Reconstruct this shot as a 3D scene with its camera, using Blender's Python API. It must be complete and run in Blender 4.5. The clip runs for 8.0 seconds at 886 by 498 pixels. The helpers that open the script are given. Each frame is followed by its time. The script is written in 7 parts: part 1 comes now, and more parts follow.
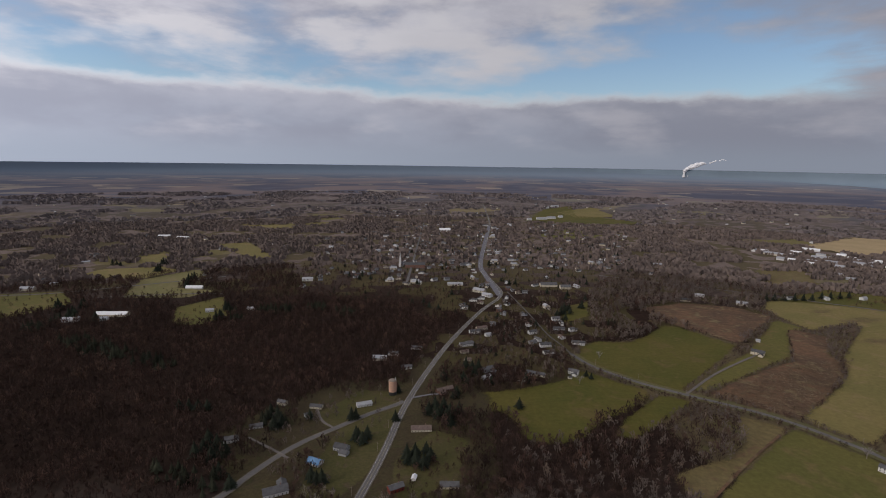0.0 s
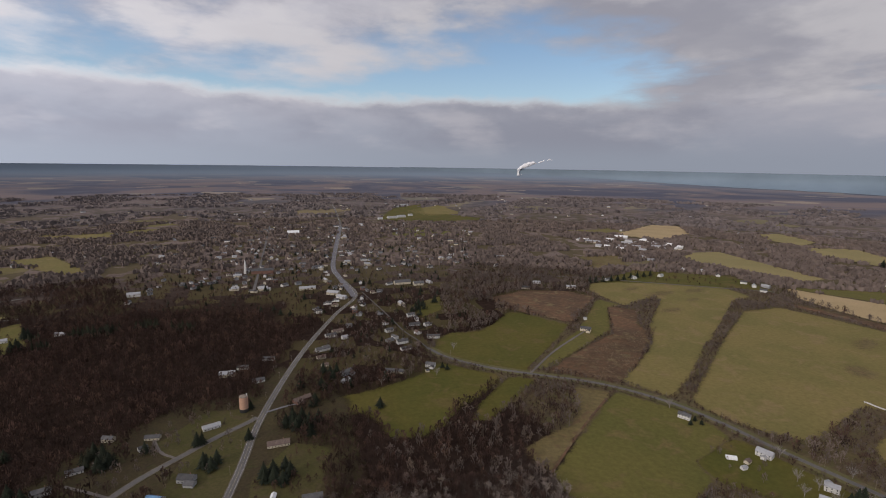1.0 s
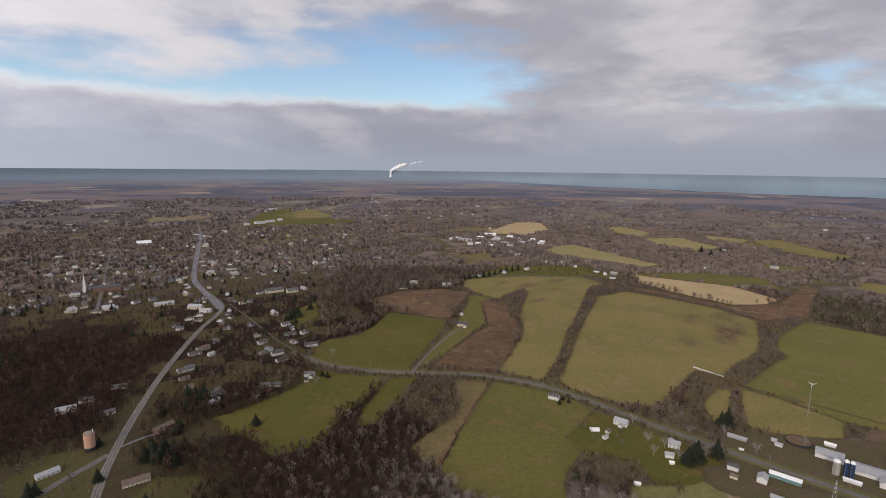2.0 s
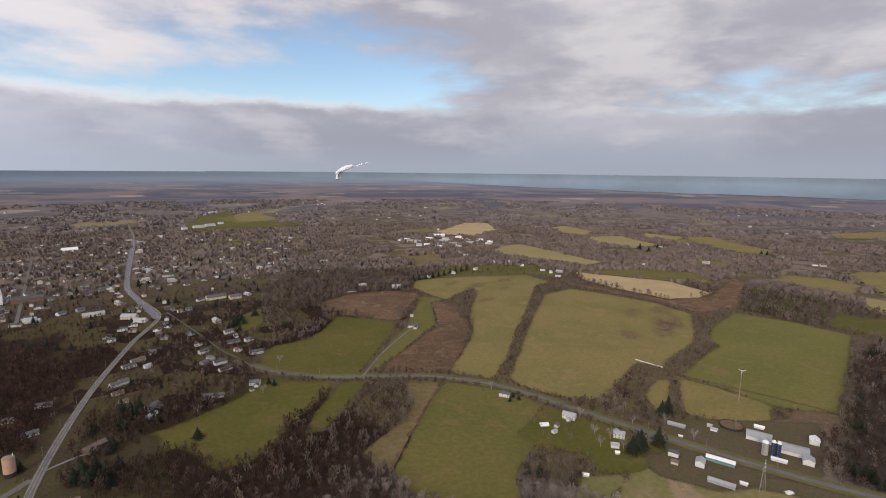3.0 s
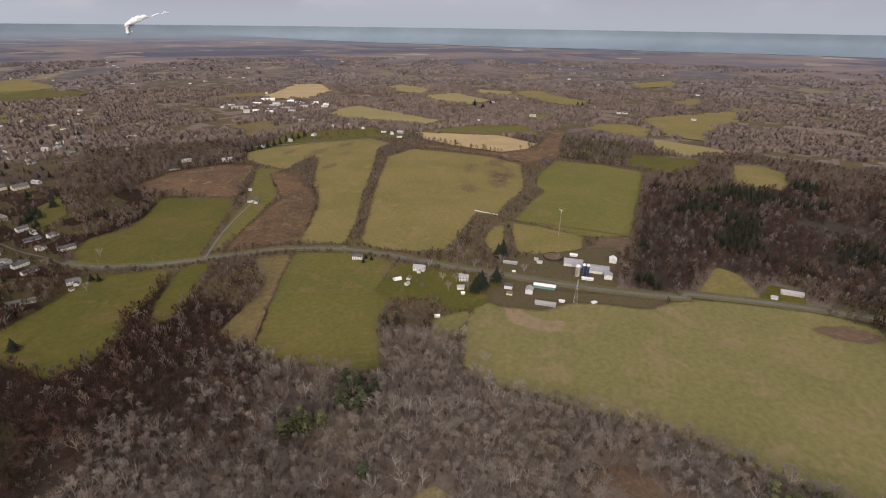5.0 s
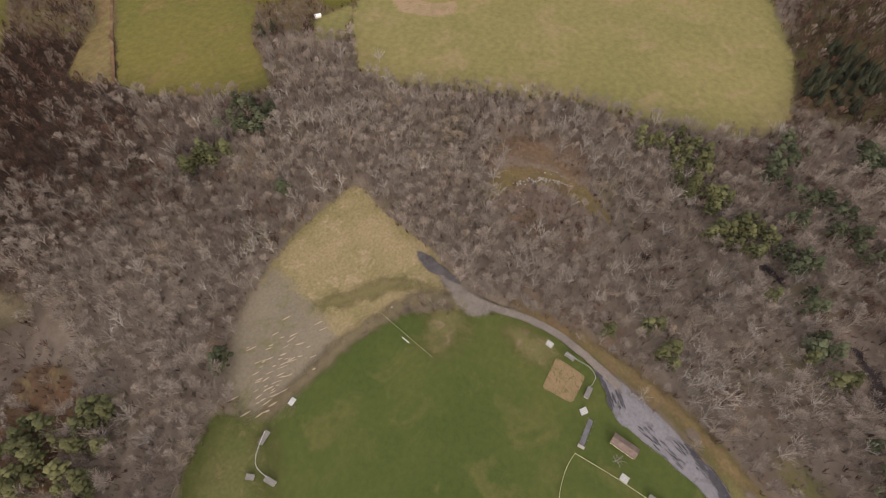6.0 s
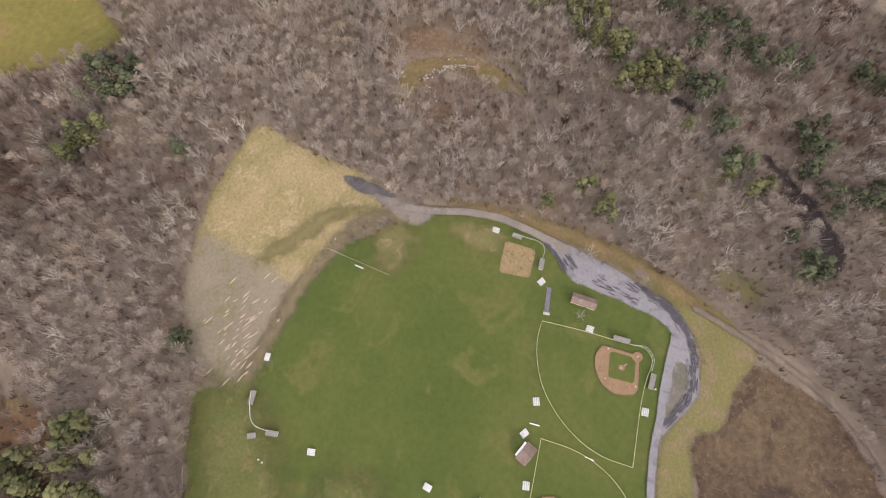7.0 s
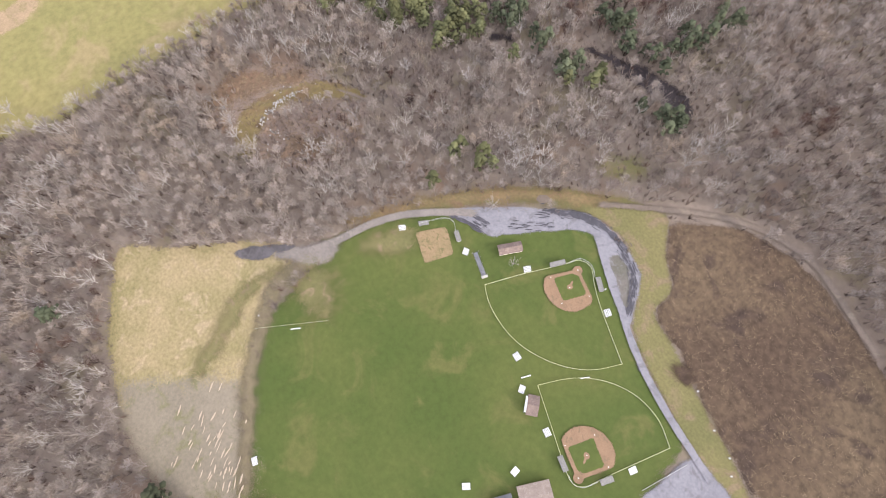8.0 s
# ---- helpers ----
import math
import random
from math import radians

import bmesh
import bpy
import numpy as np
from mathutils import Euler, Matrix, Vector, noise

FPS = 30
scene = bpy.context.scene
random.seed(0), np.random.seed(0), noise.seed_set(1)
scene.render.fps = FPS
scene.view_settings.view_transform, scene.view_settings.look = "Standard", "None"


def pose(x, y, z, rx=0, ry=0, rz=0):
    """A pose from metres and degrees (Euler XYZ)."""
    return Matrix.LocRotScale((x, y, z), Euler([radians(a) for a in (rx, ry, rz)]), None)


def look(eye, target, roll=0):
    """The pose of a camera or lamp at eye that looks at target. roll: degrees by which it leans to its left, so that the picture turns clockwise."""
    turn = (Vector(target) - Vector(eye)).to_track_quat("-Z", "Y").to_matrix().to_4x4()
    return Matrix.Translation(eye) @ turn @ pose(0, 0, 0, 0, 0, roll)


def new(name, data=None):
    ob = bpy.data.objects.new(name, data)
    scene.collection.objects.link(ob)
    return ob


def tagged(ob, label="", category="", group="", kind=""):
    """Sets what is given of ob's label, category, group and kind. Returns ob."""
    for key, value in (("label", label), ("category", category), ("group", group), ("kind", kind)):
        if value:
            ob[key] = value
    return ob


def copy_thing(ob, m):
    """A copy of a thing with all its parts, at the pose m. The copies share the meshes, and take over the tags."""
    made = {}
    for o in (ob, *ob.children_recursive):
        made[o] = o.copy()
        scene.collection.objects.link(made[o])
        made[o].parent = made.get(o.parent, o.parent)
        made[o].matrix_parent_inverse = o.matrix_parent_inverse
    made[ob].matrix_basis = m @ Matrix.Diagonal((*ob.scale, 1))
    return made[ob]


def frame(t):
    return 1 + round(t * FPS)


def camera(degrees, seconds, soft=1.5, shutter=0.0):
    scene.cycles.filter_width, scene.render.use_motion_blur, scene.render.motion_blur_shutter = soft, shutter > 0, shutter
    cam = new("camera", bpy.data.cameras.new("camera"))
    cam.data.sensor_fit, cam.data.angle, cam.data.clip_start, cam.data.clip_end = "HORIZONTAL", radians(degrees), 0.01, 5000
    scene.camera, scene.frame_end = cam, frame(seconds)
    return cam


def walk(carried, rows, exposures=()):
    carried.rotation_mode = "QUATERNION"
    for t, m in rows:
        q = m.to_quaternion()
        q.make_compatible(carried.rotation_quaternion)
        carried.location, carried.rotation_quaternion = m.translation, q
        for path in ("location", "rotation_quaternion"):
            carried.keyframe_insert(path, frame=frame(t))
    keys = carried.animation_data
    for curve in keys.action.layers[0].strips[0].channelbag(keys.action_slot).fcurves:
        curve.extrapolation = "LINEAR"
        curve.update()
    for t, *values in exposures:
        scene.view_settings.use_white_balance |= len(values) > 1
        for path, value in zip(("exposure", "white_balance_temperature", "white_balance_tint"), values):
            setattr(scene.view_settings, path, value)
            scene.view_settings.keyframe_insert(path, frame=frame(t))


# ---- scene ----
cam = camera(82.9, 8.0, soft=1.0)
PATH = [
    (0, (0.00, 0.00, 320.00), (-0.000, 98.498, 302.732), 0.86),
    (0.5, (0.08, 1.04, 320.32), (14.286, 98.519, 303.088), 0.94),
    (1, (-0.35, 1.64, 319.93), (28.435, 95.900, 303.010), 0.86),
    (1.5, (-0.25, 3.89, 319.13), (42.203, 92.895, 302.547), 0.73),
    (2, (-0.33, 4.60, 318.51), (50.938, 88.915, 302.299), 0.67),
    (2.4, (-0.21, 5.30, 318.17), (55.106, 87.054, 302.136), 0.64),
    (2.8, (0.08, 6.08, 317.88), (58.442, 85.714, 301.994), 0.61),
    (3.2, (0.46, 6.67, 317.60), (61.586, 84.232, 301.851), 0.59),
    (3.5, (0.76, 6.83, 317.36), (64.159, 82.569, 301.731), 0.57),
    (4, (1.36, 6.50, 316.85), (69.005, 78.532, 301.497), 0.51),
    (4.2, (1.14, 6.88, 316.88), (70.882, 76.906, 301.647), 0.50),
    (4.4, (0.94, 7.34, 316.75), (73.070, 74.375, 299.301), 0.53),
    (4.6, (0.74, 7.88, 316.40), (74.900, 70.777, 293.089), 0.59),
    (4.8, (0.55, 8.45, 315.92), (75.896, 66.094, 284.307), 0.69),
    (5, (0.40, 9.00, 315.36), (75.666, 60.466, 274.294), 0.79),
    (5.15, (0.33, 9.40, 314.94), (74.629, 55.853, 266.764), 0.87),
    (5.3, (0.30, 9.75, 314.55), (72.987, 51.163, 259.767), 0.93),
    (5.5, (0.35, 10.14, 314.02), (68.898, 44.104, 249.614), 1.01),
    (5.8, (-0.01, 8.93, 313.63), (58.882, 33.238, 236.551), 1.08),
    (6, (0.37, 7.55, 313.78), (51.073, 25.801, 229.537), 0.66),
    (6.5, (4.48, 5.79, 314.09), (40.839, 14.703, 221.362), -1.02),
    (7, (6.38, 5.85, 314.26), (42.538, 9.613, 221.104), -2.98),
    (7.5, (8.39, 6.48, 314.66), (43.627, 2.992, 221.139), -4.82),
    (8, (10.39, 6.05, 315.44), (42.220, -5.992, 221.413), -6.73),
]
walk(cam, [(t, look(eye, target, roll)) for t, eye, target, roll in PATH],
     exposures=[
         (0, -1.66, 6250, 10), (1.5, -1.28, 6450, 10), (3.5, -1.0, 6480, 10), (4.2, -0.98, 6520, 10), (5.3, -0.78, 6850, 10), (5.5, -0.74, 6900, 10), (6, -0.35, 7000, 10), (6.5, -0.02, 7000, 10), (7, 0.2, 6700, 10), (7.5, 0.48, 6350, 10), (8, 0.64, 6150, 10),
])

# ---- light ----
SUN_AZIMUTH, SUN_HEIGHT = 122.0, 21.0     # degrees to the left of +y, and above the horizon
sun_way = Vector((-math.sin(radians(SUN_AZIMUTH)) * math.cos(radians(SUN_HEIGHT)),
                  math.cos(radians(SUN_AZIMUTH)) * math.cos(radians(SUN_HEIGHT)), math.sin(radians(SUN_HEIGHT))))
sun = new("sun", bpy.data.lights.new("sun", "SUN"))
sun.data.energy, sun.data.angle, sun.data.color = 3.3, radians(11), (1.0, 0.87, 0.70)
sun.matrix_world = look(sun_way * 1000, (0, 0, 0))


class Nodes:
    """Short hand for node trees."""

    def __init__(self, tree):
        self.tree = tree
        tree.nodes.clear()

    def add(self, kind, settings=None, **sockets):
        node = self.tree.nodes.new(kind)
        for key, value in (settings or {}).items():
            setattr(node, key, value)
        for key, value in sockets.items():
            socket = node.inputs[int(key[1:])] if key[0] == "i" and key[1:].isdigit() else node.inputs[key.replace("_", " ")]
            if isinstance(value, bpy.types.NodeSocket):
                self.tree.links.new(value, socket)
            else:
                socket.default_value = value
        return node

    def math(self, op, a, b=0.0, c=0.0, clamp=False):
        node = self.add("ShaderNodeMath", {"operation": op, "use_clamp": clamp})
        for n, value in enumerate((a, b, c)):
            if isinstance(value, bpy.types.NodeSocket):
                self.tree.links.new(value, node.inputs[n])
            else:
                node.inputs[n].default_value = value
        return node.outputs[0]

    def mix(self, factor, a, b):
        node = self.add("ShaderNodeMix", {"data_type": "RGBA"})
        for n, value in ((0, factor), (6, a), (7, b)):
            if isinstance(value, bpy.types.NodeSocket):
                self.tree.links.new(value, node.inputs[n])
            else:
                node.inputs[n].default_value = (*value, 1.0) if n and len(value) == 3 else value
        return node.outputs[2]

    def step(self, value, low, high):
        node = self.add("ShaderNodeMapRange", {"interpolation_type": "SMOOTHSTEP"}, Value=value)
        node.inputs["From Min"].default_value, node.inputs["From Max"].default_value = low, high
        return node.outputs[0]

    def noise(self, vector, scale, detail=4.0, rough=0.55, warp=0.0):
        return self.add("ShaderNodeTexNoise", None, Vector=vector, Scale=scale, Detail=detail, Roughness=rough, Distortion=warp).outputs[0]


def make_world():
    """A winter sky: a grey bank over the horizon, a blue gap above it and broken cloud overhead."""
    world = bpy.data.worlds.new("sky")
    world.use_nodes = True
    scene.world = world
    n = Nodes(world.node_tree)
    way = n.add("ShaderNodeTexCoord").outputs["Generated"]
    sky = n.add("ShaderNodeTexSky", {"sky_type": "NISHITA", "sun_disc": False, "sun_elevation": radians(SUN_HEIGHT),
                                     "sun_rotation": radians(-SUN_AZIMUTH), "dust_density": 0.6, "ozone_density": 1.6})
    clear = n.add("ShaderNodeMix", {"data_type": "RGBA", "blend_type": "MULTIPLY"})
    clear.inputs[0].default_value = 1.0
    n.tree.links.new(sky.outputs[0], clear.inputs[6])
    clear.inputs[7].default_value = (0.205, 0.202, 0.212, 1.0)
    axes = n.add("ShaderNodeSeparateXYZ", None, Vector=way)
    x, y, z = axes.outputs
    up = n.math("MAXIMUM", z, 0.0)
    flat = n.math("ADD", up, 0.10)
    dome = n.add("ShaderNodeCombineXYZ", None, X=n.math("DIVIDE", x, flat), Y=n.math("DIVIDE", y, flat), Z=0.0).outputs[0]
    low = n.add("ShaderNodeCombineXYZ", None, X=x, Y=y, Z=n.math("MULTIPLY", z, 2.6)).outputs[0]
    big = n.noise(dome, 0.50, 8.0, 0.55, 0.3)
    fine = n.noise(dome, 1.7, 7.0, 0.58, 0.2)
    bank_edge = n.noise(low, 2.2, 7.0, 0.6)
    streak = n.noise(low, 3.4, 6.0, 0.55, 0.2)
    # the gap of clear sky lies between the bank and the upper cloud, and closes towards the lake
    bearing = n.math("ARCTAN2", x, y)
    closing = n.step(bearing, 0.40, 0.80)
    floor_ = n.math("ADD", 0.172, n.math("MULTIPLY", n.math("ADD", bearing, 0.7), 0.085))
    lift = n.math("SUBTRACT", up, floor_)
    cover = n.math("ADD", n.math("MULTIPLY", lift, 3.2), n.math("ADD", n.math("MULTIPLY", n.math("SUBTRACT", big, 0.40), 1.9), n.math("MULTIPLY", n.math("SUBTRACT", fine, 0.5), 0.45)))
    cover = n.math("ADD", cover, n.math("MULTIPLY", closing, 0.75))
    flatter = n.add("ShaderNodeCombineXYZ", None, X=x, Y=y, Z=n.math("MULTIPLY", z, 3.0)).outputs[0]
    tops = n.noise(flatter, 4.4, 6.0, 0.52, 0.0)
    cover = n.math("ADD", cover, n.math("MULTIPLY", n.math("SUBTRACT", tops, 0.5), 1.1))
    upper = n.step(cover, -0.16, 0.34)
    puffs = n.noise(low, 13.0, 5.0, 0.6)
    line = n.math("ADD", n.math("ADD", n.math("MULTIPLY", bank_edge, 0.075), n.math("MULTIPLY", puffs, 0.030)), n.math("SUBTRACT", 0.068, n.math("MULTIPLY", bearing, 0.020)))
    bank = n.math("SUBTRACT", 1.0, n.step(n.math("SUBTRACT", up, line), -0.012, 0.016))
    body = n.mix(n.step(n.math("ADD", big, n.math("MULTIPLY", n.math("SUBTRACT", fine, 0.5), 0.9)), 0.36, 0.66), (0.66, 0.65, 0.75), (0.97, 0.94, 1.02))
    body = n.mix(n.math("MULTIPLY", n.step(tops, 0.46, 0.60), 0.8), body, (1.13, 1.08, 1.11))
    body = n.mix(n.math("MULTIPLY", n.step(bearing, 0.2, 1.0), n.step(streak, 0.40, 0.62)), body, (0.68, 0.67, 0.76))
    under = n.mix(n.step(n.math("SUBTRACT", up, line), -0.07, 0.0), (0.65, 0.68, 0.80), (0.80, 0.79, 0.89))
    under = n.mix(n.math("MULTIPLY", n.step(streak, 0.40, 0.62), 0.75), under, (0.54, 0.55, 0.66))
    under = n.mix(n.math("MULTIPLY", n.step(tops, 0.50, 0.70), 0.7), under, (0.96, 0.92, 0.99))
    under = n.mix(n.math("MULTIPLY", n.step(n.math("SUBTRACT", up, line), -0.016, 0.006), n.math("SUBTRACT", 1.0, closing)), under, (1.26, 1.19, 1.20))
    under = n.mix(n.step(up, 0.055, 0.0), under, (0.60, 0.65, 0.77))
    colour = n.mix(upper, clear.outputs[2], body)
    colour = n.mix(bank, colour, under)
    # brighter towards the sun's side
    sunward = n.math("ADD", 1.26, n.math("MULTIPLY", n.step(n.math("MULTIPLY", bearing, -1.0), -0.6, 1.4), 1.2))
    back = n.add("ShaderNodeBackground", None, Color=colour, Strength=sunward)
    n.add("ShaderNodeOutputWorld", None, Surface=back.outputs[0])


make_world()


# ---- materials ----
def material(name, a, b, scale=0.05, fine=1.2, third=None, rough=0.9, metal=0.0, bump=0.0, tint="", spread=0.0, where="Object", lustre=0.2, grit=0.7):
    """Two colours mixed by noise of that many waves a metre, a fine grain over them, and a third colour in patches."""
    mat = bpy.data.materials.new(name)
    mat.use_nodes = True
    n = Nodes(mat.node_tree)
    place = n.add("ShaderNodeNewGeometry").outputs["Position"] if where == "World" else n.add("ShaderNodeTexCoord").outputs["Object"]
    coarse, grain = n.noise(place, scale, 5.0, 0.6, 0.4), n.noise(place, fine, 4.0, 0.65)
    colour = n.mix(n.step(coarse, 0.34, 0.66), a, b)
    if third:
        patch = n.noise(place, scale * 2.7, 4.0, 0.6, 0.8)
        colour = n.mix(n.step(patch, 0.52, 0.68), colour, third)
    value = n.math("MAXIMUM", n.math("ADD", n.math("MULTIPLY", grain, grit), 1.0 - grit / 2), 0.15)
    if tint:
        value = n.math("MULTIPLY", value, n.math("ADD", n.math("MULTIPLY", n.add("ShaderNodeAttribute", {"attribute_name": tint}).outputs["Fac"], spread), 1.0 - spread / 2))
    elif spread:
        value = n.math("MULTIPLY", value, n.math("ADD", n.math("MULTIPLY", n.add("ShaderNodeObjectInfo").outputs["Random"], spread), 1.0 - spread / 2))
    scaled = n.add("ShaderNodeVectorMath", {"operation": "SCALE"}, i0=colour)
    n.tree.links.new(value, scaled.inputs["Scale"])
    shade = n.add("ShaderNodeBsdfPrincipled", None, Base_Color=scaled.outputs[0], Roughness=rough, Metallic=metal)
    shade.inputs["Specular IOR Level"].default_value = lustre
    if bump:
        n.tree.links.new(n.add("ShaderNodeBump", None, Strength=0.6, Distance=bump, Height=grain).outputs[0], shade.inputs["Normal"])
    surface = shade.outputs[0]
    if where == "Object" and not spread and rough > 0.65 and not metal:
        # loose ground thins out towards its edge
        fade = n.add("ShaderNodeAttribute", {"attribute_name": "fade"}).outputs["Fac"]
        tufts = n.math("ADD", n.math("MULTIPLY", n.math("SUBTRACT", n.noise(place, 0.11, 5.0, 0.65), 0.5), 1.5), n.math("MULTIPLY", n.math("SUBTRACT", n.noise(place, 2.2, 2.0, 0.5), 0.5), 2.6))
        gone = n.math("MULTIPLY", n.math("GREATER_THAN", n.math("ADD", fade, tufts), 0.5), n.math("GREATER_THAN", fade, 0.002))
        surface = n.add("ShaderNodeMixShader", None, Fac=gone, i1=surface, i2=n.add("ShaderNodeBsdfTransparent").outputs[0]).outputs[0]
    n.add("ShaderNodeOutputMaterial", None, Surface=surface)
    return mat


def far_material():
    """Woods and fields of the whole country, laid out on the map coordinates stored with the sheet; haze and cloud
    shade are mixed into the colours.
    """
    mat = bpy.data.materials.new("countryside")
    mat.use_nodes = True
    n = Nodes(mat.node_tree)
    plan = n.add("ShaderNodeAttribute", {"attribute_name": "plan"}).outputs["Vector"]
    dist = n.add("ShaderNodeVectorMath", {"operation": "LENGTH"}, i0=plan).outputs["Value"]
    wide, mid, fine = n.noise(plan, 0.0006, 5.0, 0.6, 0.6), n.noise(plan, 0.0035, 4.0, 0.6, 0.5), n.noise(plan, 0.09, 4.0, 0.7)
    lots = n.add("ShaderNodeTexVoronoi", {"distance": "CHEBYCHEV"}, Vector=plan, Scale=0.0034, Randomness=0.9).outputs["Color"]
    lot = n.add("ShaderNodeSeparateColor", None, Color=lots).outputs
    wood = n.mix(n.step(fine, 0.35, 0.7), (0.142, 0.114, 0.092), (0.185, 0.150, 0.122))
    wood = n.mix(n.math("MULTIPLY", n.step(n.noise(plan, 0.022, 4.0, 0.6, 0.5), 0.54, 0.68), 0.5), wood, (0.130, 0.112, 0.062))
    wood = n.mix(n.math("MULTIPLY", n.step(n.noise(plan, 0.017, 4.0, 0.6, 0.9), 0.56, 0.70), 0.5), wood, (0.140, 0.086, 0.056))
    wood = n.mix(n.math("MULTIPLY", n.step(wide, 0.45, 0.65), 0.4), wood, (0.125, 0.090, 0.068))
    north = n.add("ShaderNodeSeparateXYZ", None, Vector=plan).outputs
    # cloud shade over the northern woods, painted as a darker floor colour
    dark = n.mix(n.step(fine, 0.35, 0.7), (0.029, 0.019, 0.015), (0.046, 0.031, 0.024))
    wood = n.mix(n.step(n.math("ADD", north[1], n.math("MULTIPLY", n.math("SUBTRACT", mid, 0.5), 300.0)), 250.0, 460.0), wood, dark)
    # paler with distance: haze is put into the wood colour
    grove = n.mix(n.step(fine, 0.35, 0.7), (0.165, 0.128, 0.112), (0.236, 0.187, 0.160))
    grove = n.mix(n.math("MULTIPLY", n.step(n.noise(plan, 0.0045, 4.0, 0.6, 0.6), 0.52, 0.66), 0.7), grove, (0.098, 0.078, 0.068))
    wood = n.mix(n.step(dist, 1100.0, 1900.0), wood, grove)
    field = n.mix(lot[1], (0.205, 0.165, 0.080), (0.150, 0.140, 0.060))
    open_ = n.math("MULTIPLY", n.step(lot[0], 0.91, 0.92), n.step(dist, 1500.0, 2000.0))
    gardens = n.add("ShaderNodeSeparateColor", None, Color=n.add("ShaderNodeTexVoronoi", {"distance": "CHEBYCHEV"}, Vector=plan, Scale=0.021, Randomness=0.9).outputs["Color"]).outputs
    wood = n.mix(n.math("MULTIPLY", n.math("GREATER_THAN", gardens[0], 0.42), n.math("MULTIPLY", n.math("MULTIPLY", n.step(dist, 640.0, 760.0), 0.75), n.math("MAXIMUM", n.step(north[0], -45.0, 0.0), n.step(north[1], 1120.0, 1220.0)))), wood, n.mix(gardens[1], (0.106, 0.085, 0.044), (0.084, 0.073, 0.034)))
    near = n.mix(open_, wood, field)
    # blue-grey haze towards the horizon, painted into the ground colour
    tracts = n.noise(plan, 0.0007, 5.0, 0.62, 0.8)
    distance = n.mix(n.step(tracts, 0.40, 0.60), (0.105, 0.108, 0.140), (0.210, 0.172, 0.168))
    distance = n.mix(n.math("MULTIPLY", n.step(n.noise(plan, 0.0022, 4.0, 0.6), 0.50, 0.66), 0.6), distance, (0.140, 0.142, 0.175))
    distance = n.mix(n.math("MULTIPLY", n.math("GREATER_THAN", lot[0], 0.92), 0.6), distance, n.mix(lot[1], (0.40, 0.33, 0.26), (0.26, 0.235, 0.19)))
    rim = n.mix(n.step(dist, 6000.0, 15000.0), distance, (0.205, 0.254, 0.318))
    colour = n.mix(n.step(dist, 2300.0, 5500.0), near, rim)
    shade = n.add("ShaderNodeBsdfPrincipled", None, Base_Color=colour, Roughness=1.0)
    shade.inputs["Specular IOR Level"].default_value = 0.0
    n.add("ShaderNodeOutputMaterial", None, Surface=shade.outputs[0])
    return mat


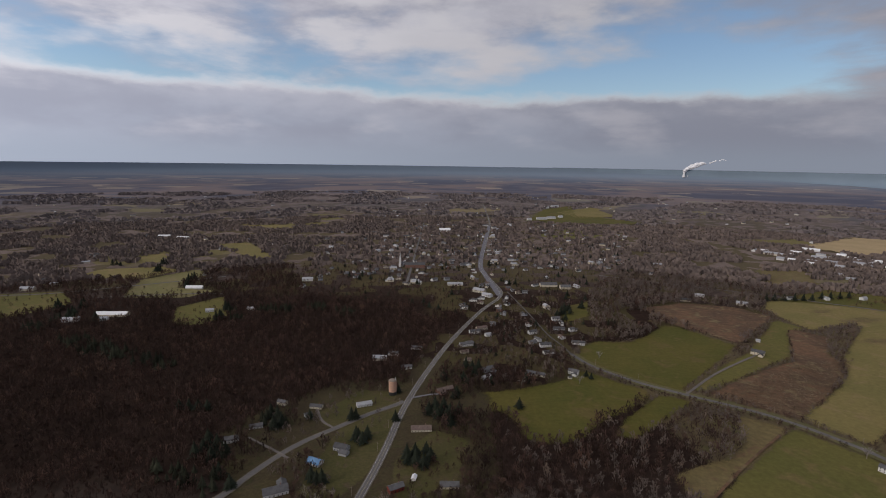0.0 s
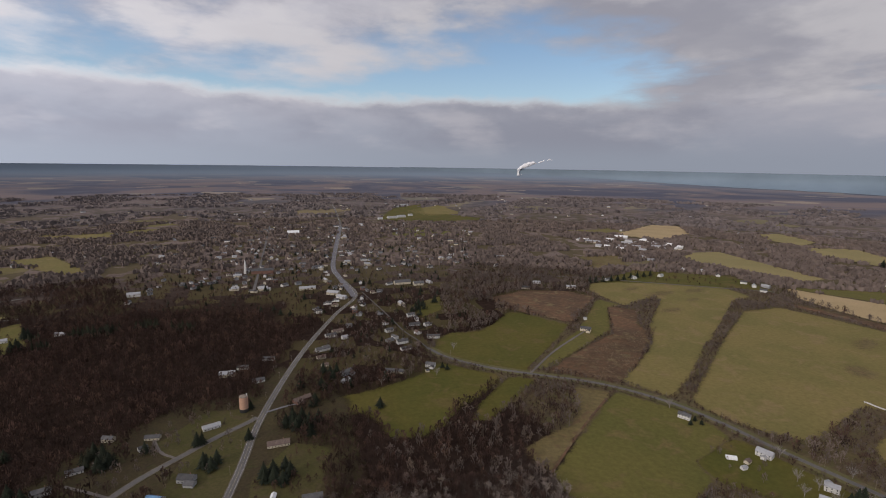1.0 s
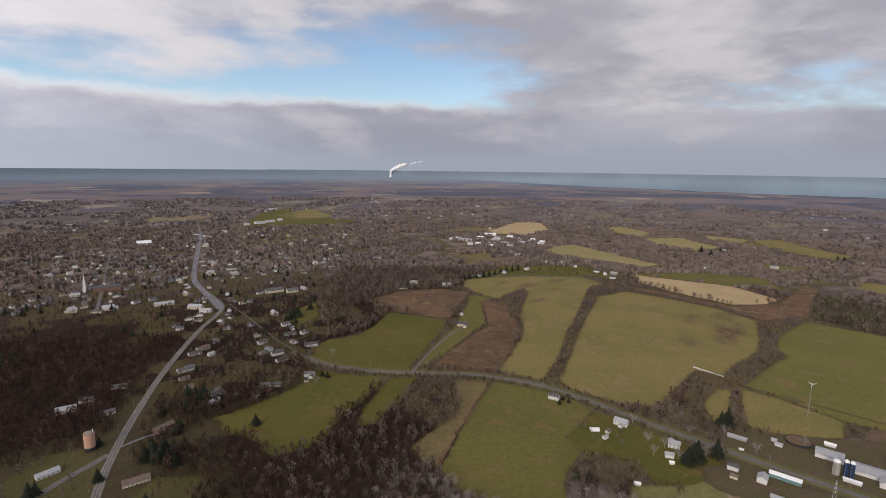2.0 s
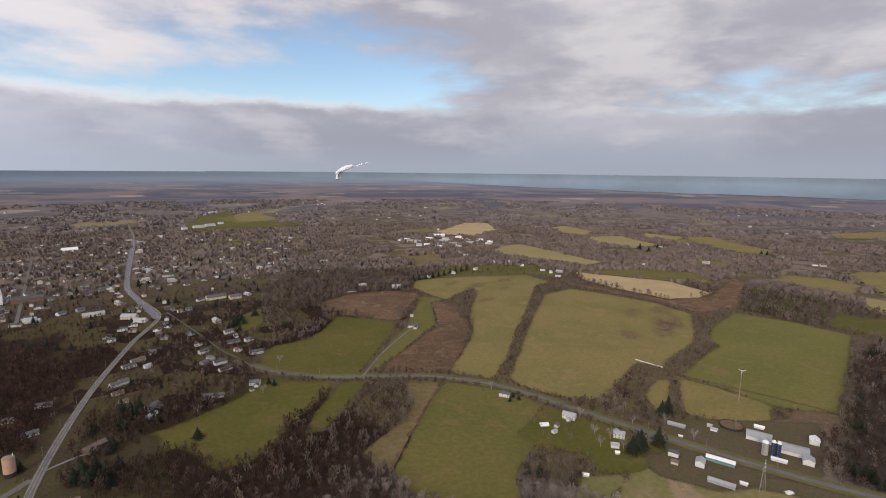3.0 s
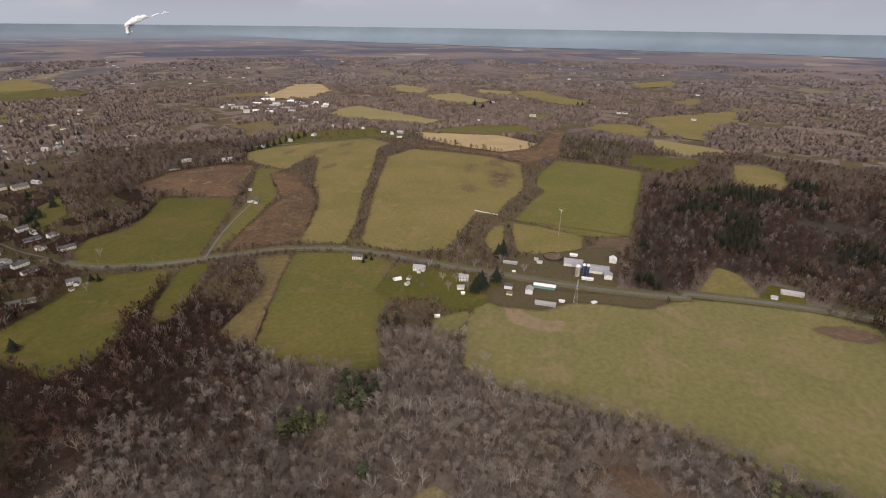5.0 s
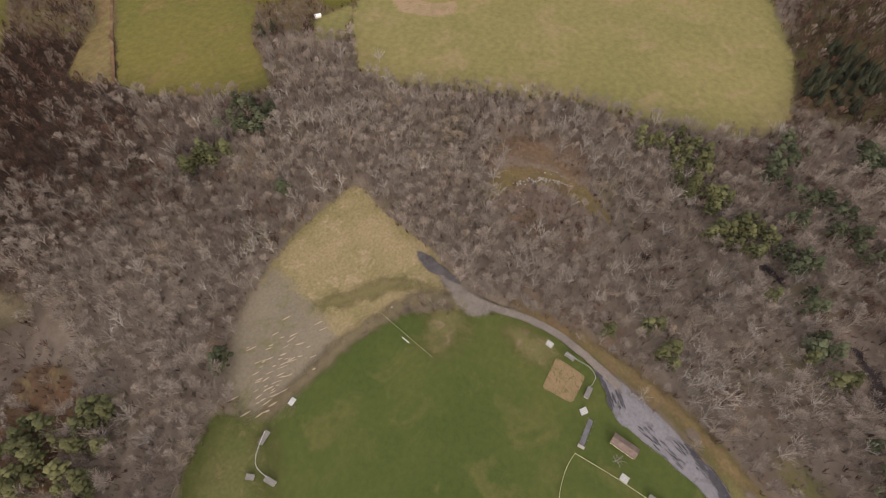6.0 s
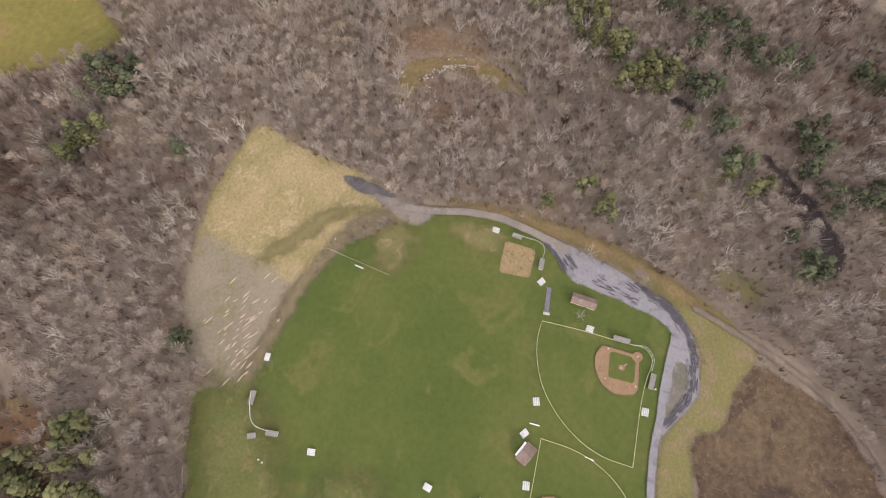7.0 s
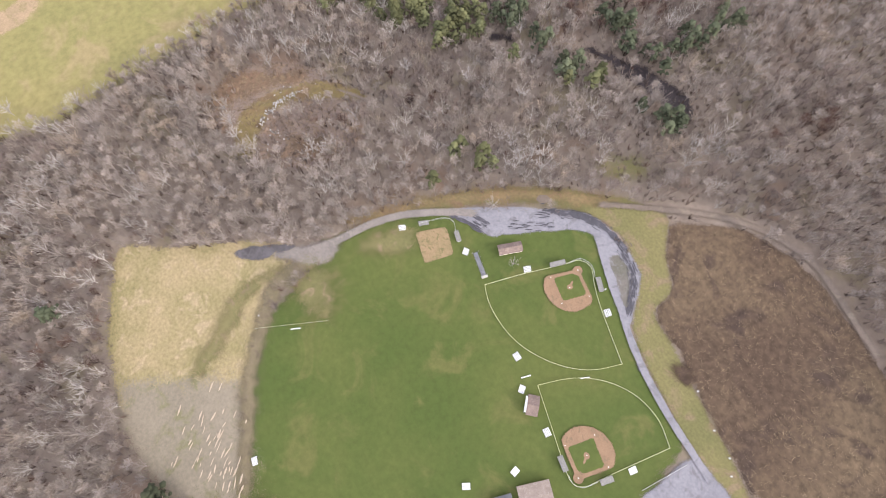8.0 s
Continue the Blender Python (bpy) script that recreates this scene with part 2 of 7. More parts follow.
M = {
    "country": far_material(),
    # the sky mirrored in the water is put into this diffuse colour
    "lake": material("lake_water", (0.205, 0.262, 0.318), (0.190, 0.245, 0.300), 0.0004, 0.0015, rough=0.7),
    "lawn": material("mown_grass", (0.050, 0.069, 0.016), (0.071, 0.083, 0.022), 0.012, 0.25, (0.084, 0.087, 0.027), 0.95, bump=0.05, grit=0.6),
    "pasture": material("pasture", (0.204, 0.160, 0.057), (0.166, 0.142, 0.047), 0.008, 0.16, (0.220, 0.162, 0.070), 0.95, bump=0.08, grit=0.8),
    "meadow": material("green_meadow", (0.082, 0.080, 0.015), (0.106, 0.090, 0.019), 0.009, 0.16, (0.122, 0.092, 0.029), 0.95, bump=0.08, grit=0.8),
    "straw": material("straw_grass", (0.232, 0.182, 0.100), (0.176, 0.148, 0.070), 0.030, 0.5, (0.256, 0.200, 0.120), 0.95, bump=0.15, grit=1.2),
    "stubble": material("stubble", (0.42, 0.31, 0.17), (0.36, 0.27, 0.14), 0.01, 0.3, rough=0.95, bump=0.05),
    "scrub": material("dead_scrub", (0.150, 0.086, 0.048), (0.096, 0.060, 0.037), 0.016, 0.12, (0.170, 0.128, 0.066), 0.95, bump=0.3, grit=1.4),
    "marsh": material("marsh", (0.059, 0.039, 0.026), (0.095, 0.067, 0.041), 0.012, 0.22, (0.043, 0.029, 0.022), 0.95, bump=0.3, grit=1.9),
    "litter": material("leaf_litter", (0.190, 0.145, 0.118), (0.155, 0.118, 0.097), 0.02, 0.5, (0.205, 0.140, 0.095), 0.95, bump=0.2),
    "verge": material("verge_grass", (0.134, 0.117, 0.050), (0.106, 0.100, 0.040), 0.022, 0.6, (0.156, 0.117, 0.070), 0.95, bump=0.1, grit=0.9),
    "mud": material("bare_earth", (0.180, 0.152, 0.112), (0.158, 0.134, 0.098), 0.03, 0.5, (0.138, 0.126, 0.072), 0.9, bump=0.06),
    "sand": material("pale_sand", (0.36, 0.29, 0.215), (0.32, 0.255, 0.185), 0.2, 1.0, rough=0.95),
    "clay": material("infield_clay", (0.205, 0.132, 0.082), (0.176, 0.115, 0.072), 0.12, 1.2, (0.150, 0.105, 0.066), 0.95),
    "gravel": material("gravel", (0.178, 0.155, 0.138), (0.146, 0.128, 0.115), 0.06, 0.8, (0.195, 0.170, 0.148), 0.9),
    "paving": material("worn_asphalt", (0.158, 0.152, 0.166), (0.182, 0.175, 0.188), 0.05, 0.6, (0.130, 0.123, 0.130), 0.85),
    "patched": material("patched_asphalt", (0.062, 0.058, 0.066), (0.044, 0.042, 0.048), 0.10, 0.7, (0.120, 0.112, 0.122), 0.7),
    "green_pine": material("dark_pine_needles", (0.048, 0.055, 0.034), (0.064, 0.070, 0.042), 0.02, 0.4, rough=0.95, tint="tint", spread=0.8, where="World", lustre=0.05),
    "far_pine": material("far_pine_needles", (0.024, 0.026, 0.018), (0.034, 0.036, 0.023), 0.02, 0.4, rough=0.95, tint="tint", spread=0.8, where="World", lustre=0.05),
    "verge_dark": material("trodden_grass", (0.112, 0.092, 0.056), (0.138, 0.112, 0.068), 0.05, 0.6, (0.090, 0.070, 0.048), 0.95),
    "track": material("earth_track", (0.142, 0.112, 0.090), (0.118, 0.094, 0.075), 0.05, 0.6, (0.160, 0.130, 0.100), 0.95),
    "old_road": material("old_asphalt", (0.100, 0.090, 0.082), (0.120, 0.106, 0.096), 0.05, 0.5, rough=0.95),
    "loam": material("dry_loam", (0.270, 0.195, 0.120), (0.225, 0.165, 0.098), 0.06, 0.5, (0.19, 0.15, 0.075), 0.95),
    "wet": material("wet_mud", (0.068, 0.060, 0.062), (0.092, 0.084, 0.086), 0.08, 0.5, (0.050, 0.044, 0.045), 0.7, lustre=0.3),
    "road": material("road_asphalt", (0.128, 0.118, 0.112), (0.150, 0.138, 0.130), 0.03, 0.4, rough=0.9),
    "shoulder": material("road_shoulder", (0.165, 0.142, 0.105), (0.135, 0.118, 0.082), 0.05, 0.5, rough=0.95),
    "water": material("creek_mud", (0.020, 0.015, 0.016), (0.032, 0.025, 0.025), 0.05, 0.3, rough=0.7, lustre=0.2),
    "line": material("road_paint", (0.55, 0.48, 0.25), (0.50, 0.45, 0.28), 0.3, 2.0, rough=0.8),
    "grey_wood": material("bare_twigs", (0.256, 0.216, 0.187), (0.205, 0.174, 0.152), 0.011, 0.25, (0.250, 0.198, 0.152), 0.95, tint="tint", spread=0.45, where="World"),
    # brown twigs, darkened further to stand for cloud shade on the north-west woods
    "brown_wood": material("shaded_brown_twigs", (0.078, 0.045, 0.035), (0.050, 0.031, 0.025), 0.012, 0.12, (0.106, 0.063, 0.045), 0.95, tint="tint", spread=0.9, where="World"),
    "pale_wood": material("pale_twigs", (0.37, 0.335, 0.30), (0.31, 0.28, 0.25), 0.02, 0.4, rough=0.95, tint="tint", spread=0.4, where="World"),
    # twigs of the far woods, their tone raised to stand for haze
    "far_brown": material("hazy_distant_twigs", (0.190, 0.150, 0.134), (0.150, 0.120, 0.110), 0.004, 0.03, (0.205, 0.160, 0.136), 1.0, tint="tint", spread=0.25, where="World"),
    "far_wood": material("hazy_far_twigs", (0.205, 0.172, 0.166), (0.160, 0.138, 0.138), 0.004, 0.02, rough=1.0, tint="tint", spread=0.25, where="World"),
    "pale_bark": material("pale_bark", (0.30, 0.27, 0.245), (0.25, 0.225, 0.205), 0.1, 0.8, rough=0.95, spread=0.3),
    # duller than the meadow, and darkened for shade over the roadside yards
    "shaded_yard_grass": material("shaded_yard_grass", (0.070, 0.066, 0.020), (0.082, 0.070, 0.026), 0.02, 0.3, (0.088, 0.066, 0.034), 0.95, grit=1.0),
    "thicket": material("thicket_floor", (0.054, 0.040, 0.021), (0.064, 0.050, 0.022), 0.03, 0.3, (0.052, 0.048, 0.018), 0.95, grit=1.2),
    "farm": material("farmyard", (0.092, 0.076, 0.036), (0.104, 0.074, 0.046), 0.04, 0.35, (0.074, 0.076, 0.027), 0.95, grit=1.2),
    "rough": material("rough_ground", (0.122, 0.094, 0.044), (0.098, 0.072, 0.044), 0.02, 0.2, (0.104, 0.094, 0.036), 0.95, bump=0.2, grit=1.3),
    "bark": material("bark", (0.16, 0.13, 0.105), (0.11, 0.09, 0.075), 0.3, 2.0, rough=0.95),
    "needles": material("pine_needles", (0.068, 0.072, 0.036), (0.088, 0.088, 0.042), 0.03, 0.6, rough=0.9, tint="tint", spread=0.8, where="World", lustre=0.05),
    "spruce": material("spruce_needles", (0.017, 0.022, 0.014), (0.024, 0.029, 0.017), 0.03, 0.6, rough=0.9, spread=0.4),
    "white": material("white_siding", (0.66, 0.65, 0.64), (0.60, 0.59, 0.58), 0.15, 1.5, rough=0.7),
    "cream": material("cream_siding", (0.60, 0.54, 0.43), (0.54, 0.48, 0.38), 0.15, 1.5, rough=0.7),
    "grey_side": material("grey_siding", (0.36, 0.36, 0.37), (0.30, 0.30, 0.31), 0.15, 1.5, rough=0.7),
    "red": material("red_boards", (0.24, 0.055, 0.040), (0.19, 0.045, 0.035), 0.15, 1.5, rough=0.8),
    "brick": material("brick", (0.225, 0.128, 0.100), (0.185, 0.108, 0.086), 0.3, 2.5, rough=0.85),
    "shingle": material("grey_shingles", (0.115, 0.112, 0.114), (0.088, 0.086, 0.088), 0.2, 1.6, rough=0.9, spread=0.5),
    "brown_shingle": material("brown_shingles", (0.165, 0.122, 0.104), (0.130, 0.096, 0.082), 0.25, 1.8, (0.195, 0.150, 0.128), 0.9),
    "pale_shingle": material("pale_shingles", (0.205, 0.165, 0.14), (0.175, 0.140, 0.118), 0.25, 1.8, (0.235, 0.195, 0.165), rough=0.9),
    "tin": material("sheet_steel", (0.42, 0.42, 0.43), (0.36, 0.36, 0.37), 0.1, 1.0, rough=0.45, metal=0.3),
    "white_tin": material("white_steel", (0.82, 0.82, 0.82), (0.76, 0.76, 0.76), 0.1, 1.0, rough=0.45),
    "teal": material("teal_steel", (0.16, 0.27, 0.27), (0.14, 0.24, 0.25), 0.2, 1.0, rough=0.5),
    "blue": material("blue_steel", (0.030, 0.050, 0.105), (0.025, 0.042, 0.09), 0.2, 1.0, rough=0.4),
    "sky_blue": material("blue_roof", (0.16, 0.30, 0.50), (0.14, 0.26, 0.44), 0.2, 1.0, rough=0.5),
    "concrete": material("concrete", (0.36, 0.34, 0.30), (0.30, 0.28, 0.25), 0.2, 1.2, rough=0.9),
    "orange": material("orange_paint", (0.52, 0.32, 0.23), (0.47, 0.285, 0.20), 0.15, 0.9, rough=0.6),
    "dark": material("dark_steel", (0.035, 0.034, 0.033), (0.045, 0.043, 0.041), 0.3, 1.0, rough=0.6),
    "manure": material("manure", (0.16, 0.105, 0.06), (0.13, 0.085, 0.05), 0.2, 1.0, rough=0.8),
    "aluminium": material("aluminium", (0.54, 0.54, 0.54), (0.46, 0.46, 0.46), 0.5, 3.0, rough=0.6),
    "galvanised": material("galvanised_steel", (0.40, 0.40, 0.39), (0.34, 0.34, 0.33), 0.5, 3.0, rough=0.5, metal=0.4),
    "yellow": material("yellow_cap", (0.44, 0.45, 0.24), (0.38, 0.39, 0.21), 0.3, 2.0, rough=0.6),
    "glass": material("window_glass", (0.02, 0.024, 0.03), (0.03, 0.034, 0.04), 0.2, 1.0, rough=0.1, lustre=0.6),
    "timber": material("old_timber", (0.27, 0.225, 0.18), (0.22, 0.18, 0.145), 0.4, 2.0, rough=0.9),
    "steam": material("steam", (0.88, 0.88, 0.89), (0.84, 0.84, 0.86), 0.01, 0.05, rough=1.0),
    "rock": material("rubble", (0.34, 0.32, 0.29), (0.26, 0.24, 0.22), 0.5, 2.0, rough=0.95, spread=0.6),
    # far hay with patches of sunshine put into its lighter colour
    "sun_patch_hay": material("sunlit_hay", (0.275, 0.222, 0.098), (0.240, 0.200, 0.085), 0.006, 0.25, rough=0.95),
    "rust": material("rusty_bracken", (0.142, 0.090, 0.058), (0.110, 0.078, 0.052), 0.05, 0.6, (0.176, 0.126, 0.076), 0.95, bump=0.2, grit=1.1),
    "worn_clay": material("worn_clay", (0.212, 0.148, 0.086), (0.165, 0.128, 0.066), 0.10, 1.0, (0.118, 0.104, 0.046), 0.95),
    "shaded_floor": material("shaded_wood_floor", (0.046, 0.036, 0.029), (0.062, 0.048, 0.038), 0.02, 0.3, rough=0.95),
    "hedge_wood": material("hedge_twigs", (0.166, 0.130, 0.112), (0.128, 0.102, 0.089), 0.010, 0.2, (0.184, 0.138, 0.107), 0.95, tint="tint", spread=0.5, where="World"),
    "hay": material("olive_hay", (0.132, 0.114, 0.031), (0.108, 0.101, 0.026), 0.009, 0.16, (0.150, 0.114, 0.042), 0.95, bump=0.08, grit=0.8),
    "khaki": material("khaki_hay", (0.192, 0.164, 0.066), (0.162, 0.148, 0.056), 0.008, 0.16, (0.212, 0.168, 0.082), 0.95, bump=0.08, grit=0.8),
    "green_hay": material("green_hay", (0.148, 0.132, 0.036), (0.126, 0.120, 0.031), 0.008, 0.16, (0.162, 0.128, 0.047), 0.95, bump=0.08, grit=0.8),
    "tan_hay": material("tan_hay", (0.164, 0.126, 0.056), (0.140, 0.108, 0.044), 0.016, 0.12, (0.142, 0.094, 0.048), 0.95, bump=0.1, grit=1.1),
    "island": material("trodden_mud", (0.118, 0.106, 0.092), (0.098, 0.092, 0.074), 0.08, 0.8, (0.150, 0.140, 0.138), 0.95),
    "ochre": material("ochre_grass", (0.172, 0.120, 0.062), (0.140, 0.108, 0.052), 0.03, 0.5, (0.150, 0.098, 0.060), 0.95, bump=0.1, grit=1.0),
    "worn": material("worn_grass", (0.140, 0.120, 0.054), (0.110, 0.104, 0.042), 0.05, 0.6, (0.165, 0.125, 0.075), 0.95),
    "worn_lawn": material("worn_lawn", (0.092, 0.092, 0.034), (0.074, 0.084, 0.026), 0.04, 0.5, (0.118, 0.104, 0.044), 0.95),
    "dull_tin": material("dull_roofing", (0.170, 0.162, 0.150), (0.138, 0.132, 0.122), 0.3, 1.5, (0.20, 0.19, 0.175), rough=0.8),
    "mat": material("grey_matting", (0.150, 0.150, 0.165), (0.12, 0.12, 0.135), 0.3, 1.5, rough=0.9),
    "stump": material("dry_stalks", (0.185, 0.140, 0.088), (0.130, 0.092, 0.060), 0.02, 0.5, rough=0.95, tint="tint", spread=0.8, where="World"),
}

EYE_LEVEL = 320.0
FLAT, REACH, RIM = 2800.0, 2100.0, 32600.0


def warp(x, y):
    """The country is flat to 2.8 km; past that it rises as a bowl, so that its rim stands where the true horizon is seen."""
    d = np.maximum(np.hypot(x, y), 1e-6)
    r = np.where(d < FLAT, d, FLAT + REACH * (1 - np.exp(-np.maximum(d - FLAT, 0) / REACH)))
    return x * r / d, y * r / d, EYE_LEVEL * (1 - r / d)


# ---- mesh helpers ----
class Geo:
    def __init__(self):
        self.v, self.f, self.fade = [], [], []

    def add(self, verts, faces, fade=None):
        base = len(self.v)
        self.fade += fade or [0.0] * len(verts)
        self.v += [tuple(p) for p in verts]
        self.f += [tuple(base + i for i in face) for face in faces]
        return self

    def box(self, x, y, z, lx, ly, lz, turn=0.0):
        """A box that stands on z, centred on x, y, turned about its upright axis."""
        c, s = math.cos(turn), math.sin(turn)
        verts = []
        for k in (0, 1):
            for i, j in ((-1, -1), (1, -1), (1, 1), (-1, 1)):
                a, b = i * lx / 2, j * ly / 2
                verts.append((x + a * c - b * s, y + a * s + b * c, z + k * lz))
        return self.add(verts, [(3, 2, 1, 0), (4, 5, 6, 7), (0, 1, 5, 4), (1, 2, 6, 5), (2, 3, 7, 6), (3, 0, 4, 7)])

    def tube(self, a, b, ra, rb, sides=8, caps=True):
        a, b = Vector(a), Vector(b)
        side = (b - a).normalized().orthogonal().normalized()
        other = (b - a).normalized().cross(side)
        verts = []
        for p, r in ((a, ra), (b, rb)):
            for k in range(sides):
                w = 2 * math.pi * k / sides
                verts.append(p + side * (r * math.cos(w)) + other * (r * math.sin(w)))
        faces = [(k, (k + 1) % sides, sides + (k + 1) % sides, sides + k) for k in range(sides)]
        if caps:
            faces += [tuple(range(sides - 1, -1, -1)), tuple(range(sides, 2 * sides))]
        return self.add(verts, faces)

    def lathe(self, profile, x=0.0, y=0.0, sides=20):
        verts = [(x + r * math.cos(2 * math.pi * k / sides), y + r * math.sin(2 * math.pi * k / sides), z) for r, z in profile for k in range(sides)]
        faces = [(i * sides + k, i * sides + (k + 1) % sides, (i + 1) * sides + (k + 1) % sides, (i + 1) * sides + k)
                 for i in range(len(profile) - 1) for k in range(sides)]
        faces.append(tuple((len(profile) - 1) * sides + k for k in range(sides)))
        return self.add(verts, faces)

    def sweep(self, points, radius, sides=6):
        """One continuous round bar along the points."""
        verts, count = [], len(points)
        for k, p in enumerate(points):
            ahead = (points[min(k + 1, count - 1)] - points[max(k - 1, 0)]).normalized()
            side, up = Vector((-ahead.y, ahead.x, 0)), Vector((0, 0, 1))
            verts += [p + side * (radius * math.cos(2 * math.pi * j / sides)) + up * (radius * math.sin(2 * math.pi * j / sides)) for j in range(sides)]
        faces = [(k * sides + j, k * sides + (j + 1) % sides, (k + 1) * sides + (j + 1) % sides, (k + 1) * sides + j) for k in range(count - 1) for j in range(sides)]
        return self.add(verts, faces + [tuple(range(sides - 1, -1, -1)), tuple(range((count - 1) * sides, count * sides))])

    def mesh(self, name, mat):
        me = bpy.data.meshes.new(name)
        me.from_pydata(self.v, [], self.f)
        me.materials.append(M[mat])
        if any(self.fade):
            me.attributes.new("fade", "FLOAT", "POINT").data.foreach_set("value", self.fade)
        me.update()
        return me


def part(name, geo, mat, parent, label=""):
    ob = new(name, geo.mesh(name, mat) if isinstance(geo, Geo) else geo)
    ob.parent = parent
    return tagged(ob, label)


def thing(name, x, y, turn=0.0, label="", category="", group="", z=0.0, kind=""):
    ob = new(name)
    ob.matrix_basis = pose(x, y, z, 0, 0, turn)
    return tagged(ob, label, category, group, kind)


def spline(points, step=6.0):
    """A smooth line through the points, with a place every few metres."""
    p = [Vector(q) for q in points]
    p = [p[0] * 2 - p[1], *p, p[-1] * 2 - p[-2]]
    out = []
    for a, b, c, d in zip(p, p[1:], p[2:], p[3:]):
        count = max(1, round((c - b).length / step))
        for k in range(count):
            t = k / count
            out.append(0.5 * (2 * b + (c - a) * t + (2 * a - 5 * b + 4 * c - d) * t * t + (3 * b - a - 3 * c + d) * t ** 3))
    return [*out, p[-2]]


def rounded(points, radius):
    """The polygon with its corners cut off, by the radius at most."""
    out = []
    for a, b in zip(points, [*points[1:], points[0]]):
        cut = min(0.25, radius / max(math.hypot(b[0] - a[0], b[1] - a[1]), 1e-6))
        out += [(a[0] + (b[0] - a[0]) * cut, a[1] + (b[1] - a[1]) * cut), (b[0] + (a[0] - b[0]) * cut, b[1] + (a[1] - b[1]) * cut)]
    return out


def inside(poly, x, y):
    """Which of the places lie in the polygon."""
    hit = np.zeros(len(x), bool)
    for (ax, ay), (bx, by) in zip(poly, [*poly[1:], poly[0]]):
        cross = (ay > y) != (by > y)
        hit ^= cross & (x < (bx - ax) * (y - ay) / ((by - ay) or 1e-9) + ax)
    return hit


CLEAR, ROADS = [], []      # where no wood grows: polygons, and (points, half width)
LEVEL = [0.10]


def ragged(points, amount=1.6, step=7.0):
    """The polygon with rounded corners and an uneven edge."""
    out, points = [], rounded(rounded(points, step * 0.8), step * 0.3)
    for a, b in zip(points, [*points[1:], points[0]]):
        count = max(1, int(math.hypot(b[0] - a[0], b[1] - a[1]) / step))
        for k in range(count):
            x, y = a[0] + (b[0] - a[0]) * k / count, a[1] + (b[1] - a[1]) * k / count
            w = noise.noise_vector((x * 0.05, y * 0.05, 3.0)) * amount + noise.noise_vector((x * 0.3, y * 0.3, 1.0)) * amount * 0.5
            out.append((x + w.x, y + w.y))
    return out


def patch(name, points, mat, label, clear=True, edge=1.6, step=7.0, soft=None):
    """A stretch of ground with its own cover, a few centimetres over the sheet below, which thins out over its edge."""
    LEVEL[0] += 0.004
    if clear:
        # the crowns at the wood's edge hang a little way over the open ground
        mx, my = sum(p[0] for p in points) / len(points), sum(p[1] for p in points) / len(points)
        hang = -1.6 if name == "field" and inside(FARM_BELT, np.array([mx]), np.array([my]))[0] else 3.0
        over = [min(1.0, hang / max(math.hypot(p[0] - mx, p[1] - my), 1.0)) for p in points]
        CLEAR.append([(p[0] + (mx - p[0]) * k, p[1] + (my - p[1]) * k) for p, k in zip(points, over)])
    if max(math.hypot(*p) for p in points) > 2400:
        return far_patch(name, points, mat, label)
    outline = np.array(ragged(points, edge, step))
    low, high = outline.min(0), outline.max(0)
    soft = min(step * 0.42, 3.0) if soft is None else soft
    if np.hypot(*low) > 1700 or (high - low).max() < 14:
        geo = Geo().add([(x, y, LEVEL[0]) for x, y in outline], [tuple(range(len(outline)))])
        return tagged(new(name, geo.mesh(name, mat)), label, "ground", "", "structure")
    cell = min(max((high - low).max() / 90, soft * 0.4, 0.5), 7.0)
    nx, ny = (np.ceil((high - low + 2 * soft) / cell)).astype(int) + 1
    x, y = (g.ravel() for g in np.meshgrid(low[0] - soft + cell * np.arange(nx), low[1] - soft + cell * np.arange(ny)))
    gap = np.full(len(x), 1e9)
    for (ax, ay), (bx, by) in zip(outline, np.roll(outline, -1, 0)):
        t = np.clip(((x - ax) * (bx - ax) + (y - ay) * (by - ay)) / ((bx - ax) ** 2 + (by - ay) ** 2 + 1e-9), 0, 1)
        gap = np.minimum(gap, np.hypot(x - ax - t * (bx - ax), y - ay - t * (by - ay)))
    fade = np.clip(0.5 + np.where(inside(outline.tolist(), x, y), -gap, gap) / soft, 0, 1)
    corner = (np.arange(nx - 1)[None] + nx * np.arange(ny - 1)[:, None]).ravel()
    quads = np.stack([corner, corner + 1, corner + nx + 1, corner + nx], 1)
    quads = quads[fade[quads].min(1) < 1]
    used, quads = np.unique(quads, return_inverse=True)
    geo = Geo().add(np.stack([x, y, 0 * x + LEVEL[0]], 1)[used].tolist(), quads.reshape(-1, 4).tolist(), fade[used].tolist())
    return tagged(new(name, geo.mesh(name, mat)), label, "ground", "", "structure")


def far_patch(name, points, mat, label, cell=22.0):
    xs, ys = [p[0] for p in points], [p[1] for p in points]
    gx, gy = np.meshgrid(np.arange(min(xs), max(xs), cell), np.arange(min(ys), max(ys), cell))
    gx, gy = gx.ravel(), gy.ravel()
    keep = inside(points, gx + cell / 2, gy + cell / 2)
    geo = Geo()
    for x, y in zip(gx[keep], gy[keep]):
        cx, cy = np.array([x, x + cell, x + cell, x]), np.array([y, y, y + cell, y + cell])
        wx, wy, wz = warp(cx, cy)
        geo.add([(a, b, c + 2.5) for a, b, c in zip(wx, wy, wz)], [(0, 1, 2, 3)])
    return tagged(new(name, geo.mesh(name, mat)), label, "ground", "", "structure")


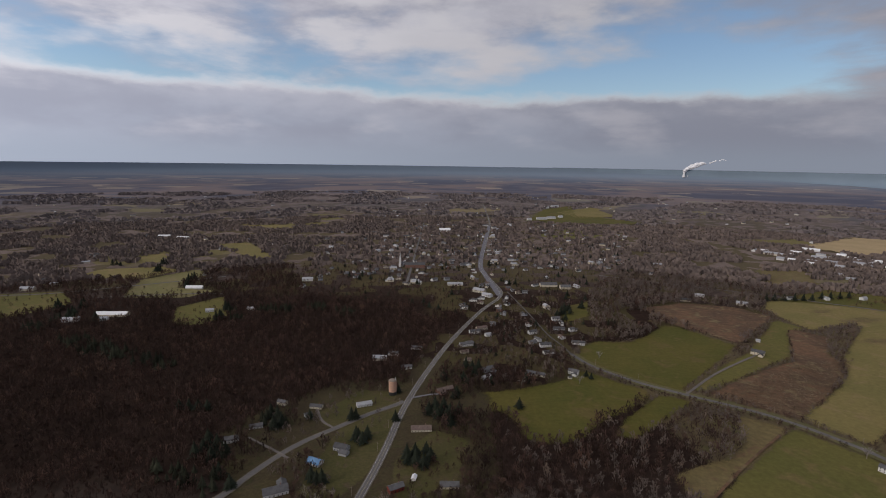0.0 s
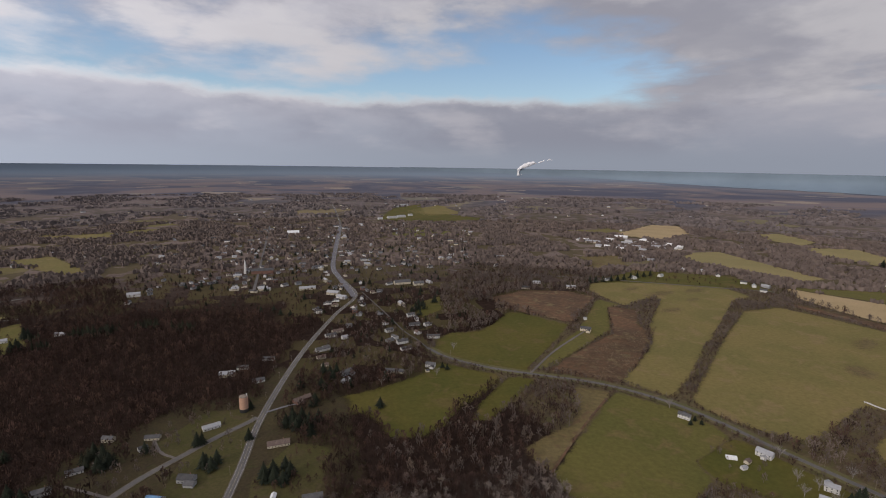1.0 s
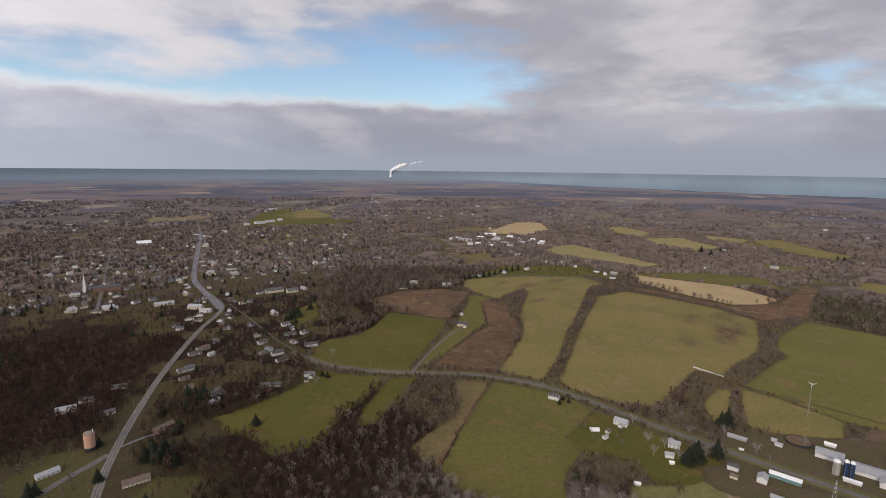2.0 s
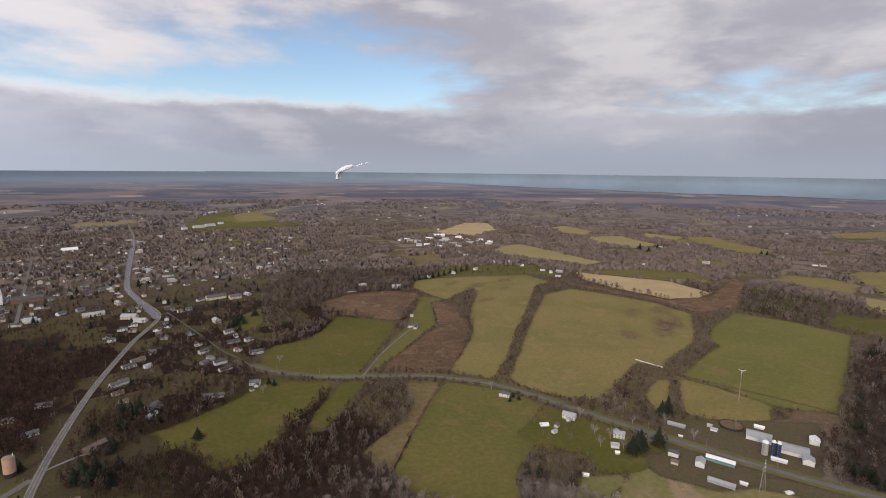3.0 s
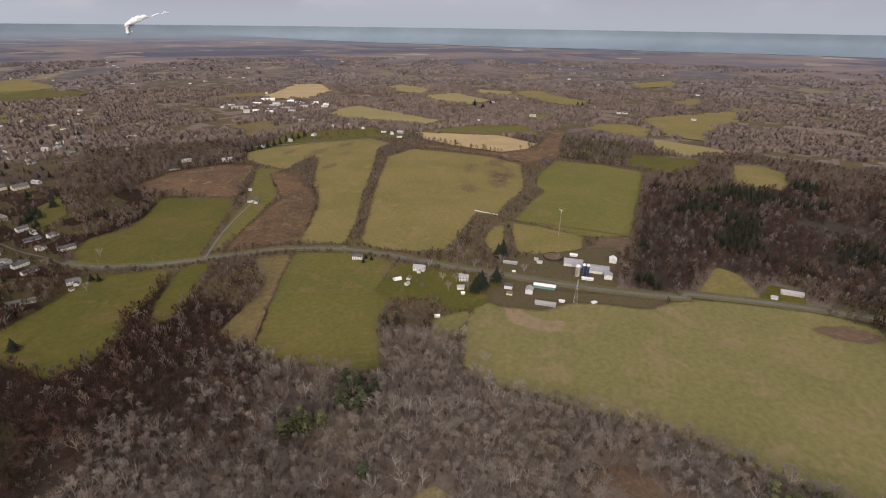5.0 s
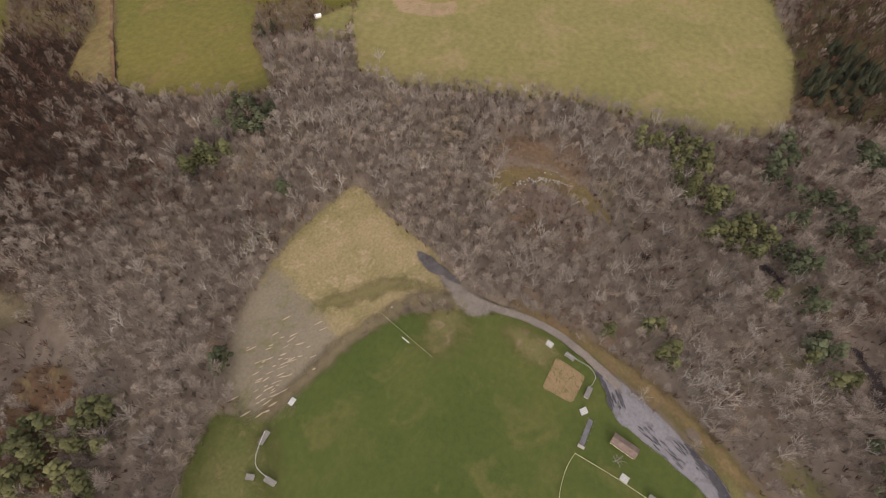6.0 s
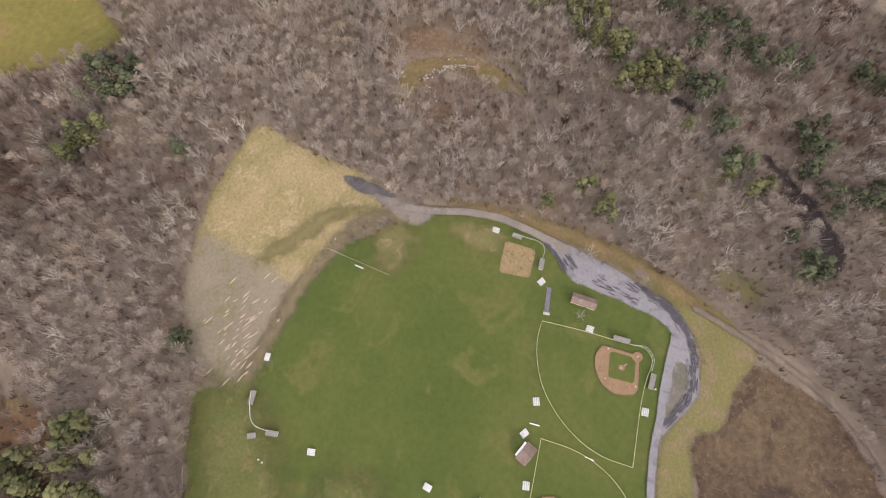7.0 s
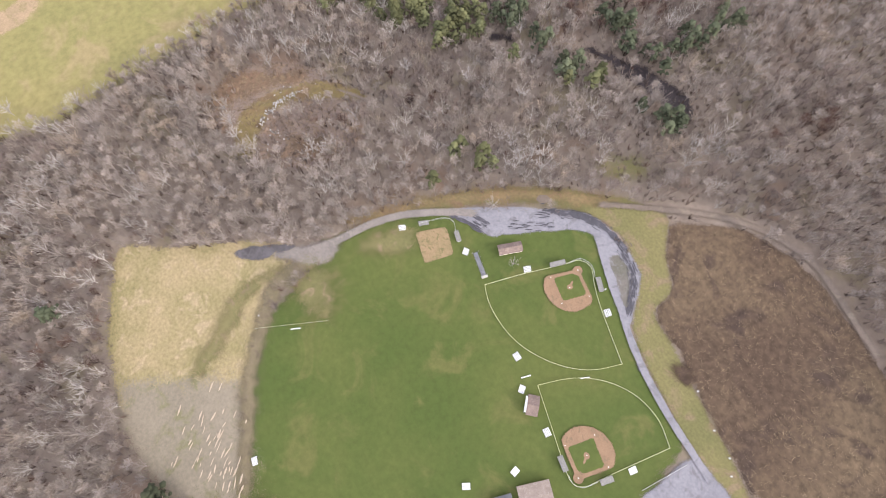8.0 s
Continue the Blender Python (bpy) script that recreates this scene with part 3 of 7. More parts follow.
def ribbon(points, width, z, offset=0.0, step=6.0, soft=0.0):
    line = spline(points, step)
    geo, verts, fade = Geo(), [], []
    for k, p in enumerate(line):
        ahead = (line[min(k + 1, len(line) - 1)] - line[max(k - 1, 0)]).normalized()
        side = Vector((-ahead.y, ahead.x))
        for s, f in ((-1, 1.0), (-1, 0.0), (1, 0.0), (1, 1.0)) if soft else ((-1, 0.0), (1, 0.0)):
            q = p + side * (offset + s * (width / 2 + soft * (f - 0.5)))
            wx, wy, wz = warp(np.array([q.x]), np.array([q.y]))
            verts.append((wx[0], wy[0], wz[0] + z))
            fade.append(max(f, 1.0 if soft > 0.5 and k in (0, len(line) - 1) else 0.0))
    n = 4 if soft else 2
    return geo.add(verts, [(n * k + j, n * k + j + 1, n * k + n + j + 1, n * k + n + j) for k in range(len(line) - 1) for j in range(n - 1)], fade)


def road(name, points, width, mat, label, shoulder=0.0, lines=False, clear=3.0, soft=0.5):
    LEVEL[0] += 0.004
    ROADS.append((spline(points, 12.0), width / 2 + shoulder + clear))
    level = LEVEL[0] + 0.09
    ob = tagged(new(name, ribbon(points, width, level, soft=soft).mesh(name, mat)), label, "road", "", "structure")
    if shoulder:
        part("shoulder", ribbon(points, width + 2 * shoulder, level - 0.08, soft=1.2), "shoulder", ob, "pale gravel shoulder")
    if lines:
        for offset, mat_ in ((0.0, "line"), (width / 2 - 0.5, "white"), (0.5 - width / 2, "white")):
            part("painted_line", ribbon(points, 0.16, level + 0.03, offset), mat_, ob)
    return ob


# ---- the country ----
def make_ground():
    rings = [0.0, 150.0, 400.0, 800.0, 1300.0, 1900.0, 2400.0]
    d = 2700.0
    while d < RIM:
        rings.append(d)
        d *= 1.045
    rings.append(RIM)
    steps = 300
    angle = np.arange(steps) * 2 * np.pi / steps
    dist = np.repeat(rings, steps)
    x, y = dist * np.tile(np.sin(angle), len(rings)), dist * np.tile(np.cos(angle), len(rings))
    wx, wy, wz = warp(x, y)
    faces = [(i * steps + k, i * steps + (k + 1) % steps, (i + 1) * steps + (k + 1) % steps, (i + 1) * steps + k) for i in range(len(rings) - 1) for k in range(steps)]
    me = bpy.data.meshes.new("ground")
    me.from_pydata(np.stack([wx, wy, wz], 1).tolist(), [], faces)
    me.attributes.new("plan", "FLOAT_VECTOR", "POINT").data.foreach_set("vector", np.stack([x, y, 0 * x], 1).astype(np.float32).ravel())
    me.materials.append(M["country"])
    for face in me.polygons:
        face.use_smooth = True
    return tagged(new("ground", me), "brown winter woodland and farm country reaching the horizon", "ground", "", "structure")


def make_lake():
    """The lake past the far shore: bearing to the right of +y and the drop of the shore below eye level, in degrees."""
    shore = ((12.0, 0.85), (25.0, 1.12), (31.0, 1.30), (40.0, 1.76), (47.0, 2.02), (54.0, 2.14), (62.0, 2.32), (71.0, 2.30), (77.0, 2.38), (86.0, 2.30), (130.0, 2.3))
    geo, verts, count = Geo(), [], 0
    for b in np.arange(12.0, 130.0, 1.2):
        drop = np.interp(b, [s[0] for s in shore], [s[1] for s in shore]) + 0.05 * noise.noise((b * 0.6, 0, 0)) + 0.03 * noise.noise((b * 2.1, 5, 0))
        start = EYE_LEVEL / math.tan(radians(drop))
        for k in range(25):
            d = start * (RIM * 1.003 / start) ** (k / 24)
            wx, wy, wz = warp(np.array([d * math.sin(radians(b))]), np.array([d * math.cos(radians(b))]))
            verts.append((wx[0], wy[0], wz[0] + 3.0))
        count += 1
    geo.add(verts, [(c * 25 + k, (c + 1) * 25 + k, (c + 1) * 25 + k + 1, c * 25 + k + 1) for c in range(count - 1) for k in range(24)])
    return tagged(new("water", geo.mesh("water", "lake")), "wide grey-blue lake lying along the horizon", "lake", "", "structure")


make_ground()
make_lake()

VILLAGE = [(-454, 1496), (-190, 2592), (933, 2609), (645, 1670), (362, 1212), (281, 886), (165, 775), (52, 727), (-38, 768), (45, 1012), (-105, 1088), (-331, 1172)]
DARK_WOOD = [(1126, 239), (1161, 62), (1352, -33), (1307, -195), (1397, -353), (825, -269), (760, -133), (810, -61), (766, 1), (743, 81), (652, 66), (624, 135), (705, 150)]
FARM_BELT = [(300, 470), (420, 250), (560, 300), (640, 270), (760, 200), (1240, 240), (1240, 500), (1180, 560), (1180, 1080), (900, 1180), (730, 1120), (700, 1060), (560, 870), (500, 950), (340, 880), (250, 860), (200, 790), (225, 745), (260, 690)]
patch("rough_ground", FARM_BELT, "rough", "rough winter grass and weeds between the fields", False, 4.0, 9.0, 12.0)
# a sheet darker than litter, painting the shade under the trees
patch("wood_floor", DARK_WOOD, "shaded_floor", "ground under the dense wood, darkened as tree shade", False, soft=25)
patch("wood_floor", [(440, -40), (470, -150), (440, -200), (450, -290), (640, -330), (760, -240), (740, -120), (690, -100), (640, -190), (560, -170), (500, -120), (470, -60)], "thicket", "brown leaf litter in the wood beyond the hay field", False, soft=25)
patch("pit_floor", [(325, 52), (322, 18), (297, -15), (256, -36), (226, -27), (210, 2), (226, 40), (253, 61), (300, 77)], "litter", "overgrown old pit with leaf litter and rubble", False, soft=7)
patch("bracken", [(314, 60), (324, 50), (320, 33), (305, 10), (300, -10), (289, -3), (297, 22), (297, 45), (297, 61), (302, 80), (313, 79)], "rust", "rusty brown bracken round the old pit", False, soft=9)
patch("bracken", [(251, 28), (240, 8), (221, -2), (214, 9), (228, 26)], "rust", "rusty brown bracken in the old pit", False, soft=8)
patch("grass", [(250, 66), (266, 64), (287, 50), (293, 27), (288, -8), (271, -27), (256, -40), (252, -35), (262, -18), (271, -3), (277, 17), (274, 36), (259, 48), (246, 54)], "tan_hay", "tan-olive grass track curving round the old pit", False, soft=6)
CLEAR.append([(250, 68), (272, 70), (296, 60), (308, 40), (302, 20), (296, 8), (286, -8), (270, -25), (257, -37), (253, -34), (263, -18), (272, -3), (278, 17), (275, 36), (260, 48), (248, 55)])
patch("glade", [(123, -160), (112, -190), (99, -186), (108, -160)], "worn", "olive grass in a gap of the wood", False, soft=16)
patch("verge", [(161, 40), (159, -2), (152, -55), (137, -96), (117, -129), (93, -159), (70, -181), (49, -165), (20, -149), (21, -132), (-15, -129), (-53, -124), (-85, -121), (-97, -119), (-90, -107), (-56, -104), (-5, -110), (19, -116), (36, -135), (64, -145), (92, -136), (115, -110), (135, -72), (151, -24), (156, 17)], "verge", "yellow-green rough verge along the park lane", soft=3.5)
patch("marsh", [(64, -177), (40, -213), (12, -230), (-19, -236), (-53, -232), (-78, -229), (-147, -213), (-97, -120), (-53, -125), (-16, -131), (20, -132), (21, -150), (49, -165)], "marsh", "brown winter marsh of dead reeds", soft=4)
patch("lawn", [(153, 31), (155, 17), (155, 0), (151, -24), (138, -52), (125, -67), (109, -93), (92, -122), (75, -132), (49, -122), (29, -116), (12, -110), (-10, -107), (-35, -105), (-56, -103), (-66, -72), (-89, -44), (-63, 151), (-15, 159), (29, 167), (34, 136), (77, 119), (108, 107), (125, 95)], "lawn", "mown green lawn of the playing fields")
patch("rough_grass", [(225, 162), (205, 131), (187, 84), (167, 54), (154, 61), (148, 74), (135, 86), (118, 98), (100, 111), (80, 122), (92, 160), (112, 190), (164, 186), (200, 173)], "straw", "straw-coloured rough grass at the end of the lane", soft=4)
patch("bare_earth", [(134, 187), (116, 148), (100, 115), (89, 116), (70, 122), (43, 131), (25, 141), (50, 174), (93, 190)], "mud", "bare brown earth beside the playing field", soft=13)
patch("field", [(462, 279), (492, 251), (500, 205), (547, 181), (580, 104), (639, 67), (693, -53), (691, -131), (645, -142), (577, -159), (510, -172), (426, -168), (396, -148), (380, -100), (380, -32), (384, 17), (366, 87), (356, 140), (347, 176), (350, 224), (400, 253)], "khaki", "large yellow-green hay field by the farm", True, 4.0, 9.0, 9.0)
patch("field", [(405, 256), (449, 275), (410, 301), (372, 281), (393, 254)], "khaki", "small corner of grass behind the farmhouse", True, 3.0, 9.0, 6.0)
patch("bare_loop", [(491, 255), (503, 237), (481, 216), (483, 187), (496, 174), (473, 165), (456, 190), (454, 225)], "loam", "bare earth track loop behind the farm", False, soft=4)
patch("field", [(434, 572), (487, 506), (499, 433), (437, 408), (414, 403), (410, 370), (367, 351), (296, 284), (270, 337), (254, 381), (251, 421), (304, 467), (388, 536)], "hay", "yellow-green hay field beside the road", True, 4.0, 9.0, 7.0)
patch("yard", [(500, 430), (527, 319), (530, 272), (470, 266), (430, 290), (446, 323), (422, 354), (413, 364), (416, 402)], "meadow", "green house yard beside the road")
patch("field", [(389, 606), (430, 573), (376, 528), (289, 460), (253, 425), (243, 472), (262, 487), (324, 507), (360, 541), (374, 580)], "tan_hay", "tan strip of rough grass beside a ditch", True, 4.0, 9.0, 6.0)
patch("grass", [(651, 59), (759, 51), (754, 23), (701, -7), (682, -5)], "pasture", "grassy corner beside the wood")
patch("yard", [(687, -8), (744, -17), (737, -57), (697, -60)], "meadow", "small green house yard by the wood")
patch("bracken", [(750, 227), (774, 221), (797, 179), (731, 164), (703, 175), (710, 204)], "rust", "rusty weeds at the field corner behind the barns", soft=6)
patch("weeds", [(646, -62), (679, -100), (672, -137), (644, -119), (635, -76)], "rust", "rusty weedy hollow in the field", False, soft=6)
patch("field", [(1422, 111), (1466, 55), (1419, -3), (1256, -14), (1245, 87)], "pasture", "small field beyond the wood", True, 4.0, 9.0, 6.0)
patch("field", [(222, 742), (302, 666), (240, 609), (206, 590), (176, 552), (148, 535), (118, 532), (100, 541), (97, 570), (89, 596), (75, 612), (54, 606), (33, 600), (5, 604), (-8, 622), (20, 640), (45, 656), (74, 664), (118, 674), (184, 704)], "meadow", "bright green meadow beside the village", True, 4.0, 9.0, 7.0)
patch("field", [(309, 662), (346, 640), (301, 606), (257, 565), (227, 545), (208, 552), (240, 596), (276, 632)], "meadow", "narrow green field between hedges", True, 4.0, 9.0, 6.0)
patch("field", [(228, 778), (338, 668), (374, 704), (472, 798), (530, 861), (470, 961), (448, 972), (382, 900), (336, 867), (282, 875), (242, 838)], "meadow", "green field above the road", True, 4.0, 9.0, 7.0)
patch("field", [(361, 678), (465, 776), (530, 823), (602, 905), (701, 1015), (727, 963), (681, 947), (591, 808), (518, 762), (443, 713), (380, 673)], "hay", "olive paddock beside the drive", True, 4.0, 9.0, 6.0)
patch("scrub", [(376, 665), (450, 712), (524, 759), (586, 789), (640, 876), (691, 962), (734, 915), (673, 831), (663, 795), (623, 731), (541, 658), (464, 596)], "scrub", "brown overgrown scrub field", True, 4.0, 9.0, 7.0)
patch("scrub", [(450, 1092), (562, 1138), (671, 1108), (709, 1036), (541, 871), (505, 930), (460, 992)], "scrub", "brown fallow field", True, 4.0, 9.0, 7.0)
patch("field", [(781, 1168), (935, 1159), (1110, 1071), (1096, 945), (1005, 916), (841, 788), (686, 675), (600, 604), (536, 559), (505, 540), (464, 596), (543, 656), (626, 728), (692, 817), (842, 965), (858, 1007), (730, 951), (727, 1040), (732, 1096)], "pasture", "long yellow-green field", True, 4.0, 9.0, 7.0)
for cx, cy, long_, wide in ((890, 1030, 60, 16), (1000, 1035, 44, 14), (812, 900, 40, 12), (930, 960, 26, 10), (850, 1090, 34, 12)):
    patch("bare_patch", [(cx - long_, cy - wide), (cx + long_ * 0.2, cy - wide * 1.3), (cx + long_, cy + wide * 0.4), (cx + long_ * 0.1, cy + wide)], "tan_hay", "dry tan patch worn into the field", False, 5.0, 9.0, 16.0)
patch("field", [(524, 522), (690, 648), (801, 730), (969, 846), (1076, 851), (1115, 723), (1129, 632), (1108, 540), (977, 465), (905, 435), (820, 427), (759, 410), (748, 447), (683, 428), (611, 406), (572, 402), (540, 439), (519, 494)], "pasture", "broad yellow-green hay field", True, 4.0, 9.0, 7.0)
for k in range(26):
    spread = random.Random(900 + k)
    cx, cy = spread.uniform(800, 1110), spread.uniform(430, 690)
    if inside([(1079, 699), (1120, 640), (1092, 540), (960, 458), (811, 424), (768, 430), (765, 457), (812, 517), (960, 600)], np.array([cx]), np.array([cy]))[0]:
        turn, long_, wide = spread.uniform(0.2, 0.9), spread.uniform(18, 60), spread.uniform(9, 24)
        ring = [(cx + long_ * math.cos(w) * math.cos(turn) - wide * math.sin(w) * math.sin(turn), cy + long_ * math.cos(w) * math.sin(turn) + wide * math.sin(w) * math.cos(turn)) for w in np.linspace(0, 2 * math.pi, 9)[:-1]]
        patch("dry_patch", ring, "scrub" if k % 4 == 0 else "tan_hay", "dry tan weeds in the corner of the hay field", False, 6.0, 9.0, 18.0)
patch("field", [(791, 379), (912, 400), (934, 396), (963, 430), (1041, 461), (1195, 484), (1227, 377), (1216, 274), (1037, 234), (806, 187), (773, 214), (754, 246), (760, 314), (752, 374)], "green_hay", "broad green field behind the farm", True, 4.0, 9.0, 7.0)
patch("field", [(738, 372), (753, 321), (753, 246), (702, 231), (664, 259), (632, 304), (678, 333)], "pasture", "rough pasture between the ditch and the farmyard", True, 4.0, 9.0, 6.0)
patch("field", [(637, 364), (705, 390), (722, 376), (639, 332), (608, 334)], "pasture", "small grassy paddock by the road", True, 4.0, 9.0, 6.0)
patch("field", [(1635, 365), (1600, 141), (1535, 132), (1447, 248), (1491, 316)], "sun_patch_hay", "yellow strip field beyond the plantation", True, 4.0, 9.0, 7.0)
patch("field", [(1771, 605), (1834, 488), (1801, 401), (1661, 379), (1625, 430), (1678, 563)], "pasture", "pale green field beyond the plantation", True, 4.0, 9.0, 7.0)
patch("field", [(1994, 480), (2408, 213), (2059, 178), (1949, 230), (1690, 217), (1690, 318), (1828, 400)], "pasture", "broad pale field far beyond the wood", True, 4.0, 9.0, 7.0)
patch("field", [(1271, 1000), (1500, 888), (1586, 750), (1478, 659), (1398, 749), (1340, 870)], "hay", "olive field behind the stubble", True, 4.0, 9.0, 7.0)
patch("field", [(979, 1517), (1122, 1524), (1027, 1333), (896, 1341)], "tan_hay", "tan rough field by the factories", True, 4.0, 9.0, 7.0)
patch("field", [(2353, 1433), (2385, 1225), (2222, 1169), (2209, 1312)], "sun_patch_hay", "distant yellow field among the woods", True, 4.0, 9.0, 6.0)
patch("field", [(2385, 1225), (2499, 1161), (2273, 782), (2106, 766), (2195, 1044)], "pasture", "distant green field among the woods", True, 4.0, 9.0, 6.0)
patch("field", [(2140, 1840), (2271, 1846), (2205, 1617), (2025, 1519), (2023, 1700)], "sun_patch_hay", "distant yellow field among the woods", True, 4.0, 9.0, 6.0)
patch("clearing", [(6, 296), (19, 280), (12, 248), (-15, 232), (-40, 228), (-66, 206), (-84, 200), (-96, 249)], "scrub", "orange-brown clearing in the wood", False, soft=9)
patch("stubble", [(1271, 990), (1329, 863), (1391, 744), (1346, 607), (1269, 600), (1196, 640), (1184, 785), (1203, 905)], "stubble", "pale tan stubble field", True, 4.0, 9.0, 6.0)
patch("heath", [(1125, 911), (1165, 773), (1183, 631), (1317, 588), (1600, 660), (1560, 610), (1231, 492), (1120, 525), (1144, 638), (1120, 833)], "scrub", "red-brown overgrown field", True, 4.0, 9.0, 7.0)
patch("field", [(1378, 343), (1437, 193), (1322, 170), (1243, 219), (1245, 265), (1262, 329)], "meadow", "green field beyond the wood", True, 4.0, 9.0, 6.0)
patch("field", [(1325, 1430), (1438, 1510), (1558, 1502), (1521, 1252), (1490, 1047), (1380, 1037), (1322, 1273)], "sun_patch_hay", "yellow field beyond the village road, coloured as sunlit", True, 4.0, 9.0, 6.0)
patch("field", [(1980, 1493), (2154, 1420), (2052, 1163), (1875, 1152), (1864, 1343)], "sun_patch_hay", "distant yellow field among the woods", True, 4.0, 9.0, 6.0)
patch("stubble", [(1429, 1991), (1879, 2274), (1995, 2193), (1819, 1942), (1555, 1798)], "stubble", "distant pale field by the factories", True, 4.0, 9.0, 6.0)
patch("field", [(3170, 864), (3575, 703), (3215, 607), (2993, 766)], "pasture", "distant pale field", True, 4.0, 9.0, 6.0)
patch("field", [(518, 3044), (943, 2995), (1096, 2708), (875, 2607), (522, 2664)], "meadow", "distant bright green field on the hill", True, 4.0, 9.0, 6.0)
patch("field", [(733, 3255), (1083, 3672), (1055, 3035), (797, 2916)], "pasture", "distant pale green field on the hill", True, 4.0, 9.0, 6.0)
patch("yard", [(804, 1178), (1014, 1286), (1240, 1141), (1201, 965), (1124, 1034), (969, 1120)], "meadow", "green gardens along the far road")
CLEAR.append([(480, 300), (530, 285), (590, 182), (625, 120), (690, 0), (720, -90), (690, -62), (636, 68), (578, 102), (545, 178), (498, 205), (470, 262)])
patch("roadside", [(500, 285), (530, 270), (575, 175), (618, 118), (690, -20), (712, -110), (690, -62), (636, 68), (578, 102), (545, 178), (498, 205), (476, 262)], "farm", "weedy strip between the farm road and the hay field", False, 3.0, 9.0, 8.0)
patch("farmyard", [(595, 317), (663, 263), (751, 192), (614, 147), (575, 172), (557, 218), (516, 269)], "farm", "trampled grass and earth of the farmyard")
patch("rough_ground", [(-190, 420), (-262, 530), (-232, 600), (-140, 690), (-70, 700), (-30, 790), (30, 740), (66, 640), (62, 440), (-20, 375), (-110, 370)], "thicket", "brown winter grass round the roadside houses", False, 5.0, 9.0, 16.0)
CLEAR.append([(-45, 622), (-19, 600), (-2, 559), (-11, 540), (16, 517), (24, 480), (21, 435), (-81, 433)])
CLEAR.append([(-180, 415), (-230, 420), (-204, 465), (-194, 495), (-169, 512), (-215, 534), (-217, 559), (-182, 567), (-159, 536), (-185, 603), (-162, 661), (-121, 636), (-65, 655), (-40, 615), (-108, 548), (-150, 490)])
patch("yard", [(-122, 557), (-77, 639), (-52, 628), (-60, 546), (-75, 470), (-96, 432), (-139, 431), (-132, 488)], "shaded_yard_grass", "green lawns between two roads")
patch("yard", [(-158, 590), (-112, 663), (-63, 656), (-61, 628), (-100, 592), (-136, 557)], "shaded_yard_grass", "green lawn at the road fork")
patch("yard", [(-48, 498), (-6, 560), (34, 536), (12, 435), (-46, 419)], "shaded_yard_grass", "brown grassy yard beside the main road")
patch("glade", [(263, 1085), (340, 1135), (309, 1025), (250, 977)], "meadow", "green glade near the village")
patch("glade", [(38, 374), (48, 351), (46, 317), (30, 322), (22, 345)], "verge_dark", "small grassy glade in the wood", soft=14)
patch("field", [(-990, 1309), (-977, 1403), (-827, 1453), (-751, 1403), (-800, 1295)], "pasture", "distant yellow field among the woods", True, 4.0, 9.0, 6.0)
patch("field", [(-734, 1110), (-792, 1283), (-715, 1414), (-666, 1402), (-663, 1207), (-549, 1187), (-592, 1122)], "khaki", "distant yellow field among the woods", True, 4.0, 9.0, 6.0)
patch("field", [(-1040, 1120), (-908, 1160), (-808, 1060), (-855, 968), (-890, 945)], "hay", "olive field with a lane through it", True, 4.0, 9.0, 6.0)
patch("field", [(-527, 940), (-573, 1042), (-513, 1137), (-440, 996), (-471, 926)], "hay", "olive field at the wood edge", True, 4.0, 9.0, 6.0)
patch("field", [(-1003, 1590), (-926, 1667), (-855, 1536), (-910, 1480)], "pasture", "distant yellow field among the woods", True, 4.0, 9.0, 6.0)
patch("field", [(-860, 1861), (-746, 1899), (-549, 1616), (-588, 1557)], "pasture", "distant yellow field on a slope", True, 4.0, 9.0, 6.0)
patch("field", [(-904, 2400), (-720, 2460), (-700, 2290), (-817, 2260)], "pasture", "distant olive field among the woods", True, 4.0, 9.0, 6.0)
patch("field", [(452, 2748), (678, 3432), (959, 3787), (796, 2992), (595, 2689)], "meadow", "bright school grounds on the far hill", True, 4.0, 9.0, 6.0)
patch("field", [(765, 3149), (1040, 2823), (825, 2644), (710, 2781)], "meadow", "distant green field on the hill", True, 4.0, 9.0, 6.0)
patch("car_park", [(-66.8, -63.3), (-62.1, -99.0), (-63.8, -104.4), (-90.6, -110.3), (-112.6, -108.0), (-82.8, -48.7)], "paving", "pale gravel car park")
patch("lot", [(142.2, -48.9), (135.7, -63.9), (128.7, -77.8), (120.0, -95.0), (110.9, -107.5), (103.0, -120.5), (94.1, -132.8), (86.0, -137.4), (75.1, -140.5), (63.2, -141.5), (52.1, -141.4), (40.8, -138.0), (33.4, -132.0), (25.5, -123.2), (18.3, -115.9), (19.1, -112.2), (29.9, -114.8), (40.8, -117.8), (50.4, -119.9), (61.3, -124.0), (74.7, -128.3), (81.4, -126.9), (88.9, -116.2), (96.3, -98.8), (105.9, -78.1), (109.4, -67.1), (116.6, -62.4), (125.6, -58.5), (132.2, -54.2), (138.4, -47.0)], "paving", "wide worn asphalt turning lot", edge=1.2, step=2.2, soft=1.6)
patch("island", [(62, -127), (60, -135), (47.9, -135), (40, -131.5), (31.5, -124.3), (26.4, -118.5), (35.4, -120.0), (47.9, -124.0)], "island", "muddy island between the lanes", False, edge=1.2, step=2.2, soft=1.6)
patch("infield", [(136.5, -23.1), (130.3, -43.6), (110.6, -39.0), (113.6, -19.0)], "worn_clay", "square clay practice infield", False, edge=0.4, step=1.6)
patch("worn_strip", [(154, 24), (150, 32), (145, 53), (144, 68), (134, 80), (116, 93), (98, 105), (68, 119), (33, 132), (23, 141), (32, 142), (72, 126), (96, 116), (114, 106), (132, 93), (148, 82), (157, 66), (157, 50)], "verge_dark", "trodden brown strip along the edge of the lawn", False, soft=8)
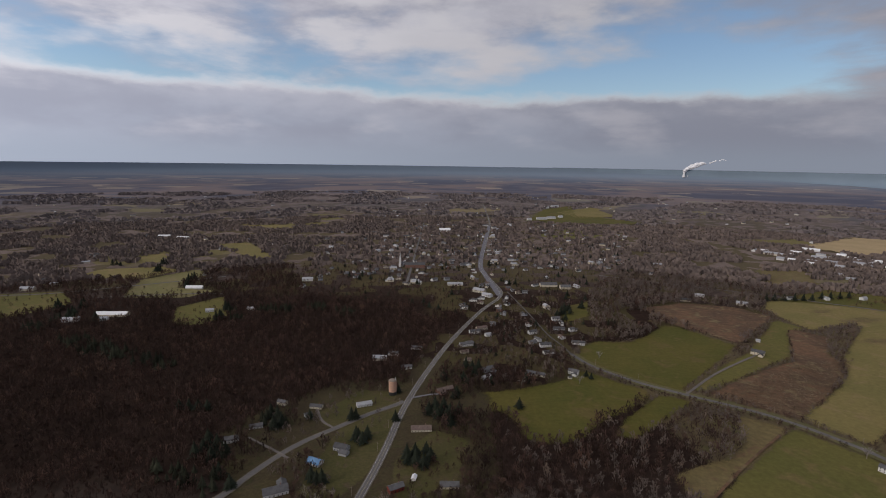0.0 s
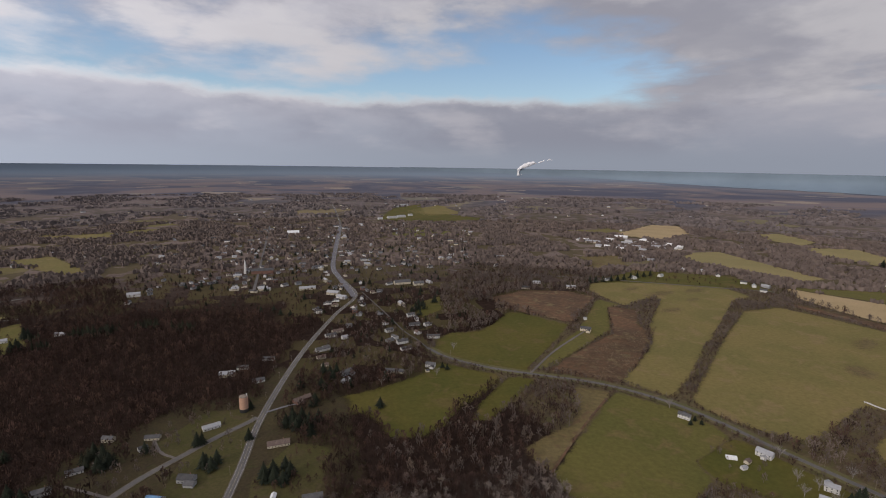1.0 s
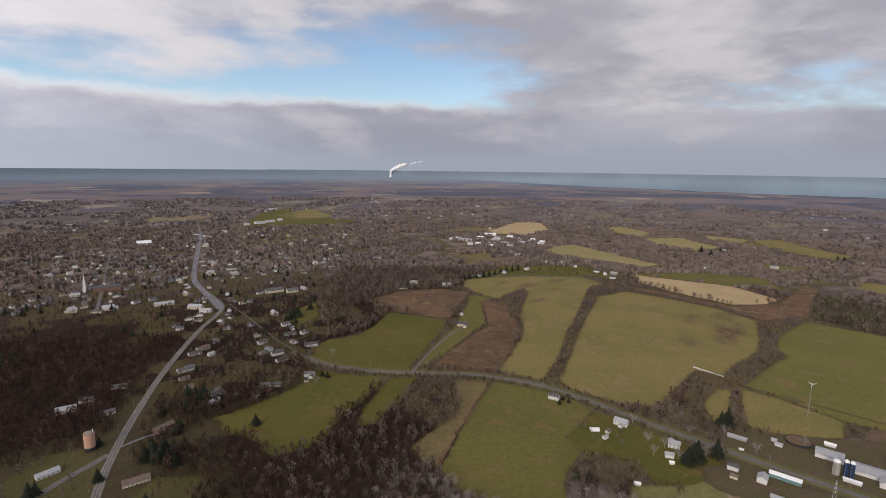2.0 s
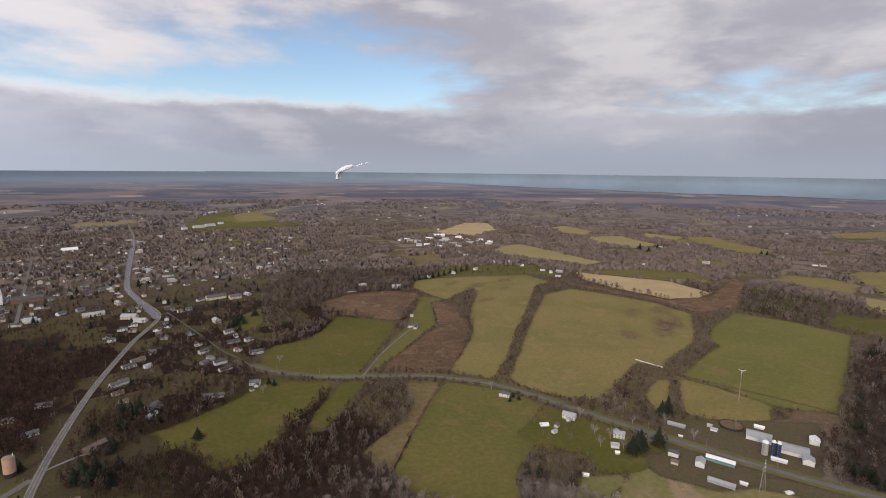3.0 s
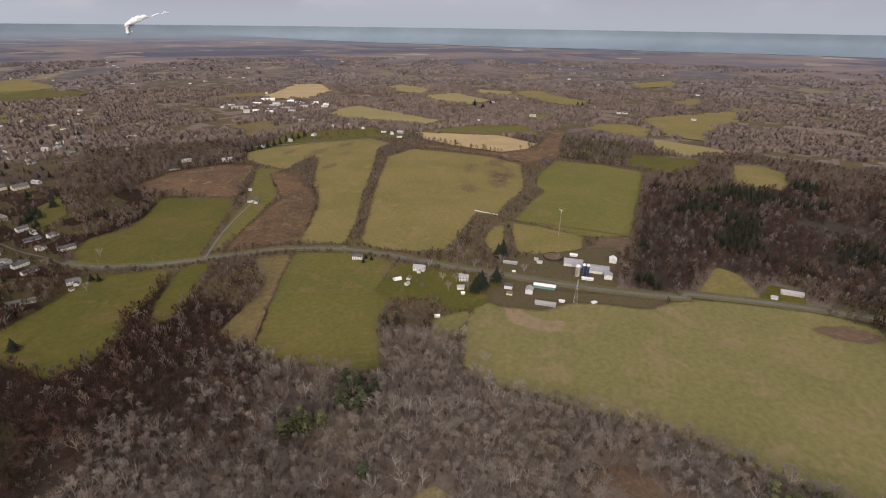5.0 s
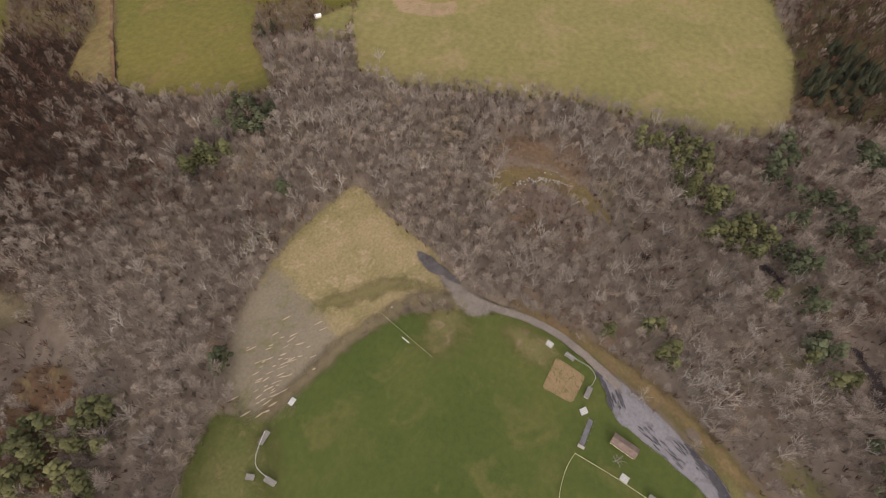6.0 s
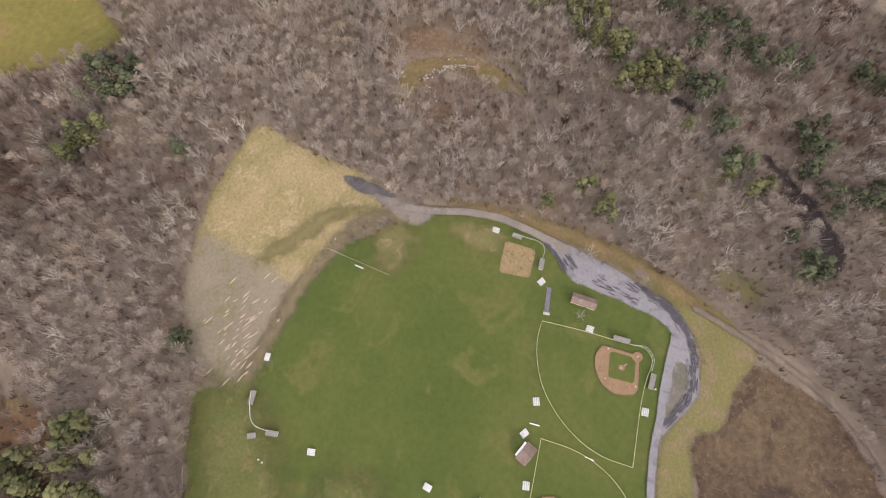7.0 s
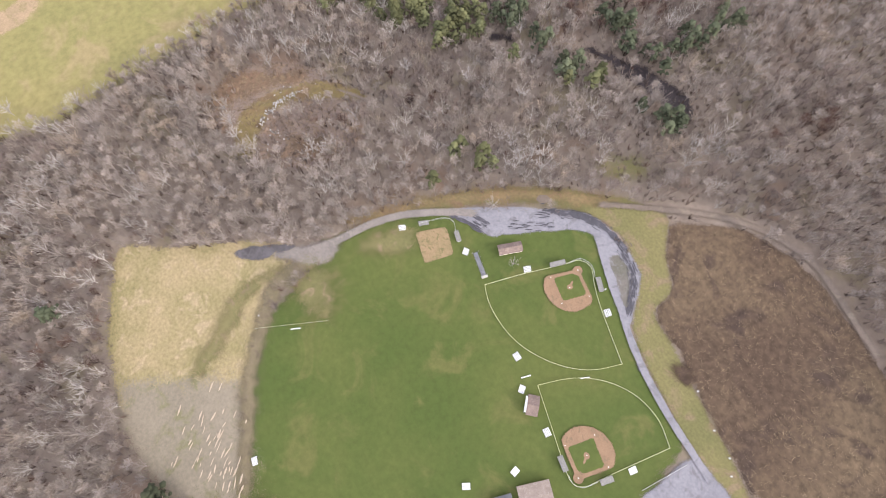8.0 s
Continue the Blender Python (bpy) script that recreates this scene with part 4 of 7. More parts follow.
patch("bare_earth", [(170, 62), (160, 40), (157, 23), (148, 32), (143, 39), (147, 49), (159, 60), (166, 71)], "gravel", "trodden brown apron at the end of the lane", soft=5)
patch("mud_track", [(157, 72), (155, 66), (151, 80), (149, 89), (143, 99), (134, 106), (127, 116), (118, 130), (113, 140), (120, 142), (131, 125), (145, 111), (155, 98)], "worn", "muddy wheel track across the rough grass", soft=10)
patch("worn_grass", [(147, 45), (138, 36), (116, 47), (112, 56), (121, 62), (135, 67), (144, 59)], "worn", "worn tan grass at the corner of the lawn", False, soft=22)
patch("worn_grass", [(29, 160), (36, 133), (12, 116), (-41, 97), (-53, 146), (1, 157)], "worn_lawn", "yellowing edge of the mown lawn", False, soft=34)
patch("worn_grass", [(-14, 82), (-14, 48), (-30, 44), (-60, 60), (-50, 86)], "worn_lawn", "dry patch in the mown lawn", False, soft=22)
patch("worn_grass", [(144, -12), (139, -24), (126, -18), (129, -5), (143, 14), (149, 12)], "worn", "worn grass at the edge of the lawn", False, soft=12)
patch("worn_verge", [(166, 21), (162, -20), (151, -59), (136, -95), (116, -128), (100, -146), (90, -158), (99, -136), (108, -123), (127, -90), (144, -55), (156, -17), (158, 7)], "ochre", "ochre strip of dead grass between verge and wood", False, soft=11)
patch("puddle", [(180.9, 93.1), (181.3, 86.0), (177.4, 75.1), (170.8, 61.0), (166.8, 52.5), (165.9, 60.4), (168.3, 69.3), (166.3, 75.0), (169.3, 84.1), (174.8, 90.3)], "wet", "dark standing puddle at the end of the lane", False, edge=2.6, step=2.2, soft=2.0)
for k in range(64):
    spread = random.Random(k)
    cx, cy = 66 + spread.gauss(0, 16), 141 + spread.gauss(0, 11)
    if inside([(146, 185), (128, 154), (106, 112), (89, 116), (70, 122), (43, 131), (25, 141), (52, 176), (93, 189)], np.array([cx]), np.array([cy]))[0]:
        w = 2.4 + spread.gauss(0, 0.15)
        a, b = spread.uniform(1.5, 5.0), spread.uniform(0.3, 0.75)
        patch("sand_streak", [(cx + a * math.cos(w), cy + a * math.sin(w)), (cx - b * math.sin(w), cy + b * math.cos(w)), (cx - a * math.cos(w), cy - a * math.sin(w)), (cx + b * math.sin(w), cy - b * math.cos(w))], "sand", "pale sand washed out over bare earth", False, 0.6, 1.5)

patch("wet_patch", [(111.5, -105.6), (103.0, -120.5), (93.4, -132.4), (85.6, -137.2), (72.2, -140.8), (62.0, -142.0), (58.4, -141.3), (62.4, -138.7), (70.3, -137.4), (78.4, -136.0), (83.8, -132.9), (89.7, -127.8), (99.1, -118.1)], "patched", "dark wet asphalt on the lane's edge", False, 2.2, 1.6, 0.9)
patch("wet_patch", [(10.7, -109.0), (-9.9, -104.4), (-12.9, -104.3), (-7.4, -103.2), (2.6, -106.0)], "patched", "dark wet edge of the park road", False, 2.2, 1.6, 0.9)


def wet_streaks(line, half, count, seed):
    """Thin dark streaks of seal and water along the lot and the loop."""
    rng, geo, route = random.Random(seed), Geo(), spline(line, 2.0)
    LEVEL[0] += 0.004
    for k in range(count):
        i = rng.randrange(1, len(route) - 1)
        ahead = (route[i + 1] - route[i - 1]).normalized()
        side = Vector((-ahead.y, ahead.x))
        c = route[i] + side * rng.gauss(0, half * 0.5)
        long_, wide = rng.uniform(0.8, 4.2), rng.uniform(0.12, 0.55)
        ring = [c + ahead * (long_ * math.cos(w) * rng.uniform(0.8, 1.1)) + side * (wide * math.sin(w) * rng.uniform(0.4, 1.4)) for w in (0, 0.7, 1.5, 2.3, 3.1, 3.9, 4.7, 5.5)]
        geo.add([(p.x, p.y, LEVEL[0] + 0.0001 * k) for p in ring], [tuple(range(8))])
    tagged(new("wet_streaks", geo.mesh("wet_streaks", "patched")), "thin dark streaks of old seal on worn asphalt", "streaks", "", "stuff")


wet_streaks([(110.9, -103.0), (100.5, -119.0), (90.6, -130.6), (80.8, -136.7), (69.5, -139.0), (59.9, -139.2)], 4.5, 70, 1)
wet_streaks([(64.4, -136.6), (54.5, -136.9), (44.6, -135.0), (36.6, -129.9), (29.5, -123.4), (23.2, -115.8)], 2.6, 120, 2)
wet_streaks([(139, -50), (131, -53.5), (124, -59), (116.6, -63)], 2.2, 80, 4)
wet_streaks([(112, -80), (104, -95), (97, -108)], 4.0, 30, 5)
wet_streaks([(132.8, -60.2), (125.5, -65.0), (117.5, -69.4)], 3.0, 40, 3)
patch("creek", [(213.8, -203.2), (203.5, -212.9), (189.9, -224.2), (171.1, -236.7), (151.2, -245.2), (132.1, -245.8), (120.0, -236.9), (129.8, -229.9), (148.9, -228.6), (168.2, -219.6), (192.5, -210.8)], "water", "dark woodland creek", False, 6.0, 4.0, 5.0)
patch("creek", [(260.9, -145.8), (249.3, -162.0), (243.3, -163.7), (252.9, -146.4)], "water", "dark woodland pool", False, 6.0, 4.0, 5.0)
CLEAR.append([(64, -177), (40, -213), (12, -230), (-19, -236), (-53, -232), (-78, -229), (-147, -213), (-120, -100), (-110, -50), (-62, -60), (-48, -98), (-16, -118), (20, -125), (49, -150)])
patch("weeds", [(122, -110), (117, -117), (112, -113), (117, -106)], "track", "dead bush on the ochre verge", False, 2.0, 3.0, 3.0)
patch("damp_ground", [(-12, -125), (-24, -133), (-30, -127), (-18, -119)], "marsh", "dark damp spot at the edge of the marsh", False, 3.0, 4.0, 6.0)
CLEAR.append([(154, 24), (150, 32), (145, 53), (144, 68), (134, 80), (116, 93), (98, 105), (68, 119), (33, 132), (23, 141), (32, 142), (72, 126), (96, 116), (114, 106), (132, 93), (148, 82), (157, 66), (157, 50)])
CROSS = [(220, 809), (242, 757), (291, 702), (345, 662), (429, 603), (484, 533), (511, 466), (526, 397), (549, 311), (567, 248), (588, 182), (607, 130), (635, 71), (647, 69), (676, 1), (699, -66), (716, -132), (755, -239)]
MAIN = [(-98, 352), (-77, 433), (-62, 511), (-47, 616), (-18, 741), (21, 875), (83, 1046), (143, 1189), (134, 1331), (116, 1515), (175, 2011), (233, 2506), (268, 3078), (316, 4215)]
road("lane", [(161, 52), (157, 40), (156, 21), (156, -0), (151, -24), (138, -52), (128, -68)], 5.4, "gravel", "gravel lane along the wood to the playing fields", 0, False, 2, 1.2)
road("lane", [(81, -130), (73, -128), (58, -123), (41, -118), (27, -115), (11, -110), (-11, -106), (-36, -104), (-58, -104), (-79, -104)], 4.4, "paving", "worn asphalt lane through the park", 0, False, 3, 0.8)
road("track", [(98, -140), (71, -181), (44, -215), (16, -234), (-9, -240), (-44, -236), (-69, -234)], 4.4, "track", "earth track along the edge of the marsh", 0, False, 2, 2.4)
road("track", [(271, -21), (252, -36), (227, -50), (196, -54), (162, -57), (152, -59)], 2.0, "track", "narrow track through the wood", 0, False, 1, 1.8)
tagged(new("verge", ribbon(CROSS, 21.0, LEVEL[0] + 0.004, soft=3.0).mesh("verge", "verge")), "rough grass verges of the country road", "verge", "", "structure")
road("road", CROSS, 6.2, "road", "grey country road past the farm", 0.7, False, 5)
road("drive", [(345, 662), (430, 738), (544, 820)], 4, "gravel", "gravel farm drive", 0, False, 3, 1.0)
road("street", [(162, 1218), (187, 1023), (199, 910), (212, 854), (220, 809)], 3.4, "old_road", "village side street", 0, False, 4)
road("street", [(452, 1418), (825, 1209), (1201, 965)], 6, "road", "far country road", 0.8, False, 4)
road("road", MAIN, 7.4, "road", "wide main road leading into the village", 1.1, True, 14)
road("road", [(-246, 385), (-209, 432), (-195, 464), (-173, 505), (-153, 532), (-123, 562), (-93, 592), (-60, 619), (-50, 630)], 6.4, "road", "side road forking from the main road", 1.2, False, 4)
road("street", [(-95, 1302), (-96, 1714), (-102, 2603)], 7, "road", "village street", 0, False, 4)
road("ditch", [(411, 559), (331, 495), (252, 426)], 3.0, "scrub", "brown weedy ditch between two fields", 0, False, 0)
road("ditch", [(747, 398), (762, 340), (783, 266), (802, 186)], 2.2, "scrub", "brown weedy ditch across the field", 0, False, 0)
road("street", [(139, 1179), (122, 1404), (119, 1556), (159, 1915), (233, 2526)], 15, "paving", "wide village main street with parking on both sides", 0, False, 2)
road("road", [(-1180, 1082), (-1016, 1113), (-888, 1151), (-674, 1284), (-592, 1336)], 7, "road", "pale country lane between distant fields", 1.0, False, 6)
road("road", [(-800, 1108), (-759, 1118), (-607, 1152), (-524, 1162)], 5, "road", "pale country lane between distant fields", 1.0, False, 6)
road("drive", [(-40, 640), (-10, 652), (5, 652)], 4, "paving", "dark drive of a roadside house", 0, False, 2)
road("drive", [(-164, 495), (-189, 513), (-223, 535)], 3.5, "gravel", "gravel drive into the wood", 0, False, 2)
road("drive", [(-129, 559), (-147, 576), (-162, 609)], 3.5, "gravel", "gravel drive to a house", 0, False, 2)

# ---- trees ----
def bare_tree(seed, limbs=13, branches=40, twigs=130):
    """Corner places and triangles of one leafless tree about 1 high: trunk, limbs, branches and a haze of twigs."""
    rng = np.random.default_rng(seed)
    verts, faces = [], []

    def spike(a, b, ra, sides=3):
        a, b = np.array(a), np.array(b)
        way = (b - a) / np.linalg.norm(b - a)
        side = np.cross(way, (0.3, 0.5, 0.8)); side /= np.linalg.norm(side)
        other = np.cross(way, side)
        base = len(verts)
        for k in range(sides):
            w = 2 * np.pi * k / sides
            verts.append(a + ra * (np.cos(w) * side + np.sin(w) * other))
        verts.append(b)
        faces.extend((base + k, base + (k + 1) % sides, base + sides) for k in range(sides))

    def sliver(a, b, thick):
        side = np.cross(b - a, rng.normal(size=3))
        side *= 0.5 * thick / np.linalg.norm(side)
        base = len(verts)
        verts.extend((a - side, a + side, b))
        faces.append((base, base + 1, base + 2))

    spike((0, 0, 0), (rng.normal(0, 0.02), rng.normal(0, 0.02), 0.8), 0.016)
    limbs_, boughs = [], []
    for k in range(limbs):
        w, h = 2 * np.pi * (k + rng.uniform(-0.4, 0.4)) * 0.382, rng.uniform(0.16, 0.45)
        reach = 0.36 * np.sqrt(rng.uniform(0.08, 1.0))
        a, b = np.array((0, 0, h)), np.array((reach * np.cos(w), reach * np.sin(w), 1.0 - 0.95 * reach * rng.uniform(0.5, 1.0)))
        spike(a, b, 0.0085)
        limbs_.append((a, b))
    for k in range(branches):
        a, b = limbs_[k % limbs]
        p = a + (b - a) * rng.uniform(0.35, 0.85)
        q = p + (b - a) * rng.uniform(0.18, 0.36) + rng.normal(0, 0.06, 3) * (1, 1, 0.6)
        sliver(p, q, 0.0100)
        boughs.append((p, q))
    for k in range(twigs):
        a, b = boughs[k % branches] if k % 3 else limbs_[k % limbs]
        p = a + (b - a) * rng.uniform(0.3, 1.0)
        q = p + (b - a) / np.linalg.norm(b - a) * rng.uniform(0.05, 0.12) + rng.normal(0, 0.035, 3)
        sliver(p, q, 0.0100)
    return np.array(verts), np.array(faces)


def dome_tree(seed, limbs=8, sprays=160):
    """A leafless tree with a full dome of fine twig sprays, about 1 high."""
    rng = np.random.default_rng(seed)
    verts, faces = [], []

    def sliver(a, b, thick):
        side = np.cross(b - a, rng.normal(size=3))
        side *= 0.5 * thick / np.linalg.norm(side)
        base = len(verts)
        verts.extend((a - side, a + side, b))
        faces.append((base, base + 1, base + 2))

    for k in range(2):
        sliver(np.array((0, 0, 0.0)), np.array((0.01, 0.01, 0.75)), 0.03)
    for k in range(limbs):
        w, reach = 2.4 * k + rng.uniform(-0.4, 0.4), 0.30 * np.sqrt(rng.uniform(0.1, 1.0))
        for _ in range(2):
            sliver(np.array((0, 0, rng.uniform(0.2, 0.45))), np.array((reach * np.cos(w), reach * np.sin(w), 1.0 - 0.9 * reach)), 0.018)
    lobes = [(0.15 * np.sqrt(rng.uniform(0.2, 1)), rng.uniform(0, 2 * np.pi), rng.uniform(0.60, 0.80), rng.uniform(0.13, 0.20)) for _ in range(7)]
    for k in range(sprays):
        r, w, h, size = lobes[k % 7]
        way = rng.normal(size=3); way[2] = abs(way[2]) * 1.1 - 0.25; way /= np.linalg.norm(way)
        tip = np.array((r * np.cos(w), r * np.sin(w), h)) + way * size * rng.uniform(0.55, 1.05)
        root = tip - way * rng.uniform(0.07, 0.13) - np.array((0.25 * tip[0], 0.25 * tip[1], 0.05))
        side = np.cross(tip - root, rng.normal(size=3))
        side *= 0.5 * rng.uniform(0.010, 0.018) / np.linalg.norm(side)
        base = len(verts)
        verts.extend((root, tip + side, tip - side))
        faces.append((base, base + 1, base + 2))
    return np.array(verts), np.array(faces)


def crown_tree(seed, count=36):
    """A leafless tree for the middle distance: a trunk and a dome of fine twig sprays."""
    rng = np.random.default_rng(seed)
    verts, faces = [], []
    for turn in (0.3, 1.9):
        base = len(verts)
        verts += [np.array((0.02 * np.cos(turn), 0.02 * np.sin(turn), 0)), np.array((-0.02 * np.cos(turn), -0.02 * np.sin(turn), 0)), np.array((0, 0, 0.8))]
        faces.append((base, base + 1, base + 2))
    for k in range(count):
        w, h = rng.uniform(0, 2 * np.pi), rng.uniform(0, 1)
        r = 0.29 * np.sqrt(1 - (h - 0.25) ** 2 / 0.64) * rng.uniform(0.35, 1.0)
        tip = np.array((r * np.cos(w), r * np.sin(w), 0.30 + 0.68 * h))
        root = tip * (0.5, 0.5, 1) - (0, 0, rng.uniform(0.14, 0.28))
        side = np.cross(tip - root, rng.normal(size=3)); side *= rng.uniform(0.035, 0.075) / np.linalg.norm(side) / 2
        base = len(verts)
        verts += [root, tip + side, tip - side]
        faces.append((base, base + 1, base + 2))
    return np.array(verts), np.array(faces)


def shrub(seed, count=9):
    """A leafless bush: a fan of bare shoots."""
    rng = np.random.default_rng(seed)
    verts, faces = [], []
    for k in range(count):
        w, lean, h = rng.uniform(0, 2 * np.pi), rng.uniform(0.1, 0.75), rng.uniform(0.6, 1.0)
        a = np.array((0.25 * np.cos(w), 0.25 * np.sin(w), 0.0)) * lean
        b = np.array((lean * np.cos(w), lean * np.sin(w), h))
        side = np.cross(b - a, rng.normal(size=3))
        side *= 0.058 / np.linalg.norm(side)
        base = len(verts)
        verts += [a - side * 0.4, a + side * 0.4, b + side, b - side]
        faces += [(base, base + 1, base + 2), (base, base + 2, base + 3)]
    return np.array(verts), np.array(faces)


def copse(seed, count=8):
    """A clump of far tree tops."""
    rng = np.random.default_rng(seed)
    verts, faces = [], []
    for k in range(count):
        x, y = rng.uniform(-0.9, 0.9, 2)
        w, h, s = rng.uniform(0, np.pi), rng.uniform(0.6, 1.0), rng.uniform(0.28, 0.5)
        base = len(verts)
        verts += [np.array((x - s * np.cos(w) * 0.8, y - s * np.sin(w) * 0.8, 0)), np.array((x + s * np.cos(w) * 0.8, y + s * np.sin(w) * 0.8, 0)),
                  np.array((x + s * np.cos(w), y + s * np.sin(w), h * 0.6)), np.array((x + rng.normal(0, 0.08), y + rng.normal(0, 0.08), h)), np.array((x - s * np.cos(w), y - s * np.sin(w), h * 0.65))]
        faces += [(base, base + 1, base + 2), (base, base + 2, base + 4), (base + 4, base + 2, base + 3)]
    return np.array(verts), np.array(faces)


def pine(seed, tiers=7, arms=9, slim=0.24):
    """A conifer about 1 high: tiers of drooping, pointed boughs round a trunk."""
    rng = np.random.default_rng(seed)
    verts, faces = [np.array((0.03, 0, 0)), np.array((-0.02, 0.025, 0)), np.array((-0.02, -0.025, 0)), np.array((0, 0, 0.9))], [(0, 1, 3), (1, 2, 3), (2, 0, 3)]
    for t in range(tiers):
        z = 0.16 + 0.78 * t / (tiers - 1)
        r = slim * (1 - 0.86 * t / (tiers - 1)) * rng.uniform(0.85, 1.1)
        for k in range(arms):
            w = 2 * np.pi * (k + rng.uniform(0.1, 0.9)) / arms
            reach, spread = r * rng.uniform(0.75, 1.2), 1.15 * np.pi / arms
            base = len(verts)
            verts += [np.array((0, 0, z + 0.10)), np.array((0.62 * reach * np.cos(w - spread), 0.62 * reach * np.sin(w - spread), z - 0.01)),
                      np.array((reach * np.cos(w), reach * np.sin(w), z - 0.055)), np.array((0.62 * reach * np.cos(w + spread), 0.62 * reach * np.sin(w + spread), z - 0.01))]
            faces += [(base, base + 1, base + 2), (base, base + 2, base + 3)]
    return np.array(verts), np.array(faces)


def white_pine(seed, clumps=46):
    """A broad pine of needle clumps with gaps between them, about 1 high."""
    rng = np.random.default_rng(seed)
    verts, faces = [np.array((0.03, 0, 0)), np.array((-0.02, 0.025, 0)), np.array((-0.02, -0.025, 0)), np.array((0, 0, 0.9))], [(0, 1, 3), (1, 2, 3), (2, 0, 3)]
    for k in range(clumps):
        w, h = rng.uniform(0, 2 * np.pi), rng.uniform(0, 1) ** 0.8
        r = 0.27 * (1.05 - 0.8 * h) * np.sqrt(rng.uniform(0.1, 1))
        c = np.array((r * np.cos(w), r * np.sin(w), 0.28 + 0.66 * h))
        s, base = rng.uniform(0.05, 0.085), len(verts)
        for j in range(5):
            a = 2 * np.pi * j / 5 + rng.uniform(-0.4, 0.4)
            verts.append(c + np.array((np.cos(a), np.sin(a), rng.uniform(-0.5, 0.3))) * s * rng.uniform(0.7, 1.3))
        verts.append(c + (0, 0, s * 0.8))
        faces += [(base + j, base + (j + 1) % 5, base + 5) for j in range(5)]
    return np.array(verts), np.array(faces)


def stalks(seed, count=7):
    """A tussock of dead stalks."""
    rng = np.random.default_rng(seed)
    verts, faces = [], []
    for k in range(count):
        x, y = rng.normal(0, 0.35, 2)
        w, base = rng.uniform(0, np.pi), len(verts)
        verts += [np.array((x - 0.16 * np.cos(w), y - 0.16 * np.sin(w), 0)), np.array((x + 0.16 * np.cos(w), y + 0.16 * np.sin(w), 0)), np.array((x + rng.normal(0, 0.75), y + rng.normal(0, 0.75), rng.uniform(0.3, 0.8)))]
        faces.append((base, base + 1, base + 2))
    return np.array(verts), np.array(faces)


def grown(name, kinds, x, y, size, mat, label, category, seed, squat=1.0, far=False):
    """All the plants of one stand in one mesh, each a turned and scaled copy of one of the kinds."""
    rng = np.random.default_rng(seed)
    size = np.broadcast_to(size, x.shape)
    z = np.zeros_like(x)
    if far:
        scale = np.hypot(x, y)
        x, y, z = warp(x, y)
        size = size * np.hypot(x, y) / scale
    pick, turn, tint = rng.integers(len(kinds), size=len(x)), rng.uniform(0, 2 * np.pi, len(x)), rng.uniform(0, 1, len(x))
    V, F, T, base = [], [], [], 0
    for k, (v, f) in enumerate(kinds):
        at = np.where(pick == k)[0]
        c, s = np.cos(turn[at])[:, None], np.sin(turn[at])[:, None]
        grow = size[at][:, None]
        vx = (v[None, :, 0] * c - v[None, :, 1] * s) * grow * squat + x[at][:, None]
        vy = (v[None, :, 0] * s + v[None, :, 1] * c) * grow * squat + y[at][:, None]
        vz = v[None, :, 2] * grow + z[at][:, None]
        V.append(np.stack([vx, vy, vz], -1).reshape(-1, 3))
        F.append((f[None] + (np.arange(len(at)) * len(v))[:, None, None]).reshape(-1, 3) + base)
        T.append(np.repeat(tint[at], len(v)))
        base += len(at) * len(v)
    V, F, T = np.concatenate(V), np.concatenate(F), np.concatenate(T)
    me = bpy.data.meshes.new(name)
    me.vertices.add(len(V)); me.loops.add(3 * len(F)); me.polygons.add(len(F))
    me.vertices.foreach_set("co", V.astype(np.float32).ravel())
    me.loops.foreach_set("vertex_index", F.astype(np.int32).ravel())
    me.polygons.foreach_set("loop_start", np.arange(0, 3 * len(F), 3, dtype=np.int32))
    me.attributes.new("tint", "FLOAT", "POINT").data.foreach_set("value", T.astype(np.float32))
    me.materials.append(M[mat])
    me.update(calc_edges=True)
    return tagged(new(name, me), label, category, "", "stuff")


def wild(x, y, fields=True):
    """Where woods may stand: off the roads and, if asked, the fields and yards."""
    keep = np.ones(len(x), bool)
    for poly in CLEAR if fields else ():
        keep &= ~inside(poly, x, y)
    for line, half in ROADS:
        px, py = np.array([p.x for p in line]), np.array([p.y for p in line])
        for ax, ay, bx, by in zip(px, py, px[1:], py[1:]):
            near = (x > min(ax, bx) - half) & (x < max(ax, bx) + half) & (y > min(ay, by) - half) & (y < max(ay, by) + half)
            if near.any():
                t = np.clip(((x - ax) * (bx - ax) + (y - ay) * (by - ay)) / ((bx - ax) ** 2 + (by - ay) ** 2 + 1e-9), 0, 1)
                keep &= ~(near & (np.hypot(x - ax - t * (bx - ax), y - ay - t * (by - ay)) < half))
    return keep


def jittered(x0, x1, y0, y1, gap, seed):
    rng = np.random.default_rng(seed)
    x, y = np.meshgrid(np.arange(x0, x1, gap), np.arange(y0, y1, gap))
    return x.ravel() + rng.uniform(-0.5, 0.5, x.size) * gap * 1.1, y.ravel() + rng.uniform(-0.5, 0.5, x.size) * gap * 1.1


def lumpy(x, y, wave, seed):
    return np.array([noise.noise((a / wave, b / wave, seed)) for a, b in zip(x, y)])


def bearing(x, y):
    return np.degrees(np.arctan2(x, y))


def blobs(x, y, spots):
    """Which places lie in the round spots (x, y, radius)."""
    hit = np.zeros(len(x), bool)
    for a, b, r in spots:
        hit |= (x - a) ** 2 + (y - b) ** 2 < r * r * (0.75 + 0.5 * np.sin(np.arctan2(y - b, x - a) * 3 + a) ** 2)
    return hit


